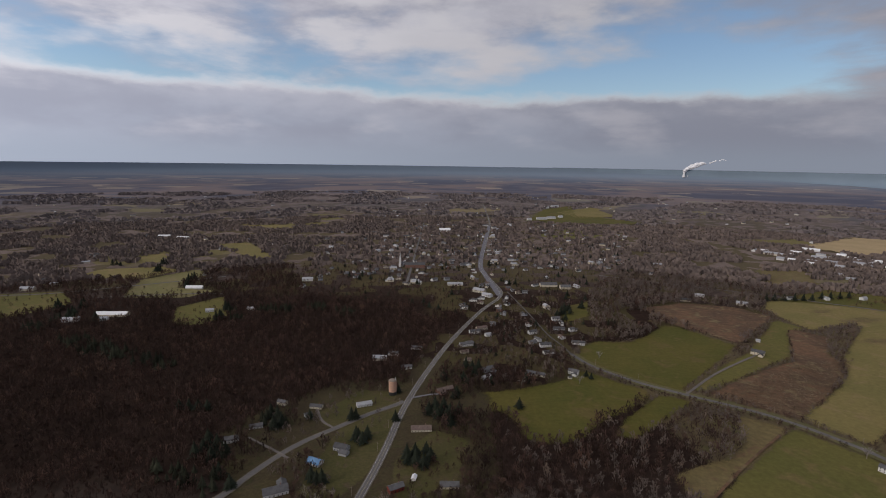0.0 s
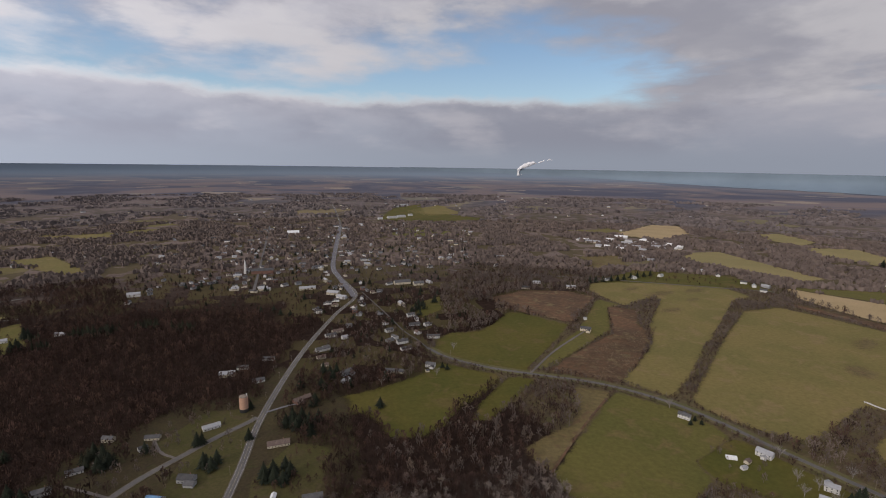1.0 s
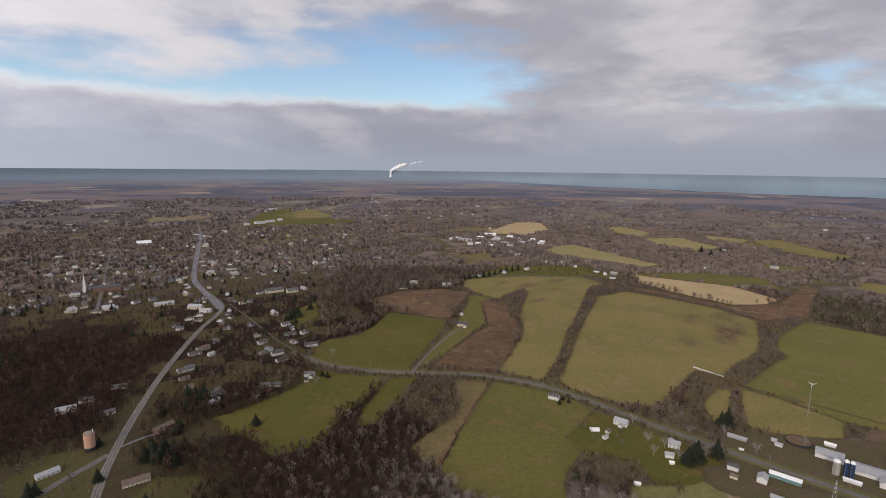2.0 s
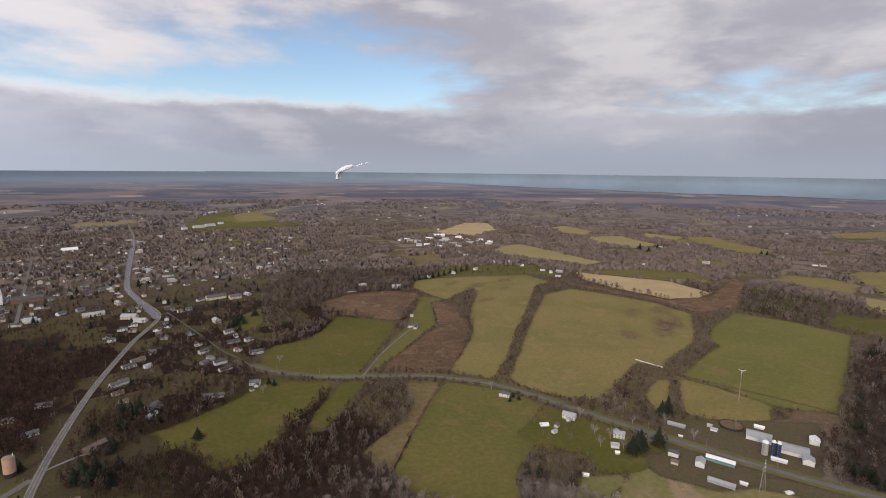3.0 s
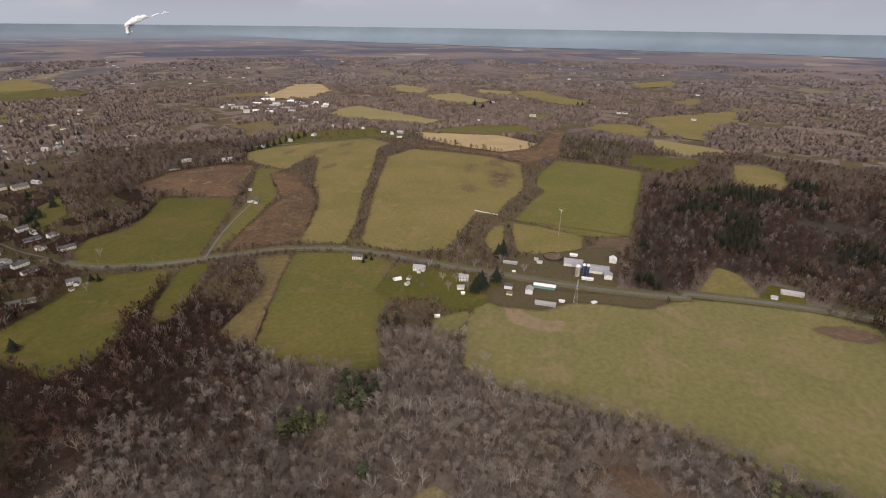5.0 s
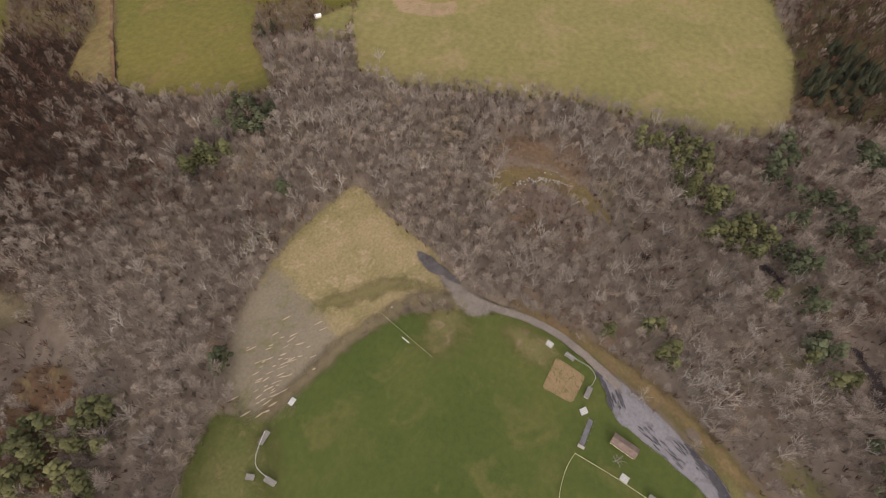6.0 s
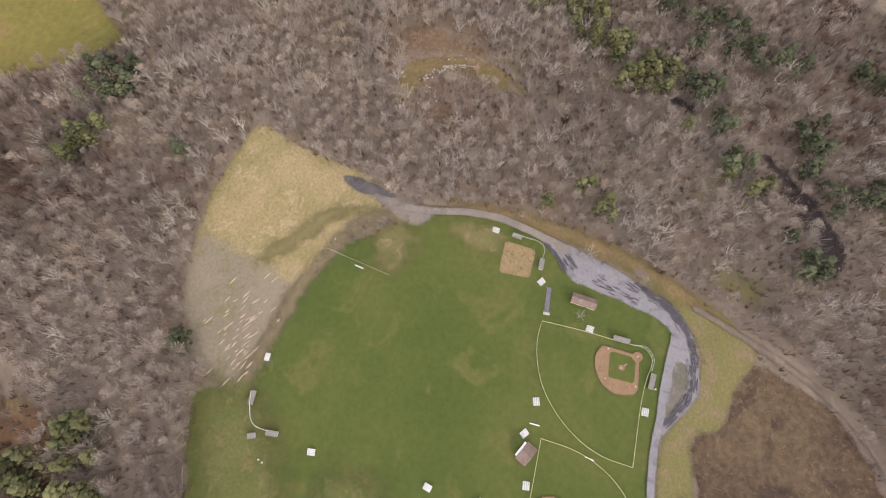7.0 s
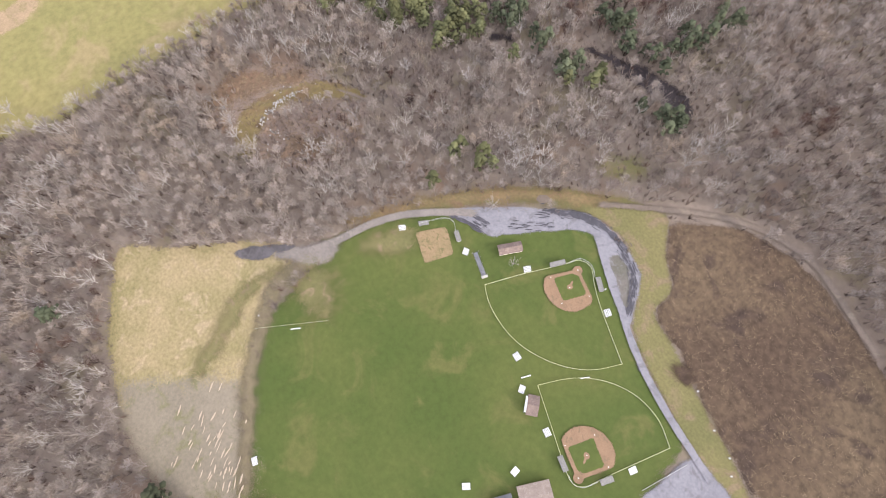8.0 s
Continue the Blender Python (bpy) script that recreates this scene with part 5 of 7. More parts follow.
DARK_PINES = ((534, -221, 22), (506, -242, 22), (493, -204, 20), (470, -190, 16), (467, -212, 16), (389, -227, 14), (378, -162, 13), (349, -155, 12), (327, -178, 13), (301, -170, 11), (327, -194, 12), (309, -205, 13), (291, -215, 12), (289, -239, 12), (264, -167, 12), (234, -174, 11), (200, -183, 10), (222, -242, 14), (193, -237, 11), (174, -239, 10), (171, -256, 10), (148, -206, 8), (125, -218, 8), (177, -276, 12), (178, -308, 12), (271, -288, 11), (243, -339, 14), (272, -322, 14), (242, 302, 9))
DARK_PINES += ((254, 290, 12), (258, 270, 12), (246, 272, 11), (262, 286, 12), (189, 209, 5), (57, 178, 7), (46, 173, 6), (1150, 60, 60), (-577, 795, 26), (-527, 777, 24), (-466, 751, 22), (-430, 734, 18), (-636, 825, 24), (-339, 1027, 26), (-273, 1052, 26), (-204, 1014, 22), (-374, 1025, 20), (-255, 458, 16), (-280, 462, 16), (-226, 445, 14), (-209, 574, 14), (-191, 561, 10), (-761, 895, 24), (-748, 948, 20), (-456, 1021, 20), (-410, 965, 16), (337, 964, 10), (539, 1531, 30), (545, 1450, 22))
PINES = ((347, -51, 12), (348, -74, 13), (339, -93, 13), (321, -81, 10), (309, -86, 9), (301, -107, 12), (271, -111, 12), (264, -132, 12), (274, -127, 12), (283, -136, 10), (269, -142, 10), (227, -149, 8), (178, -76, 6), (160, -89, 6), (180, -194, 8), (188, -173, 6), (195, 289, 12), (206, 280, 11), (166, -51, 5),
         (-17, 253, 11), (-21, 246, 10), (-38, 243, 10), (-30, 256, 8), (2, 227, 10), (-9, 222, 10), (-12, 212, 9), (-33, 213, 11), (-37, 201, 9), (-52, 195, 11), (600, 290, 14), (395, 372, 10), (372, 330, 8))
PLANTATION = [(1503, 605), (1640, 585), (1560, 412), (1366, 345), (1262, 333), (1228, 399), (1224, 481)]
THIN = ((20, 300, 26), (30, 348, 28), (10, 270, 20), (60, 400, 22), (285, 20, 34), (255, 30, 24), (255, 5, 22), (300, 50, 22), (308, 20, 20), (240, -150, 10), (208, -205, 12), (190, -218, 11), (168, -230, 11), (150, -234, 10), (135, -233, 9), (110, -175, 16))
GARDENS = (([(-60, 690), (20, 700), (120, 690), (215, 745), (230, 800), (250, 900), (250, 1010), (120, 1010), (20, 880), (-60, 800)], 0.30), ([(-60, 730), (60, 690), (215, 790), (240, 980), (130, 1000), (30, 900)], 0.26), ([(0, 900), (250, 900), (330, 1200), (180, 1250), (60, 1100)], 0.20), ([(-150, 420), (-175, 560), (-112, 663), (-40, 650), (-60, 546), (-75, 440)], 0.22))
GARDENS += (([(-48, 419), (-48, 498), (-6, 690), (46, 700), (52, 560), (40, 430)], 0.35), ([(-165, 440), (-200, 520), (-225, 560), (-170, 620), (-110, 670), (-130, 560)], 0.35), ([(800, 1178), (1014, 1286), (1240, 1141), (1201, 985), (1124, 1050)], 0.10), ([(415, 404), (514, 428), (531, 313), (440, 276)], 0.09), ([(-1040, 1120), (-800, 1200), (-560, 1200), (-440, 996), (-520, 930), (-860, 950)], 0.10))
COPSES = ((330, 540, 30), (345, 565, 30), (315, 520, 26), (300, 500, 24), (560, 380, 30), (600, 375, 26), (640, 410, 22), (540, 395, 16))
HOUSES = []      # (x, y, radius): kept clear of trees


def plant_woods():
    rng = np.random.default_rng(4)
    nearby = [bare_tree(s) for s in range(7)]
    domes = [dome_tree(s) for s in range(9)]
    middle = [crown_tree(s) for s in range(6)]
    tops = [copse(s) for s in range(6)]
    # near woods
    x, y = jittered(-140, 480, -480, 480, 7.0, 11)
    d, b = np.hypot(x, y), bearing(x, y)
    seen = (d < 470) & ((b > -30) | (d < 320)) & (y + 0.9 * x > -420)
    x, y = x[seen], y[seen]
    keep = wild(x, y) & ~blobs(x, y, HOUSES)
    thin = blobs(x, y, THIN)
    keep &= ~thin | (rng.uniform(size=len(x)) < 0.11)
    x, y = x[keep], y[keep]
    evergreen = (blobs(x, y, PINES) & (rng.uniform(size=len(x)) < 0.8)) | (blobs(x, y, DARK_PINES) & (rng.uniform(size=len(x)) < 0.6))
    px, py = x[evergreen], y[evergreen]
    x, y = x[~evergreen], y[~evergreen]
    patchy, age = lumpy(x, y, 60.0, 2.0), lumpy(x, y, 35.0, 8.0)
    size = (14.5 + 5.5 * age + rng.normal(0, 2.2, len(x))).clip(7, 22)
    west = np.clip((150 - x) / 300, -0.3, 0.8) * np.clip((y - 150) / 300, 0, 1)
    draw = rng.uniform(size=len(x))
    pale = (draw < np.clip(0.05 + 0.55 * patchy - 0.3 * west, 0.01, 0.40)) & (np.hypot(x - 250, y) < 330)
    tract = lumpy(x, y, 110.0, 14.0)
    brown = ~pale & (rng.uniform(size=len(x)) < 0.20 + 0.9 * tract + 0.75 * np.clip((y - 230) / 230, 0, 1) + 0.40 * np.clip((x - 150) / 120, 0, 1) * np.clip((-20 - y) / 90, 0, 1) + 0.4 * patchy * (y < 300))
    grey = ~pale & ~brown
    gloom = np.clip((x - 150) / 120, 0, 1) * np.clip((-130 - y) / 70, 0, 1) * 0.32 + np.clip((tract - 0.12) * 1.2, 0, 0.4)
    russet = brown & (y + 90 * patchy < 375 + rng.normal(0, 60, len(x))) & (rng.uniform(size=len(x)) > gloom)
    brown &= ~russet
    for name, some, mat, label in (("grey_woodland", grey, "grey_wood", "leafless grey-brown deciduous wood beside the playing fields"),
                                   ("brown_woodland", russet, "hedge_wood", "leafless brown deciduous wood round the playing fields"),
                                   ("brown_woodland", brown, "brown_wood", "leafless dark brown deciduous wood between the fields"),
                                   ("pale_woodland", pale, "pale_wood", "pale-barked leafless trees standing in the wood")):
        grown(name, nearby if mat == "pale_wood" else nearby[:4] + domes[:6], x[some], y[some], size[some], mat, label, "woodland", 21, 1.12)
    shady = blobs(px, py, DARK_PINES)
    for some, mat, label in ((~shady, "needles", "olive green pines standing in clumps in the leafless wood"), (shady, "green_pine", "dark blue-green pines standing in clumps in the leafless wood")):
        grown("pine_stand", [white_pine(s) for s in range(5)], px[some], py[some], rng.uniform(15, 22, some.sum()), mat, label, "pine trees", 5, 1.15)
    x, y = jittered(-140, 480, -480, 480, 5.2, 15)
    d, b = np.hypot(x, y), bearing(x, y)
    seen = (d < 470) & ((b > -30) | (d < 320)) & (y + 0.9 * x > -420)
    x, y = x[seen], y[seen]
    keep = wild(x, y) & ~blobs(x, y, HOUSES) & (lumpy(x, y, 25.0, 3.0) > -0.35)
    x, y = x[keep], y[keep]
    west = np.clip((150 - x) / 300, -0.3, 0.8) * np.clip((y - 150) / 300, 0, 1)
    dim = rng.uniform(size=len(x)) < 0.15 + 0.7 * np.clip((y - 300) / 200, 0, 1)
    shrubs = [shrub(s) for s in range(6)]
    for some, mat in ((dim, "brown_wood"), (~dim, "hedge_wood")):
        grown("wood_thicket", shrubs, x[some], y[some], rng.uniform(2.6, 5.2, some.sum()), mat, "leafless thicket of saplings under the trees", "undergrowth", 26, 0.85)
    # middle distance
    x, y = jittered(-1150, 1650, -620, 1560, 9.2, 12)
    d, b = np.hypot(x, y), bearing(x, y)
    belt = inside(FARM_BELT, x, y)
    seen = (d >= 470) & (d < 1560) & (b > -47) & (b < 125) & ~belt
    x, y = x[seen], y[seen]
    keep = wild(x, y) & ~blobs(x, y, HOUSES)
    lane = inside(VILLAGE, x, y)
    keep &= np.where(lane, rng.uniform(size=len(x)) < 0.34, (lumpy(x, y, 90.0, 4.0) > -0.42) | (np.hypot(x, y) < 1000))
    x, y, lane = x[keep], y[keep], lane[keep]
    # the darkened brown twigs fill the stretch that lies in cloud shade
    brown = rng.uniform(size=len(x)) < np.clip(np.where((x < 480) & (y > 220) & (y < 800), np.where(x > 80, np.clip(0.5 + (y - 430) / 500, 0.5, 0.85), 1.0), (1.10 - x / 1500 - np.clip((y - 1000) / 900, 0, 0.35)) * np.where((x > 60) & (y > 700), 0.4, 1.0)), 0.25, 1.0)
    size = (13.0 + 5.0 * lumpy(x, y, 55.0, 12.0) + rng.normal(0, 2.6, len(x))).clip(6, 21) * np.where(lane, 0.68, 1.0)
    planted = inside(PLANTATION, x, y)
    green = (inside(DARK_WOOD, x, y) & (lumpy(x, y, 80.0, 21.0) + rng.uniform(-0.2, 0.2, len(x)) > 0.22)) | (lane & (rng.uniform(size=len(x)) < 0.14)) | blobs(x, y, PINES) | blobs(x, y, DARK_PINES)
    green &= ~planted
    conifers = [pine(s, 6, 7, 0.27) for s in range(4)]
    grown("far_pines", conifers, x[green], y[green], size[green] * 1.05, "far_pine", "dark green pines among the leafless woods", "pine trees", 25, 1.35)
    some = planted & (rng.uniform(size=len(x)) < 0.55)
    grown("plantation", conifers, x[some], y[some], size[some], "needles", "pale olive larches and pines of a plantation", "pine trees", 27, 0.9)
    rest = ~green & ~some
    x, y, size, brown = x[rest], y[rest], size[rest], brown[rest] | (inside(DARK_WOOD, x[rest], y[rest]) & (rng.uniform(size=rest.sum()) < 0.5))
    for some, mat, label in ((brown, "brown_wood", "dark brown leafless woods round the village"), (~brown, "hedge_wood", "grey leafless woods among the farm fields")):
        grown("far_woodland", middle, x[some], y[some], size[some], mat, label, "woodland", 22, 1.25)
    # garden trees round the houses
    for k, (poly, share) in enumerate(GARDENS):
        xs, ys = [p[0] for p in poly], [p[1] for p in poly]
        x, y = jittered(min(xs), max(xs), min(ys), max(ys), 9.0, 60 + k)
        keep = inside(poly, x, y) & (rng.uniform(size=len(x)) < share) & ~blobs(x, y, HOUSES)
        x, y = x[keep], y[keep]
        keep = wild(x, y, False)
        grown("garden_trees", middle, x[keep], y[keep], rng.normal(8.5, 2.0, keep.sum()).clip(4, 13), "hedge_wood" if k % 2 else "brown_wood", "leafless garden trees round the houses", "garden trees", 29, 1.2)
    # hedges and copses between the fields, low and close
    x, y = jittered(-20, 1300, 180, 1240, 5.4, 18)
    belt = inside(FARM_BELT, x, y) & (np.hypot(x, y) >= 470)
    x, y = x[belt], y[belt]
    keep = wild(x, y) & ~blobs(x, y, HOUSES)
    x, y = x[keep], y[keep]
    tall = lumpy(x, y, 70.0, 31.0)
    size = (6.6 + 5.5 * tall + rng.normal(0, 1.2, len(x))).clip(3.2, 12.0)
    grove = blobs(x, y, COPSES)
    size = np.where(grove, rng.normal(13.5, 2.0, len(x)).clip(9, 18), size)
    keep = np.where(grove, rng.uniform(size=len(x)) < 0.42, True)
    x, y, size, tall = x[keep], y[keep], size[keep], tall[keep]
    brown = rng.uniform(size=len(x)) < np.where(blobs(x, y, COPSES), 0.6, np.clip(0.75 - tall - np.clip((x - 450) / 800, 0, 0.5), 0.1, 0.95))
    bushes = [crown_tree(s + 20, 24) for s in range(6)]
    for some, mat in ((brown, "brown_wood"), (~brown, "hedge_wood")):
        grown("hedgerows", bushes, x[some], y[some], size[some], mat, "leafless hedgerows and thickets between the fields", "hedge", 28, 1.35)
    # far woods
    x, y = jittered(-2100, 2900, -500, 2900, 25.0, 13)
    d, b = np.hypot(x, y), bearing(x, y)
    seen = (d >= 1560) & (d < 2900) & (b > -47) & (b < 100)
    x, y = x[seen], y[seen]
    lane = inside(VILLAGE, x, y)
    keep = wild(x, y) & np.where(lane, rng.uniform(size=len(x)) < 0.5, lumpy(x, y, 170.0, 6.0) > -0.2)
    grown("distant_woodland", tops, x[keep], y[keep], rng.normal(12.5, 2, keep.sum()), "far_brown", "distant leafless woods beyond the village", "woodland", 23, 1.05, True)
    x, y = jittered(-4200, 5200, -700, 5200, 62.0, 14)
    d, b = np.hypot(x, y), bearing(x, y)
    keep = (d >= 2850) & (d < 5200) & (b > -47) & (b < 100)
    x, y = x[keep], y[keep]
    keep = wild(x, y) & (lumpy(x, y, 420.0, 9.0) > -0.05)
    grown("distant_woodland", tops, x[keep], y[keep], rng.normal(13, 3, keep.sum()), "far_wood", "woods far off towards the horizon, in hazy brown tones", "woodland", 24, 2.0, True)


# ---- buildings ----
def roof_geo(length, width, height, rise, over=0.5, thick=0.28):
    fall = over * rise / (width / 2)
    section = [(-width / 2 - over, height - fall), (0, height + rise), (width / 2 + over, height - fall),
               (width / 2 + over, height - fall + thick), (0, height + rise + thick), (-width / 2 - over, height - fall + thick)]
    geo = Geo()
    verts = [(x, a, b) for x in (-length / 2 - over, length / 2 + over) for a, b in section]
    faces = [(k, (k + 1) % 6, 6 + (k + 1) % 6, 6 + k) for k in range(6)]
    return geo.add(verts, faces + [(0, 5, 4, 1), (1, 4, 3, 2), (6, 7, 10, 11), (7, 8, 9, 10)])


def wall_geo(length, width, height, rise):
    geo = Geo()
    verts = [(x, a, b) for x in (-length / 2, length / 2) for a, b in ((-width / 2, 0), (width / 2, 0), (width / 2, height), (0, height + rise), (-width / 2, height))]
    return geo.add(verts, [(4, 3, 2, 1, 0), (5, 6, 7, 8, 9), (0, 1, 6, 5), (1, 2, 7, 6), (2, 3, 8, 7), (3, 4, 9, 8), (4, 0, 5, 9)])


SHARED = {}


def shared(key, make):
    if key not in SHARED:
        SHARED[key] = make()
    return SHARED[key]


def window_mesh():
    return shared("window", lambda: Geo().box(0, 0, 0, 1.0, 0.10, 1.4).mesh("window", "glass"))


def door_mesh():
    return shared("door", lambda: Geo().box(0, 0, 0, 1.0, 0.12, 2.05).mesh("door", "dark"))


def at(ob, x, y, z, turn=0.0):
    ob.matrix_basis = pose(x, y, z, 0, 0, turn)
    return ob


def openings(ob, length, width, height, gap=3.4):
    """A door and rows of windows on the long sides."""
    for side in (-1, 1):
        count = max(2, int(length / gap))
        for floor in range(2 if height > 4.6 else 1):
            for k in range(count):
                x = -length / 2 + length * (k + 0.5) / count
                if side < 0 and floor == 0 and k == count // 2:
                    at(part("door", door_mesh(), "dark", ob, "dark panelled door"), x, side * (width / 2 + 0.03), 0)
                else:
                    at(part("window", window_mesh(), "glass", ob), x, side * (width / 2 + 0.03), 0.9 + 2.7 * floor)


def house(x, y, turn, length, width, height, wall, roof, label, rise=None, wing=None, chimney=True, name="house", category="house", group="", detail=True, gap=3.4, size=0.9):
    if length < 40:
        length, width = length * size, width * size
        rise = rise and rise * size
        wing = wing and tuple(size * a for a in wing[:4]) + wing[4:]
    rise = rise if rise is not None else width * 0.32
    ob = thing(name, x, y, turn, label, category, group)
    HOUSES.append((x, y, max(length, width) * 0.62))
    part("wall", wall_geo(length, width, height, rise), wall, ob)
    part("roof", roof_geo(length, width, height, rise), roof, ob)
    if wing:
        wl, ww, wx, wy, wh = wing
        side = part("wing", wall_geo(wl, ww, wh, ww * 0.3), wall, ob, "low side wing")
        at(side, wx, wy, 0.0, 90 if abs(wy) > abs(wx) else 0)
        part("wing_roof", roof_geo(wl, ww, wh, ww * 0.3), roof, side)
    if chimney:
        part("chimney", Geo().box(length * 0.22, width * 0.12, height, 0.8, 0.8, rise + 1.2), "brick", ob, "red brick chimney")
    if detail:
        openings(ob, length, width, height, gap)
    return ob


house(204, 729, -30, 17, 9, 5.4, "white", "shingle", "white farmhouse with wings and a dark roof", wing=(9, 7, 4, -7, 3.4))
house(194, 711, 10, 6, 5, 3, "cream", "shingle", "small pale shed behind a farmhouse", chimney=False, detail=False)
house(476, 485, -60, 16, 8, 5.6, "white", "shingle", "white farmhouse with a dark roof beside the road", wing=(8, 6, -4, 7, 3.2))
house(500, 390, -68, 18, 11, 5.4, "white", "tin", "white house with a broad pale roof", wing=(7, 6, 2, -8, 3))
house(470, 385, 20, 8, 6, 3, "cream", "brown_shingle", "small weathered shed under trees", chimney=False, detail=False)
house(456, 377, 0, 7, 5, 3, "white", "tin", "small white shed under trees", chimney=False, detail=False)
house(544, 820, -40, 22, 11, 5.6, "cream", "shingle", "large pale house at the end of a drive", wing=(10, 8, 6, -9, 3.6))
house(583, 883, -20, 7, 6, 4, "white", "tin", "white shed behind a large house", chimney=False, detail=False)
house(697, 1129, -30, 26, 14, 5, "cream", "tin", "pale barn with a metal roof at the field edge", chimney=False, detail=False)
house(511, 324, -55, 14, 9, 5.8, "white", "tin", "white house with a pale roof under trees", wing=(9, 7, -3, 8, 3.4))
house(488, 314, -50, 10, 7, 4, "white", "tin", "white garage with a pale roof", chimney=False, detail=False)
house(478, 304, -50, 5, 4, 2.6, "white", "white_tin", "small white shed behind a house", chimney=False, detail=False)
house(414, 299, -50, 7, 4, 2.6, "white", "white_tin", "small white trailer parked at the wood edge", chimney=False, detail=False)
house(145, 723, -25, 32, 9, 3.2, "cream", "shingle", "long low house with a grey roof", wing=(10, 8, -10, -7, 3))
house(72, 735, 35, 20, 11, 4.6, "grey_side", "shingle", "grey house with a dark roof among spruces", wing=(9, 8, 6, -8, 3.2))
house(68, 708, 35, 15, 9, 3.4, "grey_side", "tin", "grey garage beside a house")
house(5, 664, 30, 28, 10, 3.2, "brick", "brown_shingle", "brown brick ranch house with a drive", wing=(10, 9, -8, -8, 3))
house(183, 844, 10, 22, 10, 5, "white", "shingle", "white house at the village edge", wing=(9, 8, 6, 8, 3))
house(172, 911, 20, 18, 9, 5, "white", "shingle", "white house at the village edge")
house(175, 871, -60, 14, 8, 5, "white", "shingle", "white house at the village edge")
house(163, 860, 30, 16, 9, 3.4, "grey_side", "shingle", "grey house at the village edge")
house(183, 812, 15, 22, 9, 3.4, "white", "shingle", "white low house at the village edge")
house(245, 856, -10, 24, 9, 4.8, "white", "shingle", "white house at the edge of a green field", wing=(10, 8, -8, 7, 3))
house(228, 936, 0, 24, 9, 3.4, "grey_side", "shingle", "grey house in the village")
house(234, 994, 10, 18, 10, 5.4, "white", "shingle", "white house in the village")
house(62, 909, 20, 22, 9, 4.8, "white", "shingle", "white house on the main road")
house(86, 893, 20, 12, 9, 4.2, "white", "tin", "white garage beside the main road")
house(77, 931, 20, 24, 9, 4.2, "cream", "brown_shingle", "pale house on the main road")
house(44, 843, 20, 28, 10, 4.2, "white", "shingle", "white house with a long wing on the main road", wing=(12, 8, 9, 8, 3.4))
house(39, 808, 15, 16, 8, 3.2, "cream", "brown_shingle", "small pale house on the main road")
house(43, 774, 15, 12, 7, 3.2, "cream", "brown_shingle", "small brown house on the main road")
house(635, 1201, -30, 24, 12, 4, "white", "tin", "white house above the brown field", chimney=False, detail=False)
house(579, 1157, -20, 26, 12, 4, "cream", "shingle", "pale house above the brown field")
house(-101, 617, 22, 22, 9, 3.6, "white", "tin", "long white house on the lawn by the road fork")
house(-110, 514, -20, 18, 11, 4.6, "grey_side", "shingle", "grey house between two roads", wing=(11, 9, 8, -8, 3.4))
house(-133, 487, -25, 17, 11, 3.4, "white", "sky_blue", "barn with a bright blue metal roof")
house(-159, 438, 25, 26, 13, 4.2, "white", "shingle", "large grey-roofed house by the side road", wing=(13, 10, 8, 9, 3.6))
house(-239, 527, 20, 18, 9, 4.8, "white", "shingle", "white house among dark spruces")
house(-222, 558, 20, 17, 8, 3.4, "white", "shingle", "white low house among trees")
house(-209, 617, -20, 14, 8, 4.8, "cream", "shingle", "pale house among trees")
house(-167, 587, 30, 10, 7, 3.6, "white", "shingle", "small white house among trees", chimney=False, detail=False)
house(-162, 609, -10, 18, 8, 3.4, "cream", "shingle", "low pale house among trees")
house(-23, 558, 5, 27, 11, 3.4, "cream", "brown_shingle", "long flat brown house near the main road")
house(-43, 445, 30, 17, 9, 4.8, "red", "shingle", "dark red barn beside the main road")
house(-26, 463, 80, 8, 5, 2.8, "white", "white_tin", "small white trailer in a yard", chimney=False, detail=False)
house(10, 452, 0, 21, 10, 3.2, "cream", "shingle", "long low house with a dark roof")
house(-100, 773, 0, 24, 12, 4.6, "cream", "tin", "broad pale shed with a metal roof")
house(-80, 795, -10, 18, 9, 3.6, "white", "shingle", "white house at the wood edge")
house(-54, 740, 10, 18, 9, 3.6, "white", "shingle", "white house near the main road")
house(-43, 822, -10, 20, 9, 3.6, "white", "shingle", "white house near the main road")
house(-670, 980, 3, 62, 15, 4.6, "cream", "white_tin", "very long barn with a white roof")
house(-673, 951, 10, 26, 12, 4, "white", "tin", "white barn beside a long barn")
house(-728, 941, 8, 30, 14, 4.6, "white", "tin", "pale farmhouse among dark trees", wing=(14, 10, 8, 10, 3.6))
house(-489, 1017, 20, 18, 10, 4.6, "white", "tin", "white house in the fields")
house(-613, 1205, 3, 40, 12, 4, "white", "white_tin", "long low white shed behind trees", chimney=False, detail=False)
house(-410, 1037, 0, 16, 9, 3.6, "white", "tin", "small white house in the wood")
house(-994, 1165, 8, 34, 16, 5, "cream", "tin", "pale farm shed in the fields", chimney=False, detail=False)
house(-972, 1217, 8, 24, 12, 4, "cream", "tin", "pale farm shed in the fields", chimney=False, detail=False)
house(-360, 1304, 10, 30, 14, 6, "white", "tin", "large white house at the village edge", chimney=False, detail=False)
house(-1119, 1991, 10, 45, 20, 6, "white", "white_tin", "white farm building far across the fields", chimney=False, detail=False)
house(-1026, 1956, -10, 50, 20, 6, "white", "white_tin", "white farm building far across the fields", chimney=False, detail=False)
house(7, 2294, 5, 50, 26, 8, "white", "white_tin", "large white hall in the village", chimney=False, detail=False)
house(92, 1213, -35, 34, 16, 6, "cream", "tin", "pale store at the road bend")
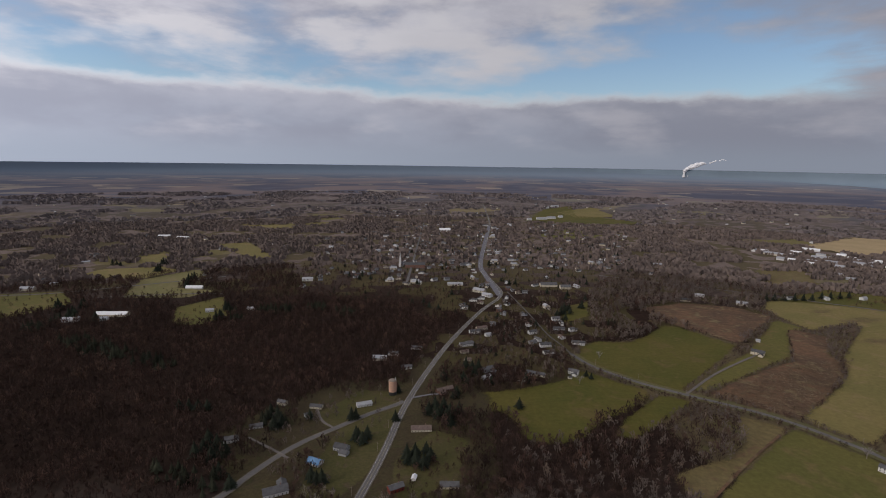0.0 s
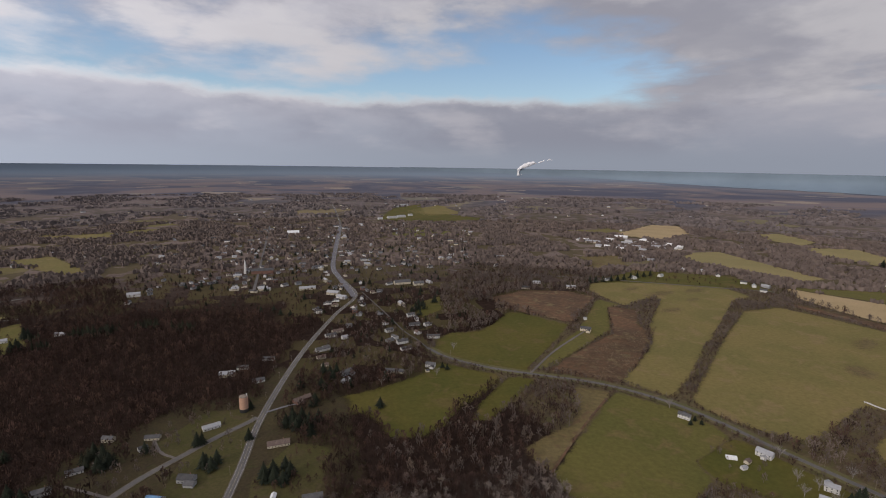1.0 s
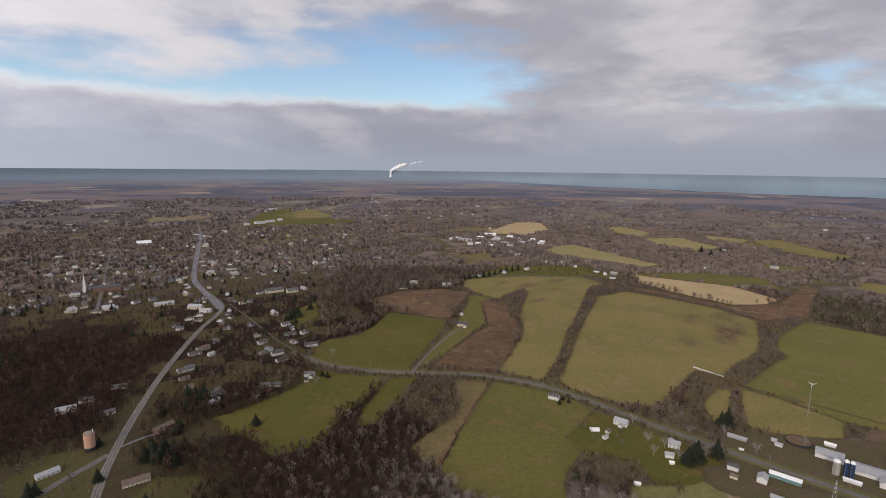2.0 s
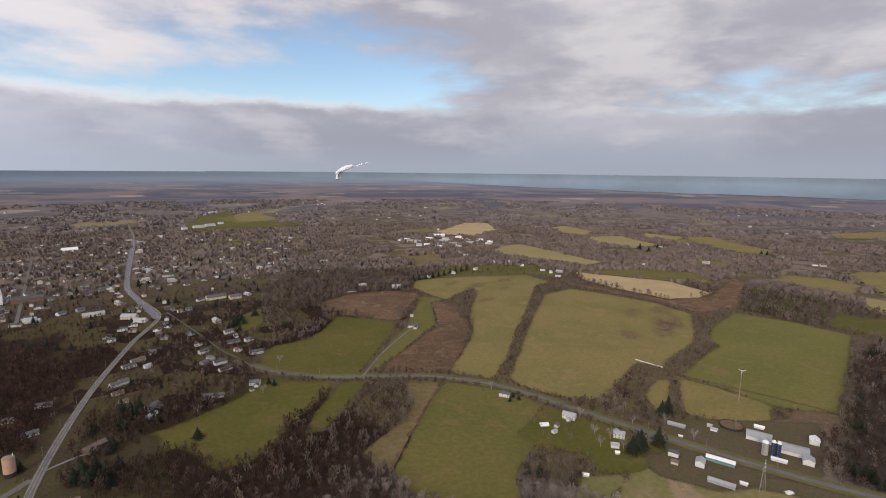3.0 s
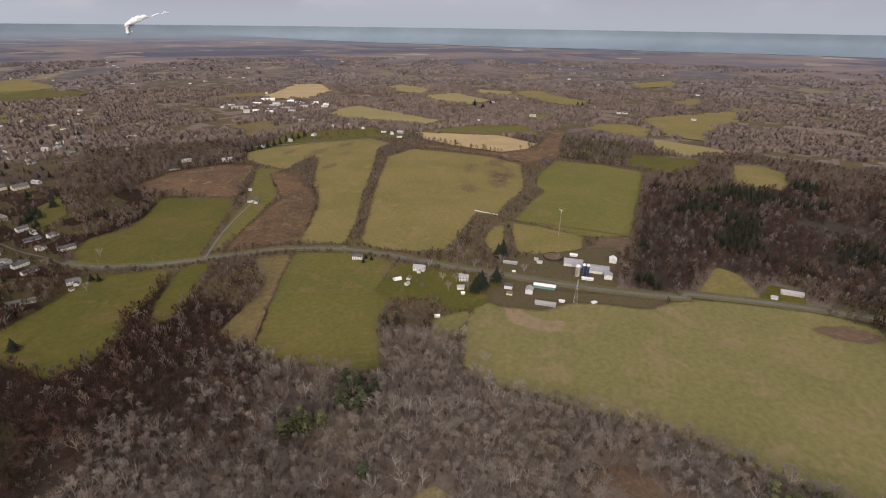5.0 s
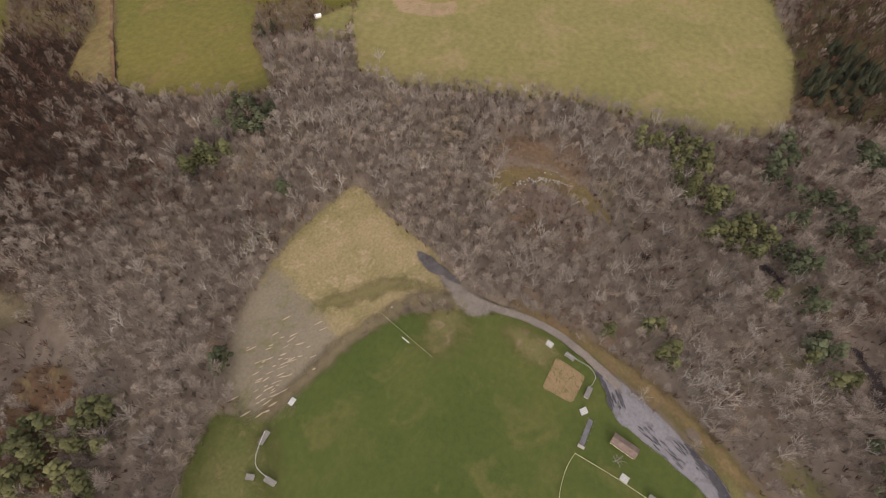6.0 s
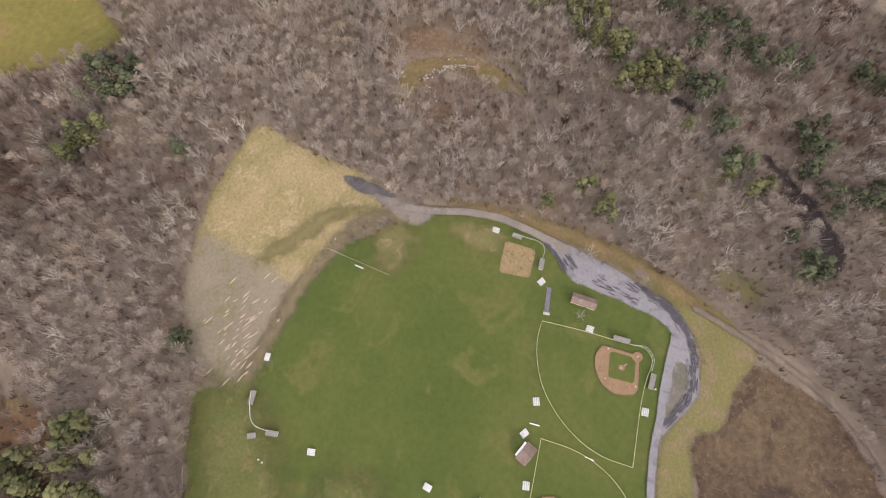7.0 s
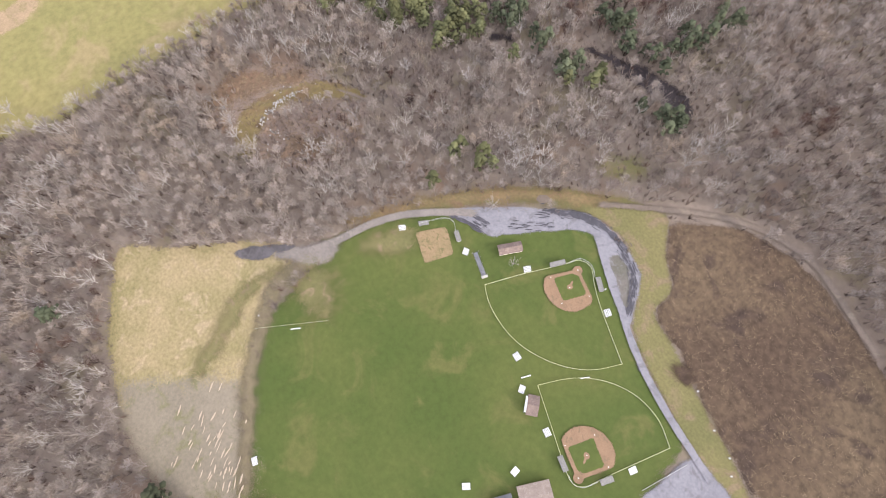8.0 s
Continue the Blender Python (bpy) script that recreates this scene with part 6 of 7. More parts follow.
house(108, 1172, -35, 26, 14, 5, "white", "tin", "white store at the road bend")
house(278, 1282, 4, 44, 16, 6, "cream", "shingle", "long low apartment block", chimney=False, detail=False)
house(317, 1260, 4, 30, 16, 6, "cream", "shingle", "long low apartment block")
house(-84, 1498, 3, 60, 18, 9, "brick", "shingle", "long red brick school block", chimney=False, detail=False)
house(33, 1279, 3, 40, 14, 4, "cream", "tin", "long pale shed in the village")
house(1203, 1802, -52, 68.2, 18, 6, "cream", "tin", "long white factory hall beyond the village", chimney=False, detail=False)
house(1309, 1833, -45, 37.2, 18, 6, "white", "white_tin", "long white factory hall beyond the village", chimney=False, detail=False)
house(1322, 1736, -38, 43.4, 18, 6, "white", "tin", "long white factory hall beyond the village", chimney=False, detail=False)
house(1440, 1784, -52, 31.0, 18, 6, "cream", "white_tin", "long white factory hall beyond the village", chimney=False, detail=False)
house(1380, 1632, -45, 37.2, 18, 6, "white", "tin", "long white factory hall beyond the village", chimney=False, detail=False)
house(1413, 1900, -38, 55.8, 18, 6, "white", "white_tin", "long white factory hall beyond the village", chimney=False, detail=False)
house(1272, 1575, -52, 27.9, 18, 6, "cream", "tin", "long white factory hall beyond the village", chimney=False, detail=False)
house(1472, 1671, -45, 31.0, 18, 6, "white", "white_tin", "long white factory hall beyond the village", chimney=False, detail=False)
house(1168, 1708, -38, 24.8, 18, 6, "white", "tin", "long white factory hall beyond the village", chimney=False, detail=False)
house(1207, 1623, -52, 31.0, 18, 6, "cream", "white_tin", "long white factory hall beyond the village", chimney=False, detail=False)
house(1301, 1649, -45, 37.2, 18, 6, "white", "tin", "long white factory hall beyond the village", chimney=False, detail=False)
house(1472, 1606, -38, 24.8, 18, 6, "white", "white_tin", "long white factory hall beyond the village", chimney=False, detail=False)
for k in range(22):
    spread = random.Random(400 + k)
    fx, fy = 1170 + spread.uniform(0, 330), 1560 + spread.uniform(0, 330)
    if all(math.hypot(fx - a, fy - b) > r + 14 for a, b, r in HOUSES):
        house(fx, fy, -50 + spread.choice((0, 90)), spread.uniform(16, 34), spread.uniform(10, 16), 5, "white", spread.choice(("white_tin", "white_tin", "tin")), "small white works building beyond the village", chimney=False, detail=False)
house(847, 1183, 0, 18, 11, 5.6, "white", "shingle", "white house along the far road", chimney=False, detail=False)
house(935, 1187, 100, 18, 11, 5.6, "white", "tin", "white house along the far road", chimney=False, detail=False)
house(1031, 1191, 20, 18, 11, 5.6, "white", "tin", "white house along the far road", chimney=False, detail=False)
house(1164, 1250, 64, 18, 11, 5.6, "white", "tin", "white house along the far road", chimney=False, detail=False)
house(1211, 1215, 94, 18, 11, 5.6, "white", "tin", "white house along the far road", chimney=False, detail=False)
house(1205, 1155, 54, 18, 11, 5.6, "white", "shingle", "white house along the far road", chimney=False, detail=False)
house(1202, 1062, 126, 18, 11, 5.6, "white", "shingle", "white house along the far road", chimney=False, detail=False)
house(1195, 1023, 44, 18, 11, 5.6, "white", "tin", "white house along the far road", chimney=False, detail=False)
house(1173, 975, 135, 18, 11, 5.6, "white", "shingle", "white house along the far road", chimney=False, detail=False)
house(1694, 996, 126, 18, 11, 5.6, "white", "shingle", "white house along the far road", chimney=False, detail=False)
house(1573, 931, 105, 18, 11, 5.6, "white", "shingle", "white house along the far road", chimney=False, detail=False)
house(1968, 1103, 100, 18, 11, 5.6, "white", "tin", "white house along the far road", chimney=False, detail=False)
house(2018, 1066, 95, 18, 11, 5.6, "white", "tin", "white house along the far road", chimney=False, detail=False)
house(2139, 1078, 55, 18, 11, 5.6, "white", "tin", "white house along the far road", chimney=False, detail=False)
house(1799, 830, 120, 18, 11, 5.6, "white", "shingle", "white house along the far road", chimney=False, detail=False)
house(2116, 698, 130, 18, 11, 5.6, "white", "tin", "white house along the far road", chimney=False, detail=False)
house(2052, 585, 120, 18, 11, 5.6, "white", "shingle", "white house along the far road", chimney=False, detail=False)
house(2073, 1891, 35, 18, 11, 5.6, "white", "tin", "white house along the far road", chimney=False, detail=False)
house(2044, 1783, 175, 18, 11, 5.6, "white", "tin", "white house along the far road", chimney=False, detail=False)
house(2641, 570, 30, 18, 11, 5.6, "white", "shingle", "white house along the far road", chimney=False, detail=False)
house(2057, 314, 85, 18, 11, 5.6, "white", "tin", "white house along the far road", chimney=False, detail=False)
house(2872, 441, 120, 18, 11, 5.6, "white", "shingle", "white house along the far road", chimney=False, detail=False)
for sx, sy, sl in ((556, 2832, 130), (619, 2879, 110), (480, 2790, 60), (807, 3648, 120), (730, 3560, 70), (690, 2950, 60)):
    wx, wy, wz = warp(np.array([sx]), np.array([sy]))
    far_hall = house(wx[0], wy[0], 10, sl * 0.45, 22, 8, "white", "tin", "pale school building on the far hill", chimney=False, detail=False)
    far_hall.location.z = wz[0]
house(727, -42, -78, 28, 9, 3.2, "cream", "tin", "long low pale house at the wood edge")
house(701, -24, -78, 8, 6, 2.8, "white", "tin", "small white shed at the wood edge", chimney=False, detail=False)
house(96.1, -73.4, -107, 15, 6.2, 2.8, "cream", "brown_shingle", "brown-roofed pavilion beside the ball fields", rise=1.6, chimney=False, name="pavilion", category="pavilion", size=1.0)
club = house(3.7, -36.3, 231, 6.0, 11.0, 2.8, "cream", "brown_shingle", "club house with a brown gabled roof beside the ball fields", rise=2.2, chimney=False, name="club_house", category="club house", size=1.0)
part("porch", Geo().box(-3.9, 0, 2.45, 1.5, 9.5, 0.12).box(-4.5, -4.5, 0, 0.14, 0.14, 2.45).box(-4.5, 0, 0, 0.14, 0.14, 2.45).box(-4.5, 4.5, 0, 0.14, 0.14, 2.45), "white_tin", club, "white porch roof on posts")
house(-38.9, -13.1, -105, 18, 13, 3.2, "cream", "pale_shingle", "large tan-roofed hall beside the fields", rise=0.7, chimney=False, name="hall", category="hall", size=1.0)
house(-34.2, 5.8, -103, 12, 8, 3.0, "grey_side", "shingle", "grey-roofed store beside the hall", rise=1.8, chimney=False, name="store", category="store", size=1.0)


def make_village():
    """House kinds, repeated along the streets and over the lots between them."""
    rng = random.Random(8)
    kinds = []
    for k, (length, width, height, wall, roof, label) in enumerate((
            (11, 7, 5.4, "white", "shingle", "white two-storey village house with a grey shingle roof"),
            (13, 7, 3.2, "white", "shingle", "white single-storey village house with a grey roof"),
            (10, 7, 5.4, "cream", "brown_shingle", "cream village house with a brown shingle roof"),
            (11, 7, 5.2, "grey_side", "shingle", "grey village house with a dark shingle roof"),
            (12, 8, 5.6, "white", "shingle", "white village house with a dark shingle roof"),
            (11, 8, 5.6, "brick", "shingle", "red brick village house with a grey roof"),
            (18, 11, 6.0, "cream", "tin", "long village store with a pale metal roof"),
            (11, 7, 4.8, "white", "brown_shingle", "small white village house with a brown roof"))):
        wing = (6.0, 5.0, 0.0, width / 2 + 2.5, 2.8) if k % 2 else (5.0, 5.5, length / 2 + 2.4, 0.0, 3.0)
        kinds.append(house(-400 - 60 * k, 1700 + 40 * k, 20 * k, length, width, height, wall, roof, label, wing=wing, group="village houses", chimney=k != 6, gap=6.5, size=1.0))
    spots = []

    def free(x, y, gap):
        return all((x - a) ** 2 + (y - b) ** 2 > gap * gap for a, b in spots) and all((x - a) ** 2 + (y - b) ** 2 > (r + 9) ** 2 for a, b, r in HOUSES)

    def put(x, y, turn, gap):
        if len(spots) > 185 or not free(x, y, gap) or not wild(np.array([x]), np.array([y]))[0]:
            return
        spots.append((x, y))
        ob = copy_thing(kinds[rng.choice((0, 1, 2, 2, 3, 3, 3, 4, 5, 6, 7))], pose(x, y, 0, 0, 0, turn + rng.choice((0, 0, 90))))
        HOUSES.append((x, y, 7.5))

    for line, gap, chance in STREETS:
        for p, q in zip(line, line[1:]):
            for side in (-1, 1):
                if rng.random() < chance:
                    ahead = (q - p).normalized()
                    out = rng.choice((rng.uniform(15, 24), rng.uniform(22, 55))) * side
                    slip = rng.uniform(-10, 10)
                    put(p.x - ahead.y * out + ahead.x * slip, p.y + ahead.x * out + ahead.y * slip, math.degrees(math.atan2(ahead.y, ahead.x)) + rng.uniform(-12, 12), gap)
    for _ in range(900):
        x, y = rng.uniform(-480, 760), rng.uniform(900, 2450)
        if len(spots) < 185 and inside(VILLAGE, np.array([x]), np.array([y]))[0] and wild(np.array([x]), np.array([y]))[0]:
            put(x, y, rng.choice((8, -20, 98, 70)) + rng.uniform(-8, 8), 24)


STREETS = [(spline(p, 26.0), 17, c) for p, c in (
    ([(40, 930), (85, 1046), (143, 1189), (134, 1331), (116, 1515), (175, 2011), (215, 2350)], 0.75),
    ([(160, 1218), (187, 1023), (199, 910), (212, 854)], 0.3),
    ([(-95, 1302), (-96, 1714), (-100, 2200)], 0.7),
    ([(-330, 1330), (-95, 1480), (116, 1515), (420, 1540), (600, 1640)], 0.75),
    ([(-250, 1620), (-90, 1700), (140, 1760), (420, 1800), (640, 1880)], 0.75),
    ([(140, 1189), (260, 1215), (400, 1240)], 0.7),
    ([(-190, 1950), (160, 2010), (560, 2060)], 0.7),
    ([(300, 1300), (330, 1540), (420, 1800), (450, 2060)], 0.6),
    ([(560, 1430), (600, 1640), (640, 1880)], 0.6))]
make_village()


def distant_houses():
    """The rest of the village and the farms far off, too small to be told apart."""
    rng = random.Random(77)
    looks = {"white": Geo(), "tin": Geo(), "cream": Geo(), "grey_side": Geo(), "shingle": Geo()}
    made = 0
    while made < 270:
        if made < 110:
            x, y = rng.uniform(-480, 900), rng.uniform(1150, 2650)
            near = inside(VILLAGE, np.array([x]), np.array([y]))[0]
        else:
            w, d = radians(rng.uniform(-42, 88)), rng.uniform(1500, 5200)
            x, y = d * math.sin(w), d * math.cos(w)
            near = True
        if not near or not wild(np.array([x]), np.array([y]))[0] or blobs(np.array([x]), np.array([y]), HOUSES)[0]:
            continue
        made += 1
        wx, wy, wz = (float(v[0]) for v in warp(np.array([x]), np.array([y])))
        s = math.hypot(wx, wy) / math.hypot(x, y) * rng.uniform(0.85, 1.3)
        turn, length, width, height = rng.uniform(0, math.pi), 15 * s * rng.uniform(0.8, 1.5), 9 * s, 4.5 * s
        wall, roof = rng.choice(("white", "cream", "grey_side")), rng.choice(("tin", "shingle", "shingle", "shingle"))
        c, q = math.cos(turn), math.sin(turn)
        for geo, part_ in ((looks[wall], wall_geo(length, width, height, 2.8 * s)), (looks[roof], roof_geo(length, width, height, 2.8 * s, 0.5 * s, 0.3 * s))):
            geo.add([(wx + a * c - b * q, wy + a * q + b * c, wz + h) for a, b, h in part_.v], part_.f)
    ob = tagged(new("distant_houses", looks["white"].mesh("distant_houses", "white")), "small pale houses scattered over the village and the far country", "houses", "", "stuff")
    for key in ("tin", "cream", "grey_side", "shingle"):
        part("roofs_and_walls", looks[key], key, ob)


distant_houses()


# ---- farm ----
FARM = -71.0


def shed(x, y, turn, length, width, height, wall, roof, label, rise=None, name="shed", doors=1):
    ob = house(x, y, turn, length, width, height, wall, roof, label, rise=rise, chimney=False, name=name, category=name.replace("_", " "), detail=False, size=0.76)
    for k in range(doors):
        at(part("door", shared("barn_door", lambda: Geo().box(0, 0, 0, 0.12, 3.4, 3.0).mesh("door", "dark")), "dark", ob, "dark sliding door"), length * 0.38 + 0.04, (k - (doors - 1) / 2) * 4.5, 0)
    return ob


shed(645, 222, FARM + 0, 34, 24, 5, "white", "tin", "grey-roofed dairy barn beside the silos", rise=4, name="barn", doors=2)
shed(645, 186, FARM + 0, 39, 27, 4.6, "white", "tin", "long grey-roofed cow barn", rise=3.4, name="barn", doors=2)
shed(672, 232, FARM + 0, 14, 6, 3.2, "white", "white_tin", "white vaulted milk house", rise=None, name="shed", doors=0)
shed(687, 178, FARM + 90, 15, 13, 5.5, "white", "white_tin", "white gabled machine shed", rise=3.5, name="shed", doors=1)
shed(632, 167, FARM + 90, 15, 14, 5.5, "white", "tin", "white gabled garage with a grey roof", rise=3.5, name="shed", doors=1)
shed(555, 226, FARM + 0, 37, 10, 4.4, "teal", "white_tin", "long teal shed with a bright white roof", rise=2.2, name="barn", doors=1)
shed(532, 237, FARM + 90, 15, 12, 5.5, "white", "tin", "white gabled barn beside the road", rise=3.5, name="barn", doors=1)
shed(515, 207, FARM + 0, 33, 9, 3.4, "grey_side", "tin", "long low grey shed behind the farm", rise=1.8, name="shed", doors=1)
shed(533, 193, FARM + 0, 9, 4, 2.8, "white", "white_tin", "small white trailer standing in the farmyard", rise=0.5, name="trailer", doors=0)
shed(610, 188, FARM + 0, 20, 5.5, 3.4, "white", "white_tin", "long white feed store", rise=0.8, name="shed", doors=1)
shed(620, 263, FARM + 0, 10, 6, 3, "white", "tin", "small white shed by the slurry tank", rise=None, name="shed", doors=1)
shed(626, 271, FARM + 0, 7, 5, 3, "cream", "tin", "small pale shed by the slurry tank", rise=None, name="shed", doors=0)
shed(594, 297, FARM + 0, 27, 8, 3, "grey_side", "tin", "low grey greenhouse shed", rise=1.6, name="shed", doors=1)
shed(572, 280, FARM + 0, 6, 2.4, 2.2, "white", "white_tin", "white box trailer by the road", rise=0.2, name="trailer", doors=0)
shed(526, 264, FARM + 0, 14, 9, 5.6, "white", "shingle", "white farmhouse with a dark roof", rise=None, name="farmhouse", doors=0)
shed(512, 255, FARM + 0, 10, 7, 3.4, "cream", "brown_shingle", "brown-roofed shed behind the farmhouse", rise=None, name="shed", doors=1)


def hoop_house(x, y, turn):
    ob = thing("hoop_house", x, y, turn, "white plastic-covered hoop house on the grass", "hoop house")
    ribs = [(-5.5 + 11 * i / 10, 3.6 * math.cos(math.pi * k / 10), 3.4 * math.sin(math.pi * k / 10)) for i in range(11) for k in range(11)]
    part("cover", Geo().add(ribs, [(i * 11 + k, i * 11 + k + 1, i * 11 + k + 12, i * 11 + k + 11) for i in range(10) for k in range(10)] + [tuple(range(10, -1, -1)), tuple(range(110, 121))]), "white_tin", ob)
    for i in range(6):
        part("rib", Geo().tube((-5.5 + 2.2 * i, -3.65, 0), (-5.5 + 2.2 * i, -3.4, 1.4), 0.06, 0.06, 5), "galvanised", ob)


hoop_house(460, 397, -30)


def covered_heap(x, y):
    ob = thing("covered_heap", x, y, -30, "heap of feed under a crumpled white sheet", "covered heap")
    geo, n = Geo(), 9
    verts = [(-5 + 10 * i / (n - 1) + noise.noise((i, j, 1)) * 0.8, -3.5 + 7 * j / (n - 1) + noise.noise((i, j, 4)) * 0.8,
              max(0.03, 2.3 * math.sin(math.pi * i / (n - 1)) * math.sin(math.pi * j / (n - 1)) * (0.8 + 0.6 * noise.noise((i * 0.7, j * 0.7, 2))))) for i in range(n) for j in range(n)]
    part("sheet", geo.add(verts, [(i * n + j, (i + 1) * n + j, (i + 1) * n + j + 1, i * n + j + 1) for i in range(n - 1) for j in range(n - 1)]), "white", ob)
    for k in range(7):
        at(part("tyre", shared("tyre", lambda: Geo().lathe([(0.25, 0), (0.42, 0), (0.45, 0.1), (0.42, 0.2), (0.25, 0.2), (0.25, 0.05)], sides=12).mesh("tyre", "dark")), "dark", ob), -4.6 + 1.5 * k, -3.2 + 0.3 * math.sin(k), 0.1)


covered_heap(557, 160)

stack = thing("pipe_line", 754, 454, 0, "long white wrapped row of hay bales in the field", "bale row")
for k in range(26):
    at(part("bale", shared("bale", lambda: Geo().lathe([(0.75, 0), (0.85, 0.2), (0.85, 1.5), (0.75, 1.7)], sides=10).mesh("bale", "white")), "white", stack), 0.20 * k + 0.5 * math.sin(k * 0.6), -1.78 * k, 0)


def silo(x, y, radius, height, body, cap, label):
    ob = thing("silo", x, y, 0, label, "silo", "farm silos")
    part("shell", Geo().lathe([(radius, 0), (radius, height)], sides=24), body, ob)
    part("dome", Geo().lathe([(radius * 1.03, height - 0.2), (radius, height + 0.8), (radius * 0.7, height + 2.0), (radius * 0.25, height + 2.7), (0.2, height + 2.8)], sides=24), cap, ob, "pale rounded cap")
    geo = Geo()
    for side in (-0.3, 0.3):
        geo.tube((-radius - 0.25, side, 0), (-radius - 0.25, side, height), 0.06, 0.06, 5)
    for k in range(int(height / 0.6)):
        geo.tube((-radius - 0.25, -0.3, 0.5 + 0.6 * k), (-radius - 0.25, 0.3, 0.5 + 0.6 * k), 0.04, 0.04, 4)
    part("ladder", geo, "galvanised", ob)
    for k in range(5):
        part("hoop", Geo().lathe([(radius + 0.03, height * (k + 0.5) / 5), (radius + 0.09, height * (k + 0.5) / 5 + 0.05), (radius + 0.03, height * (k + 0.5) / 5 + 0.25)], sides=24), body, ob)


silo(613.0, 203.8, 3.3, 15, "concrete", "white_tin", "tall grey concrete farm silo with a white dome")
silo(619.0, 197.5, 2.3, 16, "blue", "white_tin", "tall dark blue steel silo with a white cap")
silo(620.5, 192.6, 2.3, 16, "blue", "white_tin", "tall dark blue steel silo with a white cap")


def slurry_tank():
    ob = thing("slurry_tank", 648.6, 254.8, 0, "round open dark slurry tank full of brown manure", "slurry tank")
    part("shell", Geo().lathe([(13.5, 0), (13.5, 3.2), (13.2, 3.2), (13.2, 2.4)], sides=36), "dark", ob)
    part("contents", Geo().lathe([(13.2, 2.45), (6, 2.55), (0.1, 2.6)], sides=36), "manure", ob, "crusted brown manure")
    HOUSES.append((648.6, 254.8, 17))


slurry_tank()


def wind_turbine(x, y, height):
    ob = thing("wind_turbine", x, y, -60, "small white wind turbine on a slim steel pole in a field", "wind turbine")
    part("mast", Geo().tube((0, 0, 0), (0, 0, height), 0.42, 0.22, 8), "galvanised", ob)
    part("nacelle", Geo().box(0, 0.4, height - 0.2, 1.0, 2.6, 1.0), "white_tin", ob)
    hub = part("rotor", Geo().lathe([(0.5, -0.4), (0.5, 0.2), (0.1, 0.6)], sides=10), "white_tin", ob)
    hub.matrix_basis = pose(0, -1.2, height + 0.3, 90, 0, 0)
    for k in range(3):
        w = 2 * math.pi * k / 3 + 0.5
        tip = (5.4 * math.cos(w), 5.4 * math.sin(w))
        blade = Geo().add([(0.35 * math.sin(w), -0.35 * math.cos(w), 0.1), (-0.35 * math.sin(w), 0.35 * math.cos(w), 0.1), (tip[0], tip[1], 0.14), (tip[0] + 0.2 * math.sin(w), tip[1] - 0.2 * math.cos(w), 0.2),
                           (0.1 * math.sin(w), -0.1 * math.cos(w), 0.3)], [(0, 1, 2, 3), (1, 4, 3, 2), (4, 0, 3), (0, 4, 1)])
        part("blade", blade, "white_tin", hub)


wind_turbine(733.5, 281.5, 44)


def lattice_mast(x, y, height, turn, label):
    ob = thing("power_pylon", x, y, turn, label, "pylon")
    base, top = 2.4, 0.5
    for a, b in ((-1, -1), (1, -1), (1, 1), (-1, 1)):
        part("leg", Geo().tube((a * base, b * base, 0), (a * top, b * top, height), 0.16, 0.10, 4), "galvanised", ob)
    geo, levels = Geo(), 8
    for k in range(levels):
        z0, z1 = height * k / levels, height * (k + 1) / levels
        r0, r1 = base + (top - base) * k / levels, base + (top - base) * (k + 1) / levels
        for (a, b), (c, d) in (((-1, -1), (1, -1)), ((1, -1), (1, 1)), ((1, 1), (-1, 1)), ((-1, 1), (-1, -1))):
            geo.tube((a * r0, b * r0, z0), (c * r1, d * r1, z1), 0.06, 0.06, 3, False).tube((c * r0, d * r0, z0), (a * r1, b * r1, z1), 0.06, 0.06, 3, False)
    part("bracing", geo, "galvanised", ob)
    for z, reach in ((0.74, 4.2), (0.86, 3.6), (0.98, 2.8)):
        arm = part("cross_arm", Geo().tube((-reach, 0, height * z), (reach, 0, height * z), 0.14, 0.14, 4), "galvanised", ob)
        for side in (-1, 1):
            part("insulator", Geo().tube((side * reach * 0.95, 0, height * z - 1.6), (side * reach * 0.95, 0, height * z), 0.22, 0.22, 6), "white_tin", arm, "white porcelain insulator")


lattice_mast(537.3, 177.4, 34, 20, "grey lattice power pylon standing at the farm")


# ---- landmarks ----
def water_tower():
    ob = thing("water_tank", -66.8, 650.9, 0, "tall orange-painted standpipe water tank with a dark foot", "water tank")
    part("foot", Geo().lathe([(5.5, 0), (5.5, 5.0)], sides=32), "dark", ob, "dark painted foot")
    part("shell", Geo().lathe([(5.4, 4.9), (5.4, 21)], sides=32), "orange", ob)
    part("cap", Geo().lathe([(5.5, 20.8), (5.3, 21.3), (2.9, 22.3), (0.3, 22.8)], sides=32), "timber", ob, "weathered brown domed cap")
    part("aerial", Geo().tube((3.8, 0, 21), (3.8, 0, 25), 0.3, 0.3, 6), "white_tin", ob)
    HOUSES.append((-66.8, 650.9, 12))


water_tower()


def church():
    ob = house(-127.3, 1515, 80, 26, 13, 8, "white", "shingle", "white wooden church with a tall pointed steeple", name="church", category="church", chimney=False)
    part("tower", Geo().box(-15, 0, 0, 6, 6, 18), "white", ob)
    part("belfry", Geo().box(-15, 0, 18, 4.6, 4.6, 6), "white", ob)
    part("spire", Geo().lathe([(3.2, 24), (0.15, 44)], -15, 0, 8), "white", ob, "tall white pointed spire")


church()


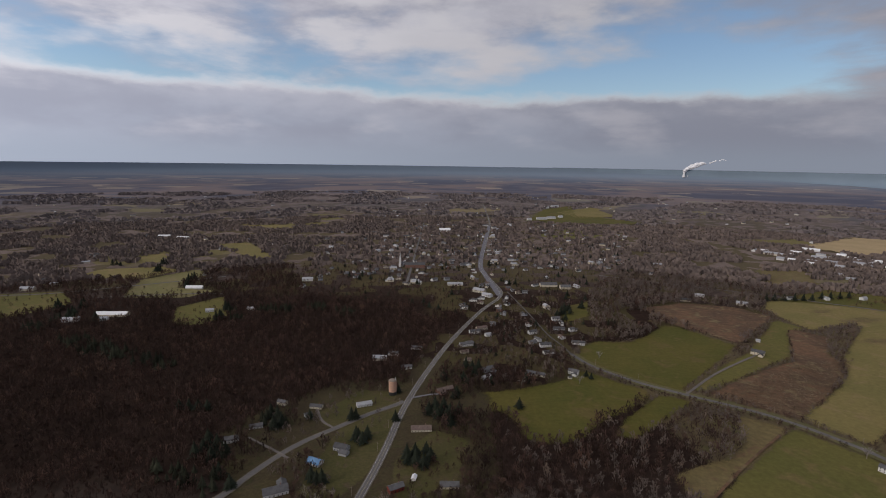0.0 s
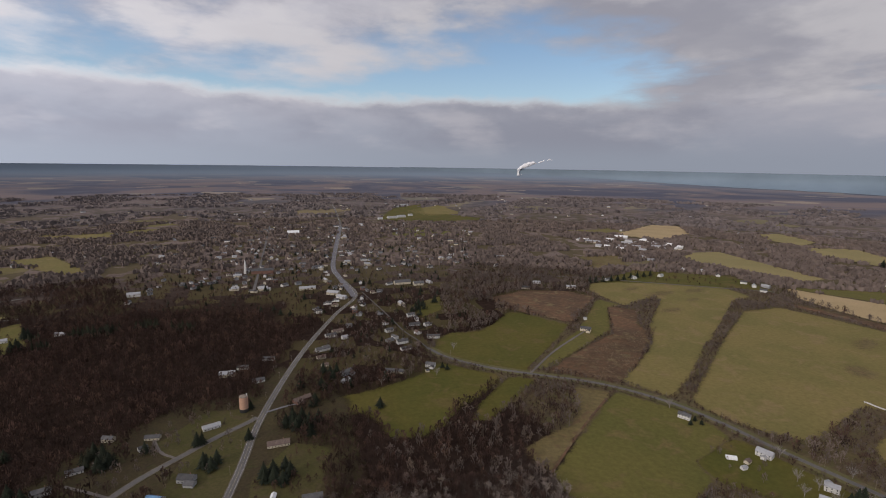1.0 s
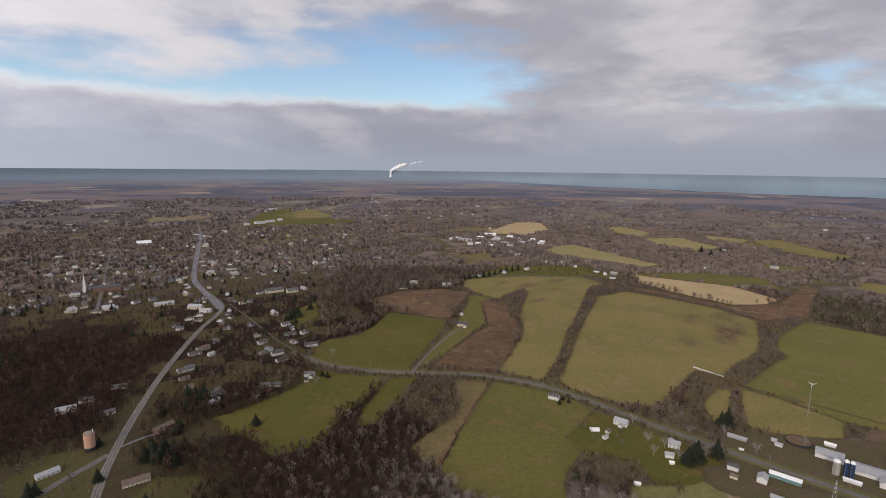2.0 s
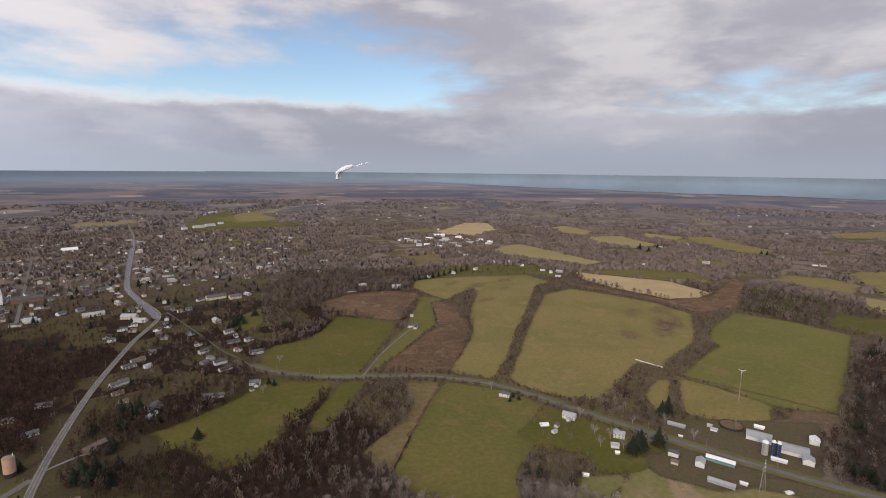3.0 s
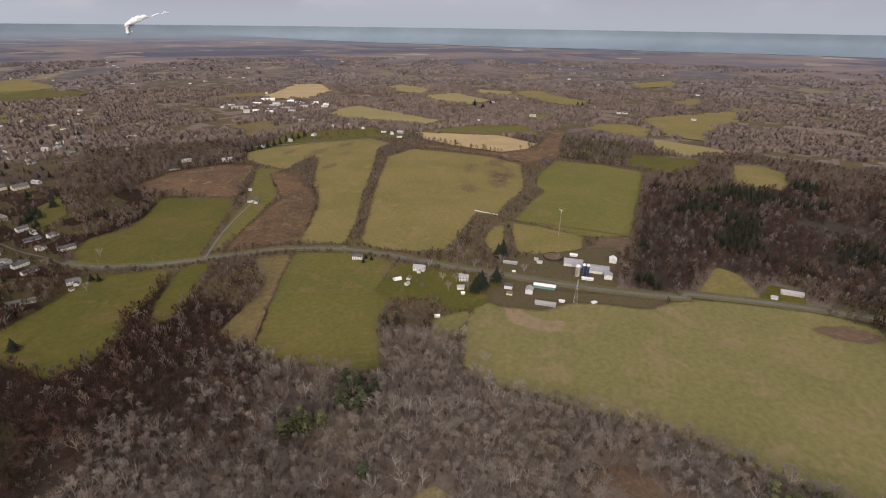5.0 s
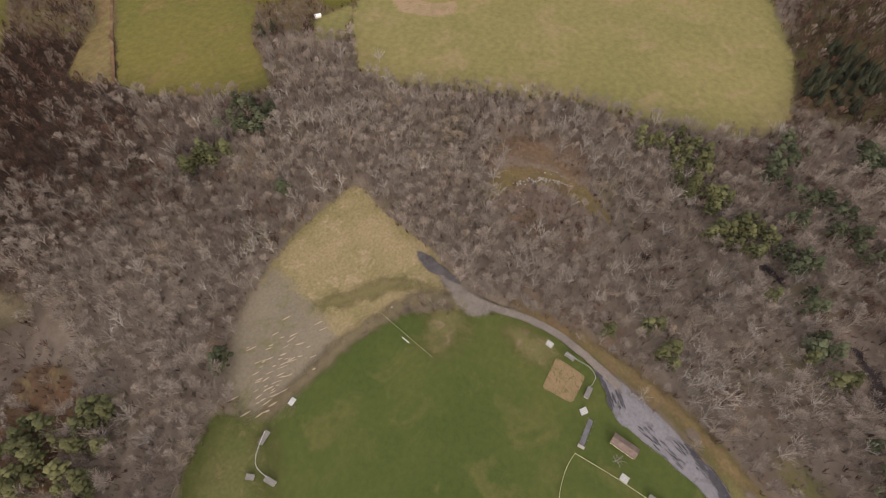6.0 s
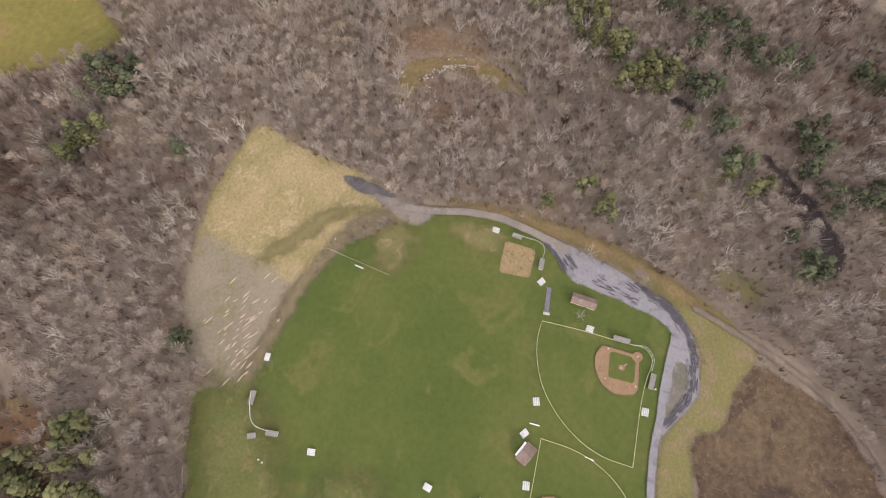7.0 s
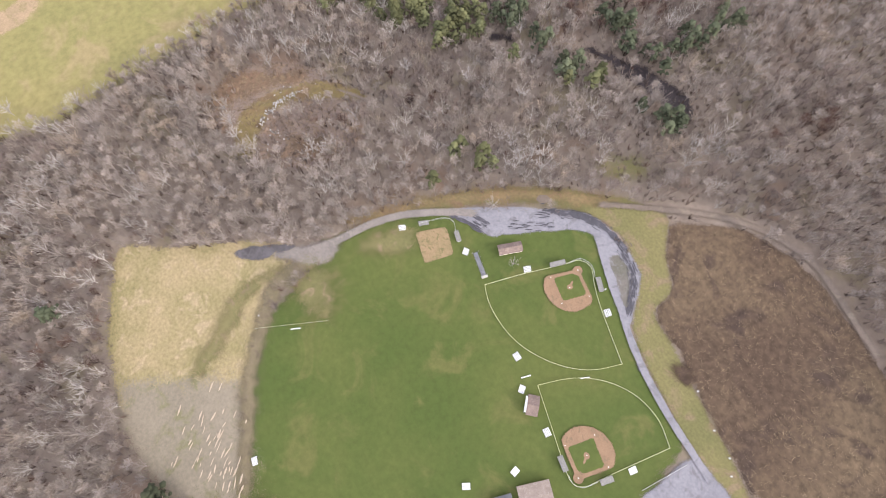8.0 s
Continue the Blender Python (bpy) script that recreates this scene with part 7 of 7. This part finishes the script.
def power_station():
    """The cooling tower on the far shore, with its steam."""
    d, b = 14500.0, radians(25.3)
    wx, wy, wz = warp(np.array([d * math.sin(b)]), np.array([d * math.cos(b)]))
    scale = math.hypot(wx[0], wy[0]) / d
    ob = thing("cooling_tower", wx[0], wy[0], 0, "pale hyperbolic cooling tower on the far lake shore", "cooling tower", z=wz[0])
    part("shell", Geo().lathe([(r * scale, h * scale) for r, h in ((44, 0), (36, 35), (30, 70), (28, 95), (29, 118))], sides=24), "white_tin", ob)
    for k, (a, w, h) in enumerate(((120, 90, 45), (210, 60, 60), (300, 80, 40), (620, 90, 45))):
        part("plant_hall", Geo().box(a * scale, 0, 0, w * scale, 60 * scale, h * scale), "white_tin", ob)
    rng = random.Random(3)
    bm = bmesh.new()
    for k in range(46):
        t = k / 45
        # the steam rises, bends over and drifts off in rags
        east, rise, r = 900 * t ** 1.5, 125 + 330 * t ** 0.75, (24 + 34 * math.sin(math.pi * min(1, t * 1.15)) * rng.uniform(0.6, 1.1)) * (1.0 if t < 0.62 else 0.62)
        if 0.66 < t < 0.72 or 0.86 < t < 0.9:
            continue
        m = Matrix.Translation((east * scale + rng.uniform(-14, 14) * scale, rng.uniform(-20, 20) * scale, rise * scale + rng.uniform(-22, 22) * scale)) @ Matrix.Diagonal((r * scale * 1.3, r * scale, r * scale * 0.8, 1))
        bmesh.ops.create_icosphere(bm, subdivisions=2, radius=1.0, matrix=m)
    for v in bm.verts:
        v.co += noise.noise_vector(v.co * 0.09) * 9 * scale + noise.noise_vector(v.co * 0.3) * 5 * scale
    me = bpy.data.meshes.new("steam_plume")
    bm.to_mesh(me)
    bm.free()
    for face in me.polygons:
        face.use_smooth = True
    me.materials.append(M["steam"])
    plume = tagged(new("steam_plume", me), "white steam plume drifting from the cooling tower", "steam", "", "stuff")
    plume.matrix_basis = Matrix.Translation((wx[0], wy[0], wz[0])) @ pose(0, 0, 0, 0, 0, -25)


power_station()


def utility_pole(x, y, turn):
    ob = thing("utility_pole", x, y, turn, "weathered wooden utility pole beside the road", "utility pole", "roadside poles")
    part("pole", Geo().tube((0, 0, 0), (0, 0, 11), 0.17, 0.12, 6), "timber", ob)
    part("cross_arm", Geo().box(0, 0, 9.9, 2.4, 0.14, 0.16), "timber", ob)
    return ob


def poles():
    first = None
    for line, gap in ((CROSS, 55.0), (MAIN, 60.0)):
        for p, q in list(zip(spline(line, gap), spline(line, gap)[1:])):
            if p.length > 1300:
                continue
            ahead = (q - p).normalized()
            x, y, turn = p.x - ahead.y * 7.5, p.y + ahead.x * 7.5, math.degrees(math.atan2(ahead.y, ahead.x)) + 90
            first = utility_pole(x, y, turn) if first is None else (copy_thing(first, pose(x, y, 0, 0, 0, turn)), first)[1]


poles()


# ---- playing fields ----
def diamond(home, first, third, scale=1.0):
    """A ball diamond: clay, grass square, mound, plate and bags, from home plate and the ways to two bases."""
    h, u, v = Vector(home), (Vector(first) - Vector(home)).normalized(), (Vector(third) - Vector(home)).normalized()

    def spot(a, b):
        p = h + u * (a * scale) + v * (b * scale)
        return p.x, p.y

    arc = [spot(9.6 + 16.0 * math.cos(w), 9.6 + 16.0 * math.sin(w)) for w in np.linspace(radians(-40), radians(130), 24)]
    patch("infield", [spot(-0.9, -0.9), spot(19.0, -1.2), *arc, spot(-1.2, 19.0)], "clay", "orange-brown clay infield of a ball diamond", False, 0.25, 2.0)
    patch("infield", [spot(3.0 * math.cos(w), 3.0 * math.sin(w)) for w in np.linspace(0, 2 * math.pi, 17)[:-1]], "clay", "clay circle round home plate", False, 0.1, 2.0)
    patch("infield_grass", [spot(*p) for p in ((1.2, 3.6), (1.0, 15.2), (2.0, 16.8), (16.4, 17.0), (17.0, 16.4), (16.8, 2.0), (15.2, 1.0), (3.6, 1.2), (2.7, 2.7))], "lawn", "mown grass square inside the base paths", False, 0.15, 0.9)
    patch("mound", [spot(9.3 + 2.0 * math.cos(w), 9.3 + 1.7 * math.sin(w)) for w in np.linspace(0, 2 * math.pi, 13)[:-1]], "clay", "clay pitching mound", False, 0.15, 1.0)
    patch("mound", [spot(5.6, 6.4), spot(8.0, 9.0), spot(9.0, 8.0), spot(6.4, 5.6)], "clay", "worn clay strip before the mound", False, 0.1, 1.0)
    for a, b, name in ((0, 0, "home_plate"), (18.3, 0, "base"), (18.3, 18.3, "base"), (0, 18.3, "base"), (9.6, 9.6, "pitching_plate")):
        p = spot(a, b)
        tagged(new(name, Geo().box(p[0], p[1], LEVEL[0], 0.5, 0.5, 0.12, math.atan2(u.y, u.x)).mesh(name, "white")), "white rubber bag on the ball diamond", "base", "bases of the diamonds")


diamond((62.9, -105.1), (66.6, -88.2), (44.0, -102.1))
diamond((-42.1, -39.4), (-24.5, -41.7), (-44.9, -58.0))


def fence(points, label, height=1.5, cap="yellow", gap=4.0, thick=0.12):
    line = spline(points, gap)
    ob = thing("fence", line[0].x, line[0].y, 0, label, "fence")
    local = [Vector((p.x - line[0].x, p.y - line[0].y)) for p in line]
    post = Geo().tube((0, 0, 0), (0, 0, height), 0.05, 0.05, 6).mesh("post", "galvanised")
    for p in local:
        at(part("post", post, "galvanised", ob), p.x, p.y, 0)
    rail, wire = Geo().sweep([Vector((*p, height)) for p in local], thick), Geo()
    for a, b in zip(local, local[1:]):
        for k in range(5):
            z = 0.1 + (height - 0.2) * k / 5
            wire.tube((*a, z), (*b, z), 0.012, 0.012, 3, False)
        count = max(1, int((b - a).length / 0.8))
        for k in range(count):
            q, r = a.lerp(b, k / count), a.lerp(b, (k + 1) / count)
            wire.tube((*q, 0.1), (*r, height - 0.05), 0.010, 0.010, 3, False).tube((*q, height - 0.05), (*r, 0.1), 0.010, 0.010, 3, False)
    part("top_rail", rail, cap, ob, "yellow plastic cap rail" if cap == "yellow" else "")
    part("wire_mesh", wire, "galvanised", ob, "grey chain-link mesh")
    return ob


fence([(82.2, -47.0), (77.1, -72.4), (71.0, -96.4), (68.0, -109.6), (60.6, -113.6), (51.4, -109.8), (35.3, -104.5), (-0.3, -96.7)], "chain-link fence with a yellow cap round a ball field")
fence([(-0.3, -96.7), (4.7, -79.7), (14.0, -65.5), (27.7, -53.7), (42.6, -46.2), (59.0, -43.3), (73.1, -44.1), (82.2, -47.0)], "curved chain-link outfield fence with a yellow cap")
fence([(12.4, -45.0), (-11.5, -40.1), (-34.8, -35.3), (-42.8, -34.9), (-47.5, -40.4), (-48.8, -56.5), (-52.2, -94.2)], "chain-link fence with a yellow cap round a ball field")
fence([(-52.2, -94.2), (-37.2, -97.3), (-21.4, -94.4), (-7.7, -85.7), (2.0, -74.0), (7.9, -61.7), (12.4, -45.0)], "curved chain-link outfield fence with a yellow cap")
fence([(-63.5, -67.4), (-63.8, -97.8)], "grey chain-link fence by the car park", 1.2, "galvanised")
fence([(125.0, 96.8), (108.2, 53.5)], "low pale net fence across the lawn", 1.2, "yellow", 4.0, 0.05)
fence([(29.4, 129.5), (15.9, 127.4), (10.0, 123.0), (7.8, 114.9)], "high chain-link backstop of a practice field", 3.0, "aluminium")
fence([(69.4, -101.9), (68.3, -109.8), (61.0, -113.8), (54.0, -111.5)], "high chain-link backstop behind home plate", 4.0, "galvanised", 3.0)
fence([(-37.9, -34.9), (-43.0, -34.7), (-47.1, -38.9), (-48.2, -47.5)], "high chain-link backstop behind home plate", 4.0, "galvanised", 3.0)
fence([(140.4, -28.0), (136.4, -44.6), (130.5, -49.4), (123.7, -47.1)], "chain-link backstop of the practice infield", 2.4, "galvanised", 3.0)


def bleacher(x, y, turn):
    ob = thing("bleacher", x, y, turn, "white aluminium four-row bleacher standing on the grass", "bleacher", "bleachers round the fields")
    seat = shared("bleacher_seat", lambda: Geo().box(0, 0, 0, 4.7, 0.52, 0.08).mesh("seat", "aluminium"))
    foot = shared("bleacher_foot", lambda: Geo().box(0, 0, 0, 4.7, 0.30, 0.05).mesh("foot_board", "galvanised"))
    for k in range(4):
        at(part("seat", seat, "aluminium", ob), 0, -1.42 + 0.95 * k, 0.42 + 0.30 * k)
        at(part("foot_board", foot, "galvanised", ob), 0, -1.42 + 0.95 * k - 0.47, 0.12 + 0.30 * k)
    for side in (-2.1, 0, 2.1):
        geo = Geo().tube((side, -1.8, 0.06), (side, 1.9, 0.06), 0.05, 0.05, 5).tube((side, -1.7, 0.1), (side, 1.7, 1.36), 0.05, 0.05, 5).tube((side, 1.7, 0), (side, 1.7, 1.4), 0.05, 0.05, 5)
        part("frame", geo, "aluminium", ob)
    return ob


def bleachers():
    first = None
    for x, y, turn in BLEACHERS:
        if first is None:
            first = bleacher(x, y, turn)
        else:
            copy_thing(first, pose(x, y, 0, 0, 0, turn))


BLEACHERS = [(143.6, -16.7, -109), (108.3, -46.8, -47), (78.8, -76.7, -107), (30.4, -106.7, 167), (33.0, -42.7, -177), (14.8, -35.4, -50), (-13.1, -36.4, 176), (-52.5, -68.9, -95), (-22.8, -9.2, -71), (-17.0, 19.3, -115), (50.8, 123.8, 171), (-2.2, 88.2, -95)]
bleachers()


def dugout(x, y, turn, length, roof="dull_tin"):
    ob = thing("dugout", x, y, turn, "open-fronted dugout with a low grey metal roof", "dugout", "dugouts")
    part("back_wall", Geo().box(0, 1.2, 0, length, 0.2, 2.2), "grey_side", ob)
    for side in (-1, 1):
        part("side_wall", Geo().box(side * (length / 2 - 0.1), 0, 0, 0.2, 2.4, 2.2), "grey_side", ob)
    slab = part("roof", Geo().box(0, 0, 0, length + 0.8, 3.3, 0.16), roof, ob)
    slab.matrix_basis = pose(0, -0.1, 2.25, 5, 0, 0)
    part("bench", Geo().box(0, 0.75, 0.42, length - 0.6, 0.35, 0.06).box(-length / 3, 0.75, 0, 0.1, 0.3, 0.42).box(length / 3, 0.75, 0, 0.1, 0.3, 0.42), "timber", ob)


dugout(72.7, -95.7, -103, 9.5)
dugout(48.1, -112.0, 162, 9)
dugout(-31.5, -35.5, 173, 8)
dugout(-50.1, -52.7, -99, 7)
dugout(120.1, -47.0, 169, 7)
dugout(139.4, -31.0, -109, 6)
dugout(26.1, 128.3, -6, 7.5)
dugout(6.7, 112.7, -96, 6.5)
dugout(4.6, 124.5, -77, 4)


def batting_cage(x, y, turn, length=17.0, width=4.2, height=3.2):
    ob = thing("batting_cage", x, y, turn, "long netted batting cage with a grey mat floor", "batting cage")
    part("mat", Geo().box(0, 0, 0, length, width * 0.7, 0.22), "mat", ob, "worn grey mat")
    for i in range(5):
        for side in (-1, 1):
            part("post", Geo().tube((-length / 2 + length * i / 4, side * width / 2, 0), (-length / 2 + length * i / 4, side * width / 2, height), 0.06, 0.06, 6), "galvanised", ob)
    geo = Geo()
    for i in range(41):
        a = -length / 2 + length * i / 40
        geo.tube((a, -width / 2, height), (a, width / 2, height), 0.014, 0.014, 3, False)
        for side in (-1, 1):
            geo.tube((a, side * width / 2, 0.1), (a, side * width / 2, height), 0.012, 0.012, 3, False)
    for i in range(11):
        geo.tube((-length / 2, -width / 2 + width * i / 10, height), (length / 2, -width / 2 + width * i / 10, height), 0.014, 0.014, 3, False)
    part("net", geo, "dark", ob, "black net")
    part("end_block", Geo().box(-length / 2 - 0.8, 0, 0, 1.6, width, 0.9), "concrete", ob, "pale concrete block")


batting_cage(96.4, -50.9, -8)


def bench(x, y, turn, length=5.0):
    ob = thing("bench", x, y, turn, "long white aluminium bench on the grass", "bench")
    part("seat", Geo().box(0, 0, 0.45, length, 0.5, 0.07), "white_tin", ob)
    part("backrest", Geo().box(0, 0.28, 0.75, length, 0.07, 0.32), "white_tin", ob)
    for side in (-1, 1):
        part("leg", Geo().box(side * length * 0.4, 0, 0, 0.1, 0.45, 0.45), "galvanised", ob)


bench(3.1, -72.7, 70, 5.5)
bench(112.9, 73.6, 70, 6.0)
bench(20.0, -41.5, 78, 6.0)


def litter_bin(x, y):
    ob = thing("litter_bin", x, y, 0, "small pale litter drum on the grass", "litter bin", "litter bins")
    part("drum", Geo().lathe([(0.42, 0), (0.46, 0.4), (0.42, 1.0)], sides=12), "white_tin", ob)
    part("rim", Geo().lathe([(0.46, 0.96), (0.5, 1.0), (0.46, 1.06), (0.3, 1.06)], sides=12), "galvanised", ob)


for spot in ((44.0, -114.0), (-8.0, 118.5), (-9.5, 116.0), (132.0, 92.0), (-38.0, -23.0), (-34.0, -127.5), (-56.0, -122.5), (-72.0, -121.0), (-80.0, -116.0)):
    litter_bin(*spot)


def rail_fence():
    """Split-rail fence panels along the edge of the wood."""
    for k in range(9):
        a, b = Vector((-14, 162)).lerp(Vector((-49, 153)), k / 8), Vector((-14, 162)).lerp(Vector((-49, 153)), (k + 1) / 8)
        mid, turn = (a + b) / 2, math.degrees(math.atan2((b - a).y, (b - a).x))
        ob = thing("rail_fence", mid.x, mid.y, turn + (9 if k % 2 else -9), "weathered split-rail fence panel at the wood's edge", "fence", "split-rail panels")
        for z in (0.3, 0.7, 1.1):
            part("rail", Geo().tube((-2.6, 0, z), (2.6, 0.05, z + 0.03), 0.11, 0.09, 5), "pale_wood", ob)
        for x in (-2.3, 2.3):
            part("post", Geo().tube((x, 0.12, 0), (x, 0.12, 1.35), 0.10, 0.09, 5), "pale_wood", ob)


rail_fence()


# ---- single trees ----
def lone_trees():
    rng = random.Random(12)
    kinds = []
    for k in range(4):
        geo, verts_faces = Geo(), pine(40 + k, 10, 13, 0.48)
        ob = thing("spruce_tree", -300 - 12 * k, 600, 0, "dark green spruce standing by a house", "tree", "spruces")
        part("trunk", Geo().tube((0, 0, 0), (0, 0, 7), 0.30, 0.12, 6), "bark", ob)
        me = geo.add(verts_faces[0] * 15.0, verts_faces[1].tolist())
        part("crown", me, "spruce", ob)
        kinds.append(ob)
    for x, y, s in SPRUCES:
        ob = copy_thing(rng.choice(kinds), pose(x, y, 0, 0, 0, rng.uniform(0, 360)))
        ob.scale = (s, s, s * rng.uniform(0.95, 1.15))
        for _ in range(2 if s > 1.15 and x < 300 else 0):
            ob = copy_thing(rng.choice(kinds), pose(x + rng.gauss(0, 7), y + rng.gauss(0, 7), 0, 0, 0, rng.uniform(0, 360)))
            ob.scale = (s * 0.9, s * 0.9, s * rng.uniform(0.7, 1.0))
    for _ in range(150):
        x, y = rng.uniform(-420, 700), rng.uniform(850, 1950)
        if inside(VILLAGE, np.array([x]), np.array([y]))[0] and not blobs(np.array([x]), np.array([y]), HOUSES)[0] and wild(np.array([x]), np.array([y]), False)[0]:
            ob = copy_thing(rng.choice(kinds), pose(x, y, 0, 0, 0, rng.uniform(0, 360)))
            ob.scale = (0.9, 0.9, rng.uniform(0.7, 1.2))
    bare = []
    for k in range(4):
        v, f = bare_tree(60 + k, 18, 80, 240)
        ob = thing("bare_tree", 250 + 14 * k, 60, 0, "pale-barked leafless tree with spreading branches", "tree", "pale bare trees")
        part("trunk", Geo().tube((0, 0, 0), (0, 0, 6), 0.3, 0.15, 6), "pale_bark", ob)
        part("crown", Geo().add(v * (15.0 * 1.25, 15.0 * 1.25, 15.0), f.tolist()), "pale_bark", ob)
        bare.append(ob)
    for x, y, s in BARE:
        ob = copy_thing(rng.choice(bare), pose(x, y, 0, 0, 0, rng.uniform(0, 360)))
        ob.scale = (s, s, s)


SPRUCES = [(-3, 585, 1.12), (7, 585, 1.1), (-26, 489, 1.12), (-36, 499, 1.12), (-17, 483, 1.1), (-10, 496, 1.1), (-56, 579, 0.9), (-97, 533, 1.12), (-89, 527, 1.1), (-85, 539, 1), (-111, 581, 1), (-163, 580, 0.9), (-263, 523, 1.12), (-248, 512, 1.12), (-261, 506, 1.12), (-235, 496, 1.12), (-245, 490, 1.12), (-265, 495, 1.12), (-214, 588, 1.12), (-201, 575, 1.12), (-192, 562, 1.12), (-200, 555, 1.12), (-130, 459, 1.12), (-118, 455, 1.1)]
SPRUCES += [(-59, 656, 0.8), (48, 737, 1.12), (39, 748, 1.12), (51, 717, 1.1), (4, 709, 1), (19, 642, 1), (33, 696, 1.1), (74, 688, 1), (-981, 1458, 1.2), (-835, 1468, 1.6), (-809, 1392, 1.5), (-801, 1009, 1.6), (-745, 973, 1.5), (-764, 1032, 1.5), (-677, 940, 1.4), (-446, 969, 1.5), (-460, 1027, 1.4), (-1086, 1742, 1.2), (-658, 1266, 1.5), (-659, 1298, 1.4), (-636, 1209, 1.2), (126, 694, 1.12), (58, 739, 1.12), (104, 617, 1)]
SPRUCES += [(-27, 504, 1.0), (-35, 490, 0.9), (-15, 510, 0.9), (-106, 583, 0.9), (-95, 537, 1.0), (-233, 499, 1.1), (-224, 462, 1.1), (-206, 445, 1.0), (-204, 582, 1.1), (-123, 454, 0.9), (4, 700, 1.0), (22, 653, 0.9), (38, 686, 0.9), (12, 585, 1.3), (-7, 601, 1.4), (4, 603, 1.3), (503, 295, 1.6), (512, 296, 1.5), (493, 295, 1.4), (533, 286, 1.4), (616, 321, 1.5), (605, 323, 1.4)]
SPRUCES += [(221, 720, 0.7), (484, 476, 0.5), (485, 466, 0.5), (471, 469, 0.5), (226, 711, 0.7), (254, 1034, 1.2), (269, 1069, 1.2), (312, 1084, 1.2), (800, 1172, 1.2), (824, 1172, 1.2), (849, 1172, 1.2), (872, 1174, 1.2), (895, 1177, 1.2), (929, 1192, 1.2), (953, 1195, 1.2), (978, 1198, 1.2), (1003, 1201, 1.2), (779, 1169, 1.2), (1871, 1136, 1.6), (1832, 1074, 1.5), (1929, 1093, 1.6), (2105, 754, 1.5), (2116, 778, 1.5)]
BARE = [(224, 84, 1.0), (264, 92, 1.1), (311, 91, 1.0), (277, 211, 1.2), (289, 196, 1.1), (256, 209, 1.1), (369, 208, 1.0), (351, 159, 1.0), (352, 139, 0.9), (282, -48, 1.2), (271, -57, 1.1), (258, -75, 1.0), (239, -24, 0.9), (261, -5, 0.9), (314, 16, 0.9), (226, -112, 1.1), (211, -118, 1.0), (204, -49, 0.8), (180, -74, 0.9), (225, 0, 0.8), (199, -19, 0.8), (211, -71, 0.9), (92, -236, 1.0), (164, -113, 0.8), (149, -121, 0.8), (345, 60, 1.0), (354, 30, 1.0)]
BARE += [(302, 181, 1.0), (283, 177, 0.9), (-36, 167, 1.0), (-40, 159, 0.9), (-54, 156, 0.9), (-7, 215, 1.0), (8, 208, 1.0), (32, 196, 1.0), (18, 182, 1.0), (2, 190, 1.0), (499, 328, 0.95), (493, 306, 0.95), (522, 305, 0.95), (522, 292, 0.95), (546, 292, 0.95), (474, 324, 0.95), (552, 332, 0.95), (588, 309, 0.95), (513, 383, 0.95), (476, 512, 0.95), (262, 790, 0.95), (492, 345, 0.95), (204, 693, 0.95), (117, 682, 0.95), (578, 267, 0.95), (642, 247, 0.95), (86, -70, 0.55)]
lone_trees()
plant_woods()


def undergrowth():
    """Dead stalks over the marsh, the scrub and the rough ground."""
    rng = np.random.default_rng(31)
    tufts = [stalks(s) for s in range(6)]
    for poly, gap, size in ROUGH:
        xs, ys = [p[0] for p in poly], [p[1] for p in poly]
        x, y = jittered(min(xs), max(xs), min(ys), max(ys), gap, int(gap * 100) + len(poly))
        keep = inside(poly, x, y)
        grown("dead_stalks", tufts, x[keep], y[keep], rng.uniform(0.5, 1.2, keep.sum()) * size, "stump", "dry brown stalks of last year's reeds and weeds", "undergrowth", 7, 1.6)


ROUGH = [([(64, -177), (40, -213), (12, -230), (-19, -236), (-53, -232), (-78, -229), (-147, -213), (-97, -120), (-53, -125), (-16, -131), (20, -132), (21, -150), (49, -165)], 2.8, 0.9),
         ([(383, 659), (473, 714), (582, 776), (700, 808), (594, 702), (463, 601)], 3.2, 2.0),
         ([(325, 52), (322, 18), (297, -15), (256, -36), (226, -27), (210, 2), (226, 40), (253, 61), (300, 77)], 2.2, 1.3)]
undergrowth()


STONES = ([(267.9, 41.4), (276.2, 31.5), (281.3, 19.0), (281.1, 3.6)], [(253.3, 53.7), (246.1, 44.6), (257.8, 33.7), (247.9, 26.1)])


def rubble():
    """Loose pale stones round the old pit in the wood."""
    rng = random.Random(17)
    rocks = []
    for k in range(4):
        bm = bmesh.new()
        bmesh.ops.create_icosphere(bm, subdivisions=1, radius=1.0)
        for v in bm.verts:
            v.co = v.co * rng.uniform(0.7, 1.15)
            v.co.z = max(v.co.z * 0.6, -0.25)
        me = bpy.data.meshes.new("boulder")
        bm.to_mesh(me)
        bm.free()
        me.materials.append(M["rock"])
        rocks.append(me)
    heaps = spline(STONES[0], 1.5) * 3 + spline(STONES[1], 1.5)
    for k in range(150):
        p = rng.choice(heaps)
        x, y = p.x + rng.gauss(0, 1.3 if k < 110 else 5), p.y + rng.gauss(0, 1.3 if k < 110 else 5)
        ob = tagged(new("boulder", rng.choice(rocks)), "pale loose boulder in the overgrown pit", "boulder", "boulders of the pit")
        s = rng.uniform(0.25, 0.85)
        ob.matrix_basis = pose(x, y, 0.2 * s + LEVEL[0] - 0.05, 0, 0, rng.uniform(0, 360)) @ Matrix.Diagonal((s, s * rng.uniform(0.7, 1.3), s, 1))


rubble()
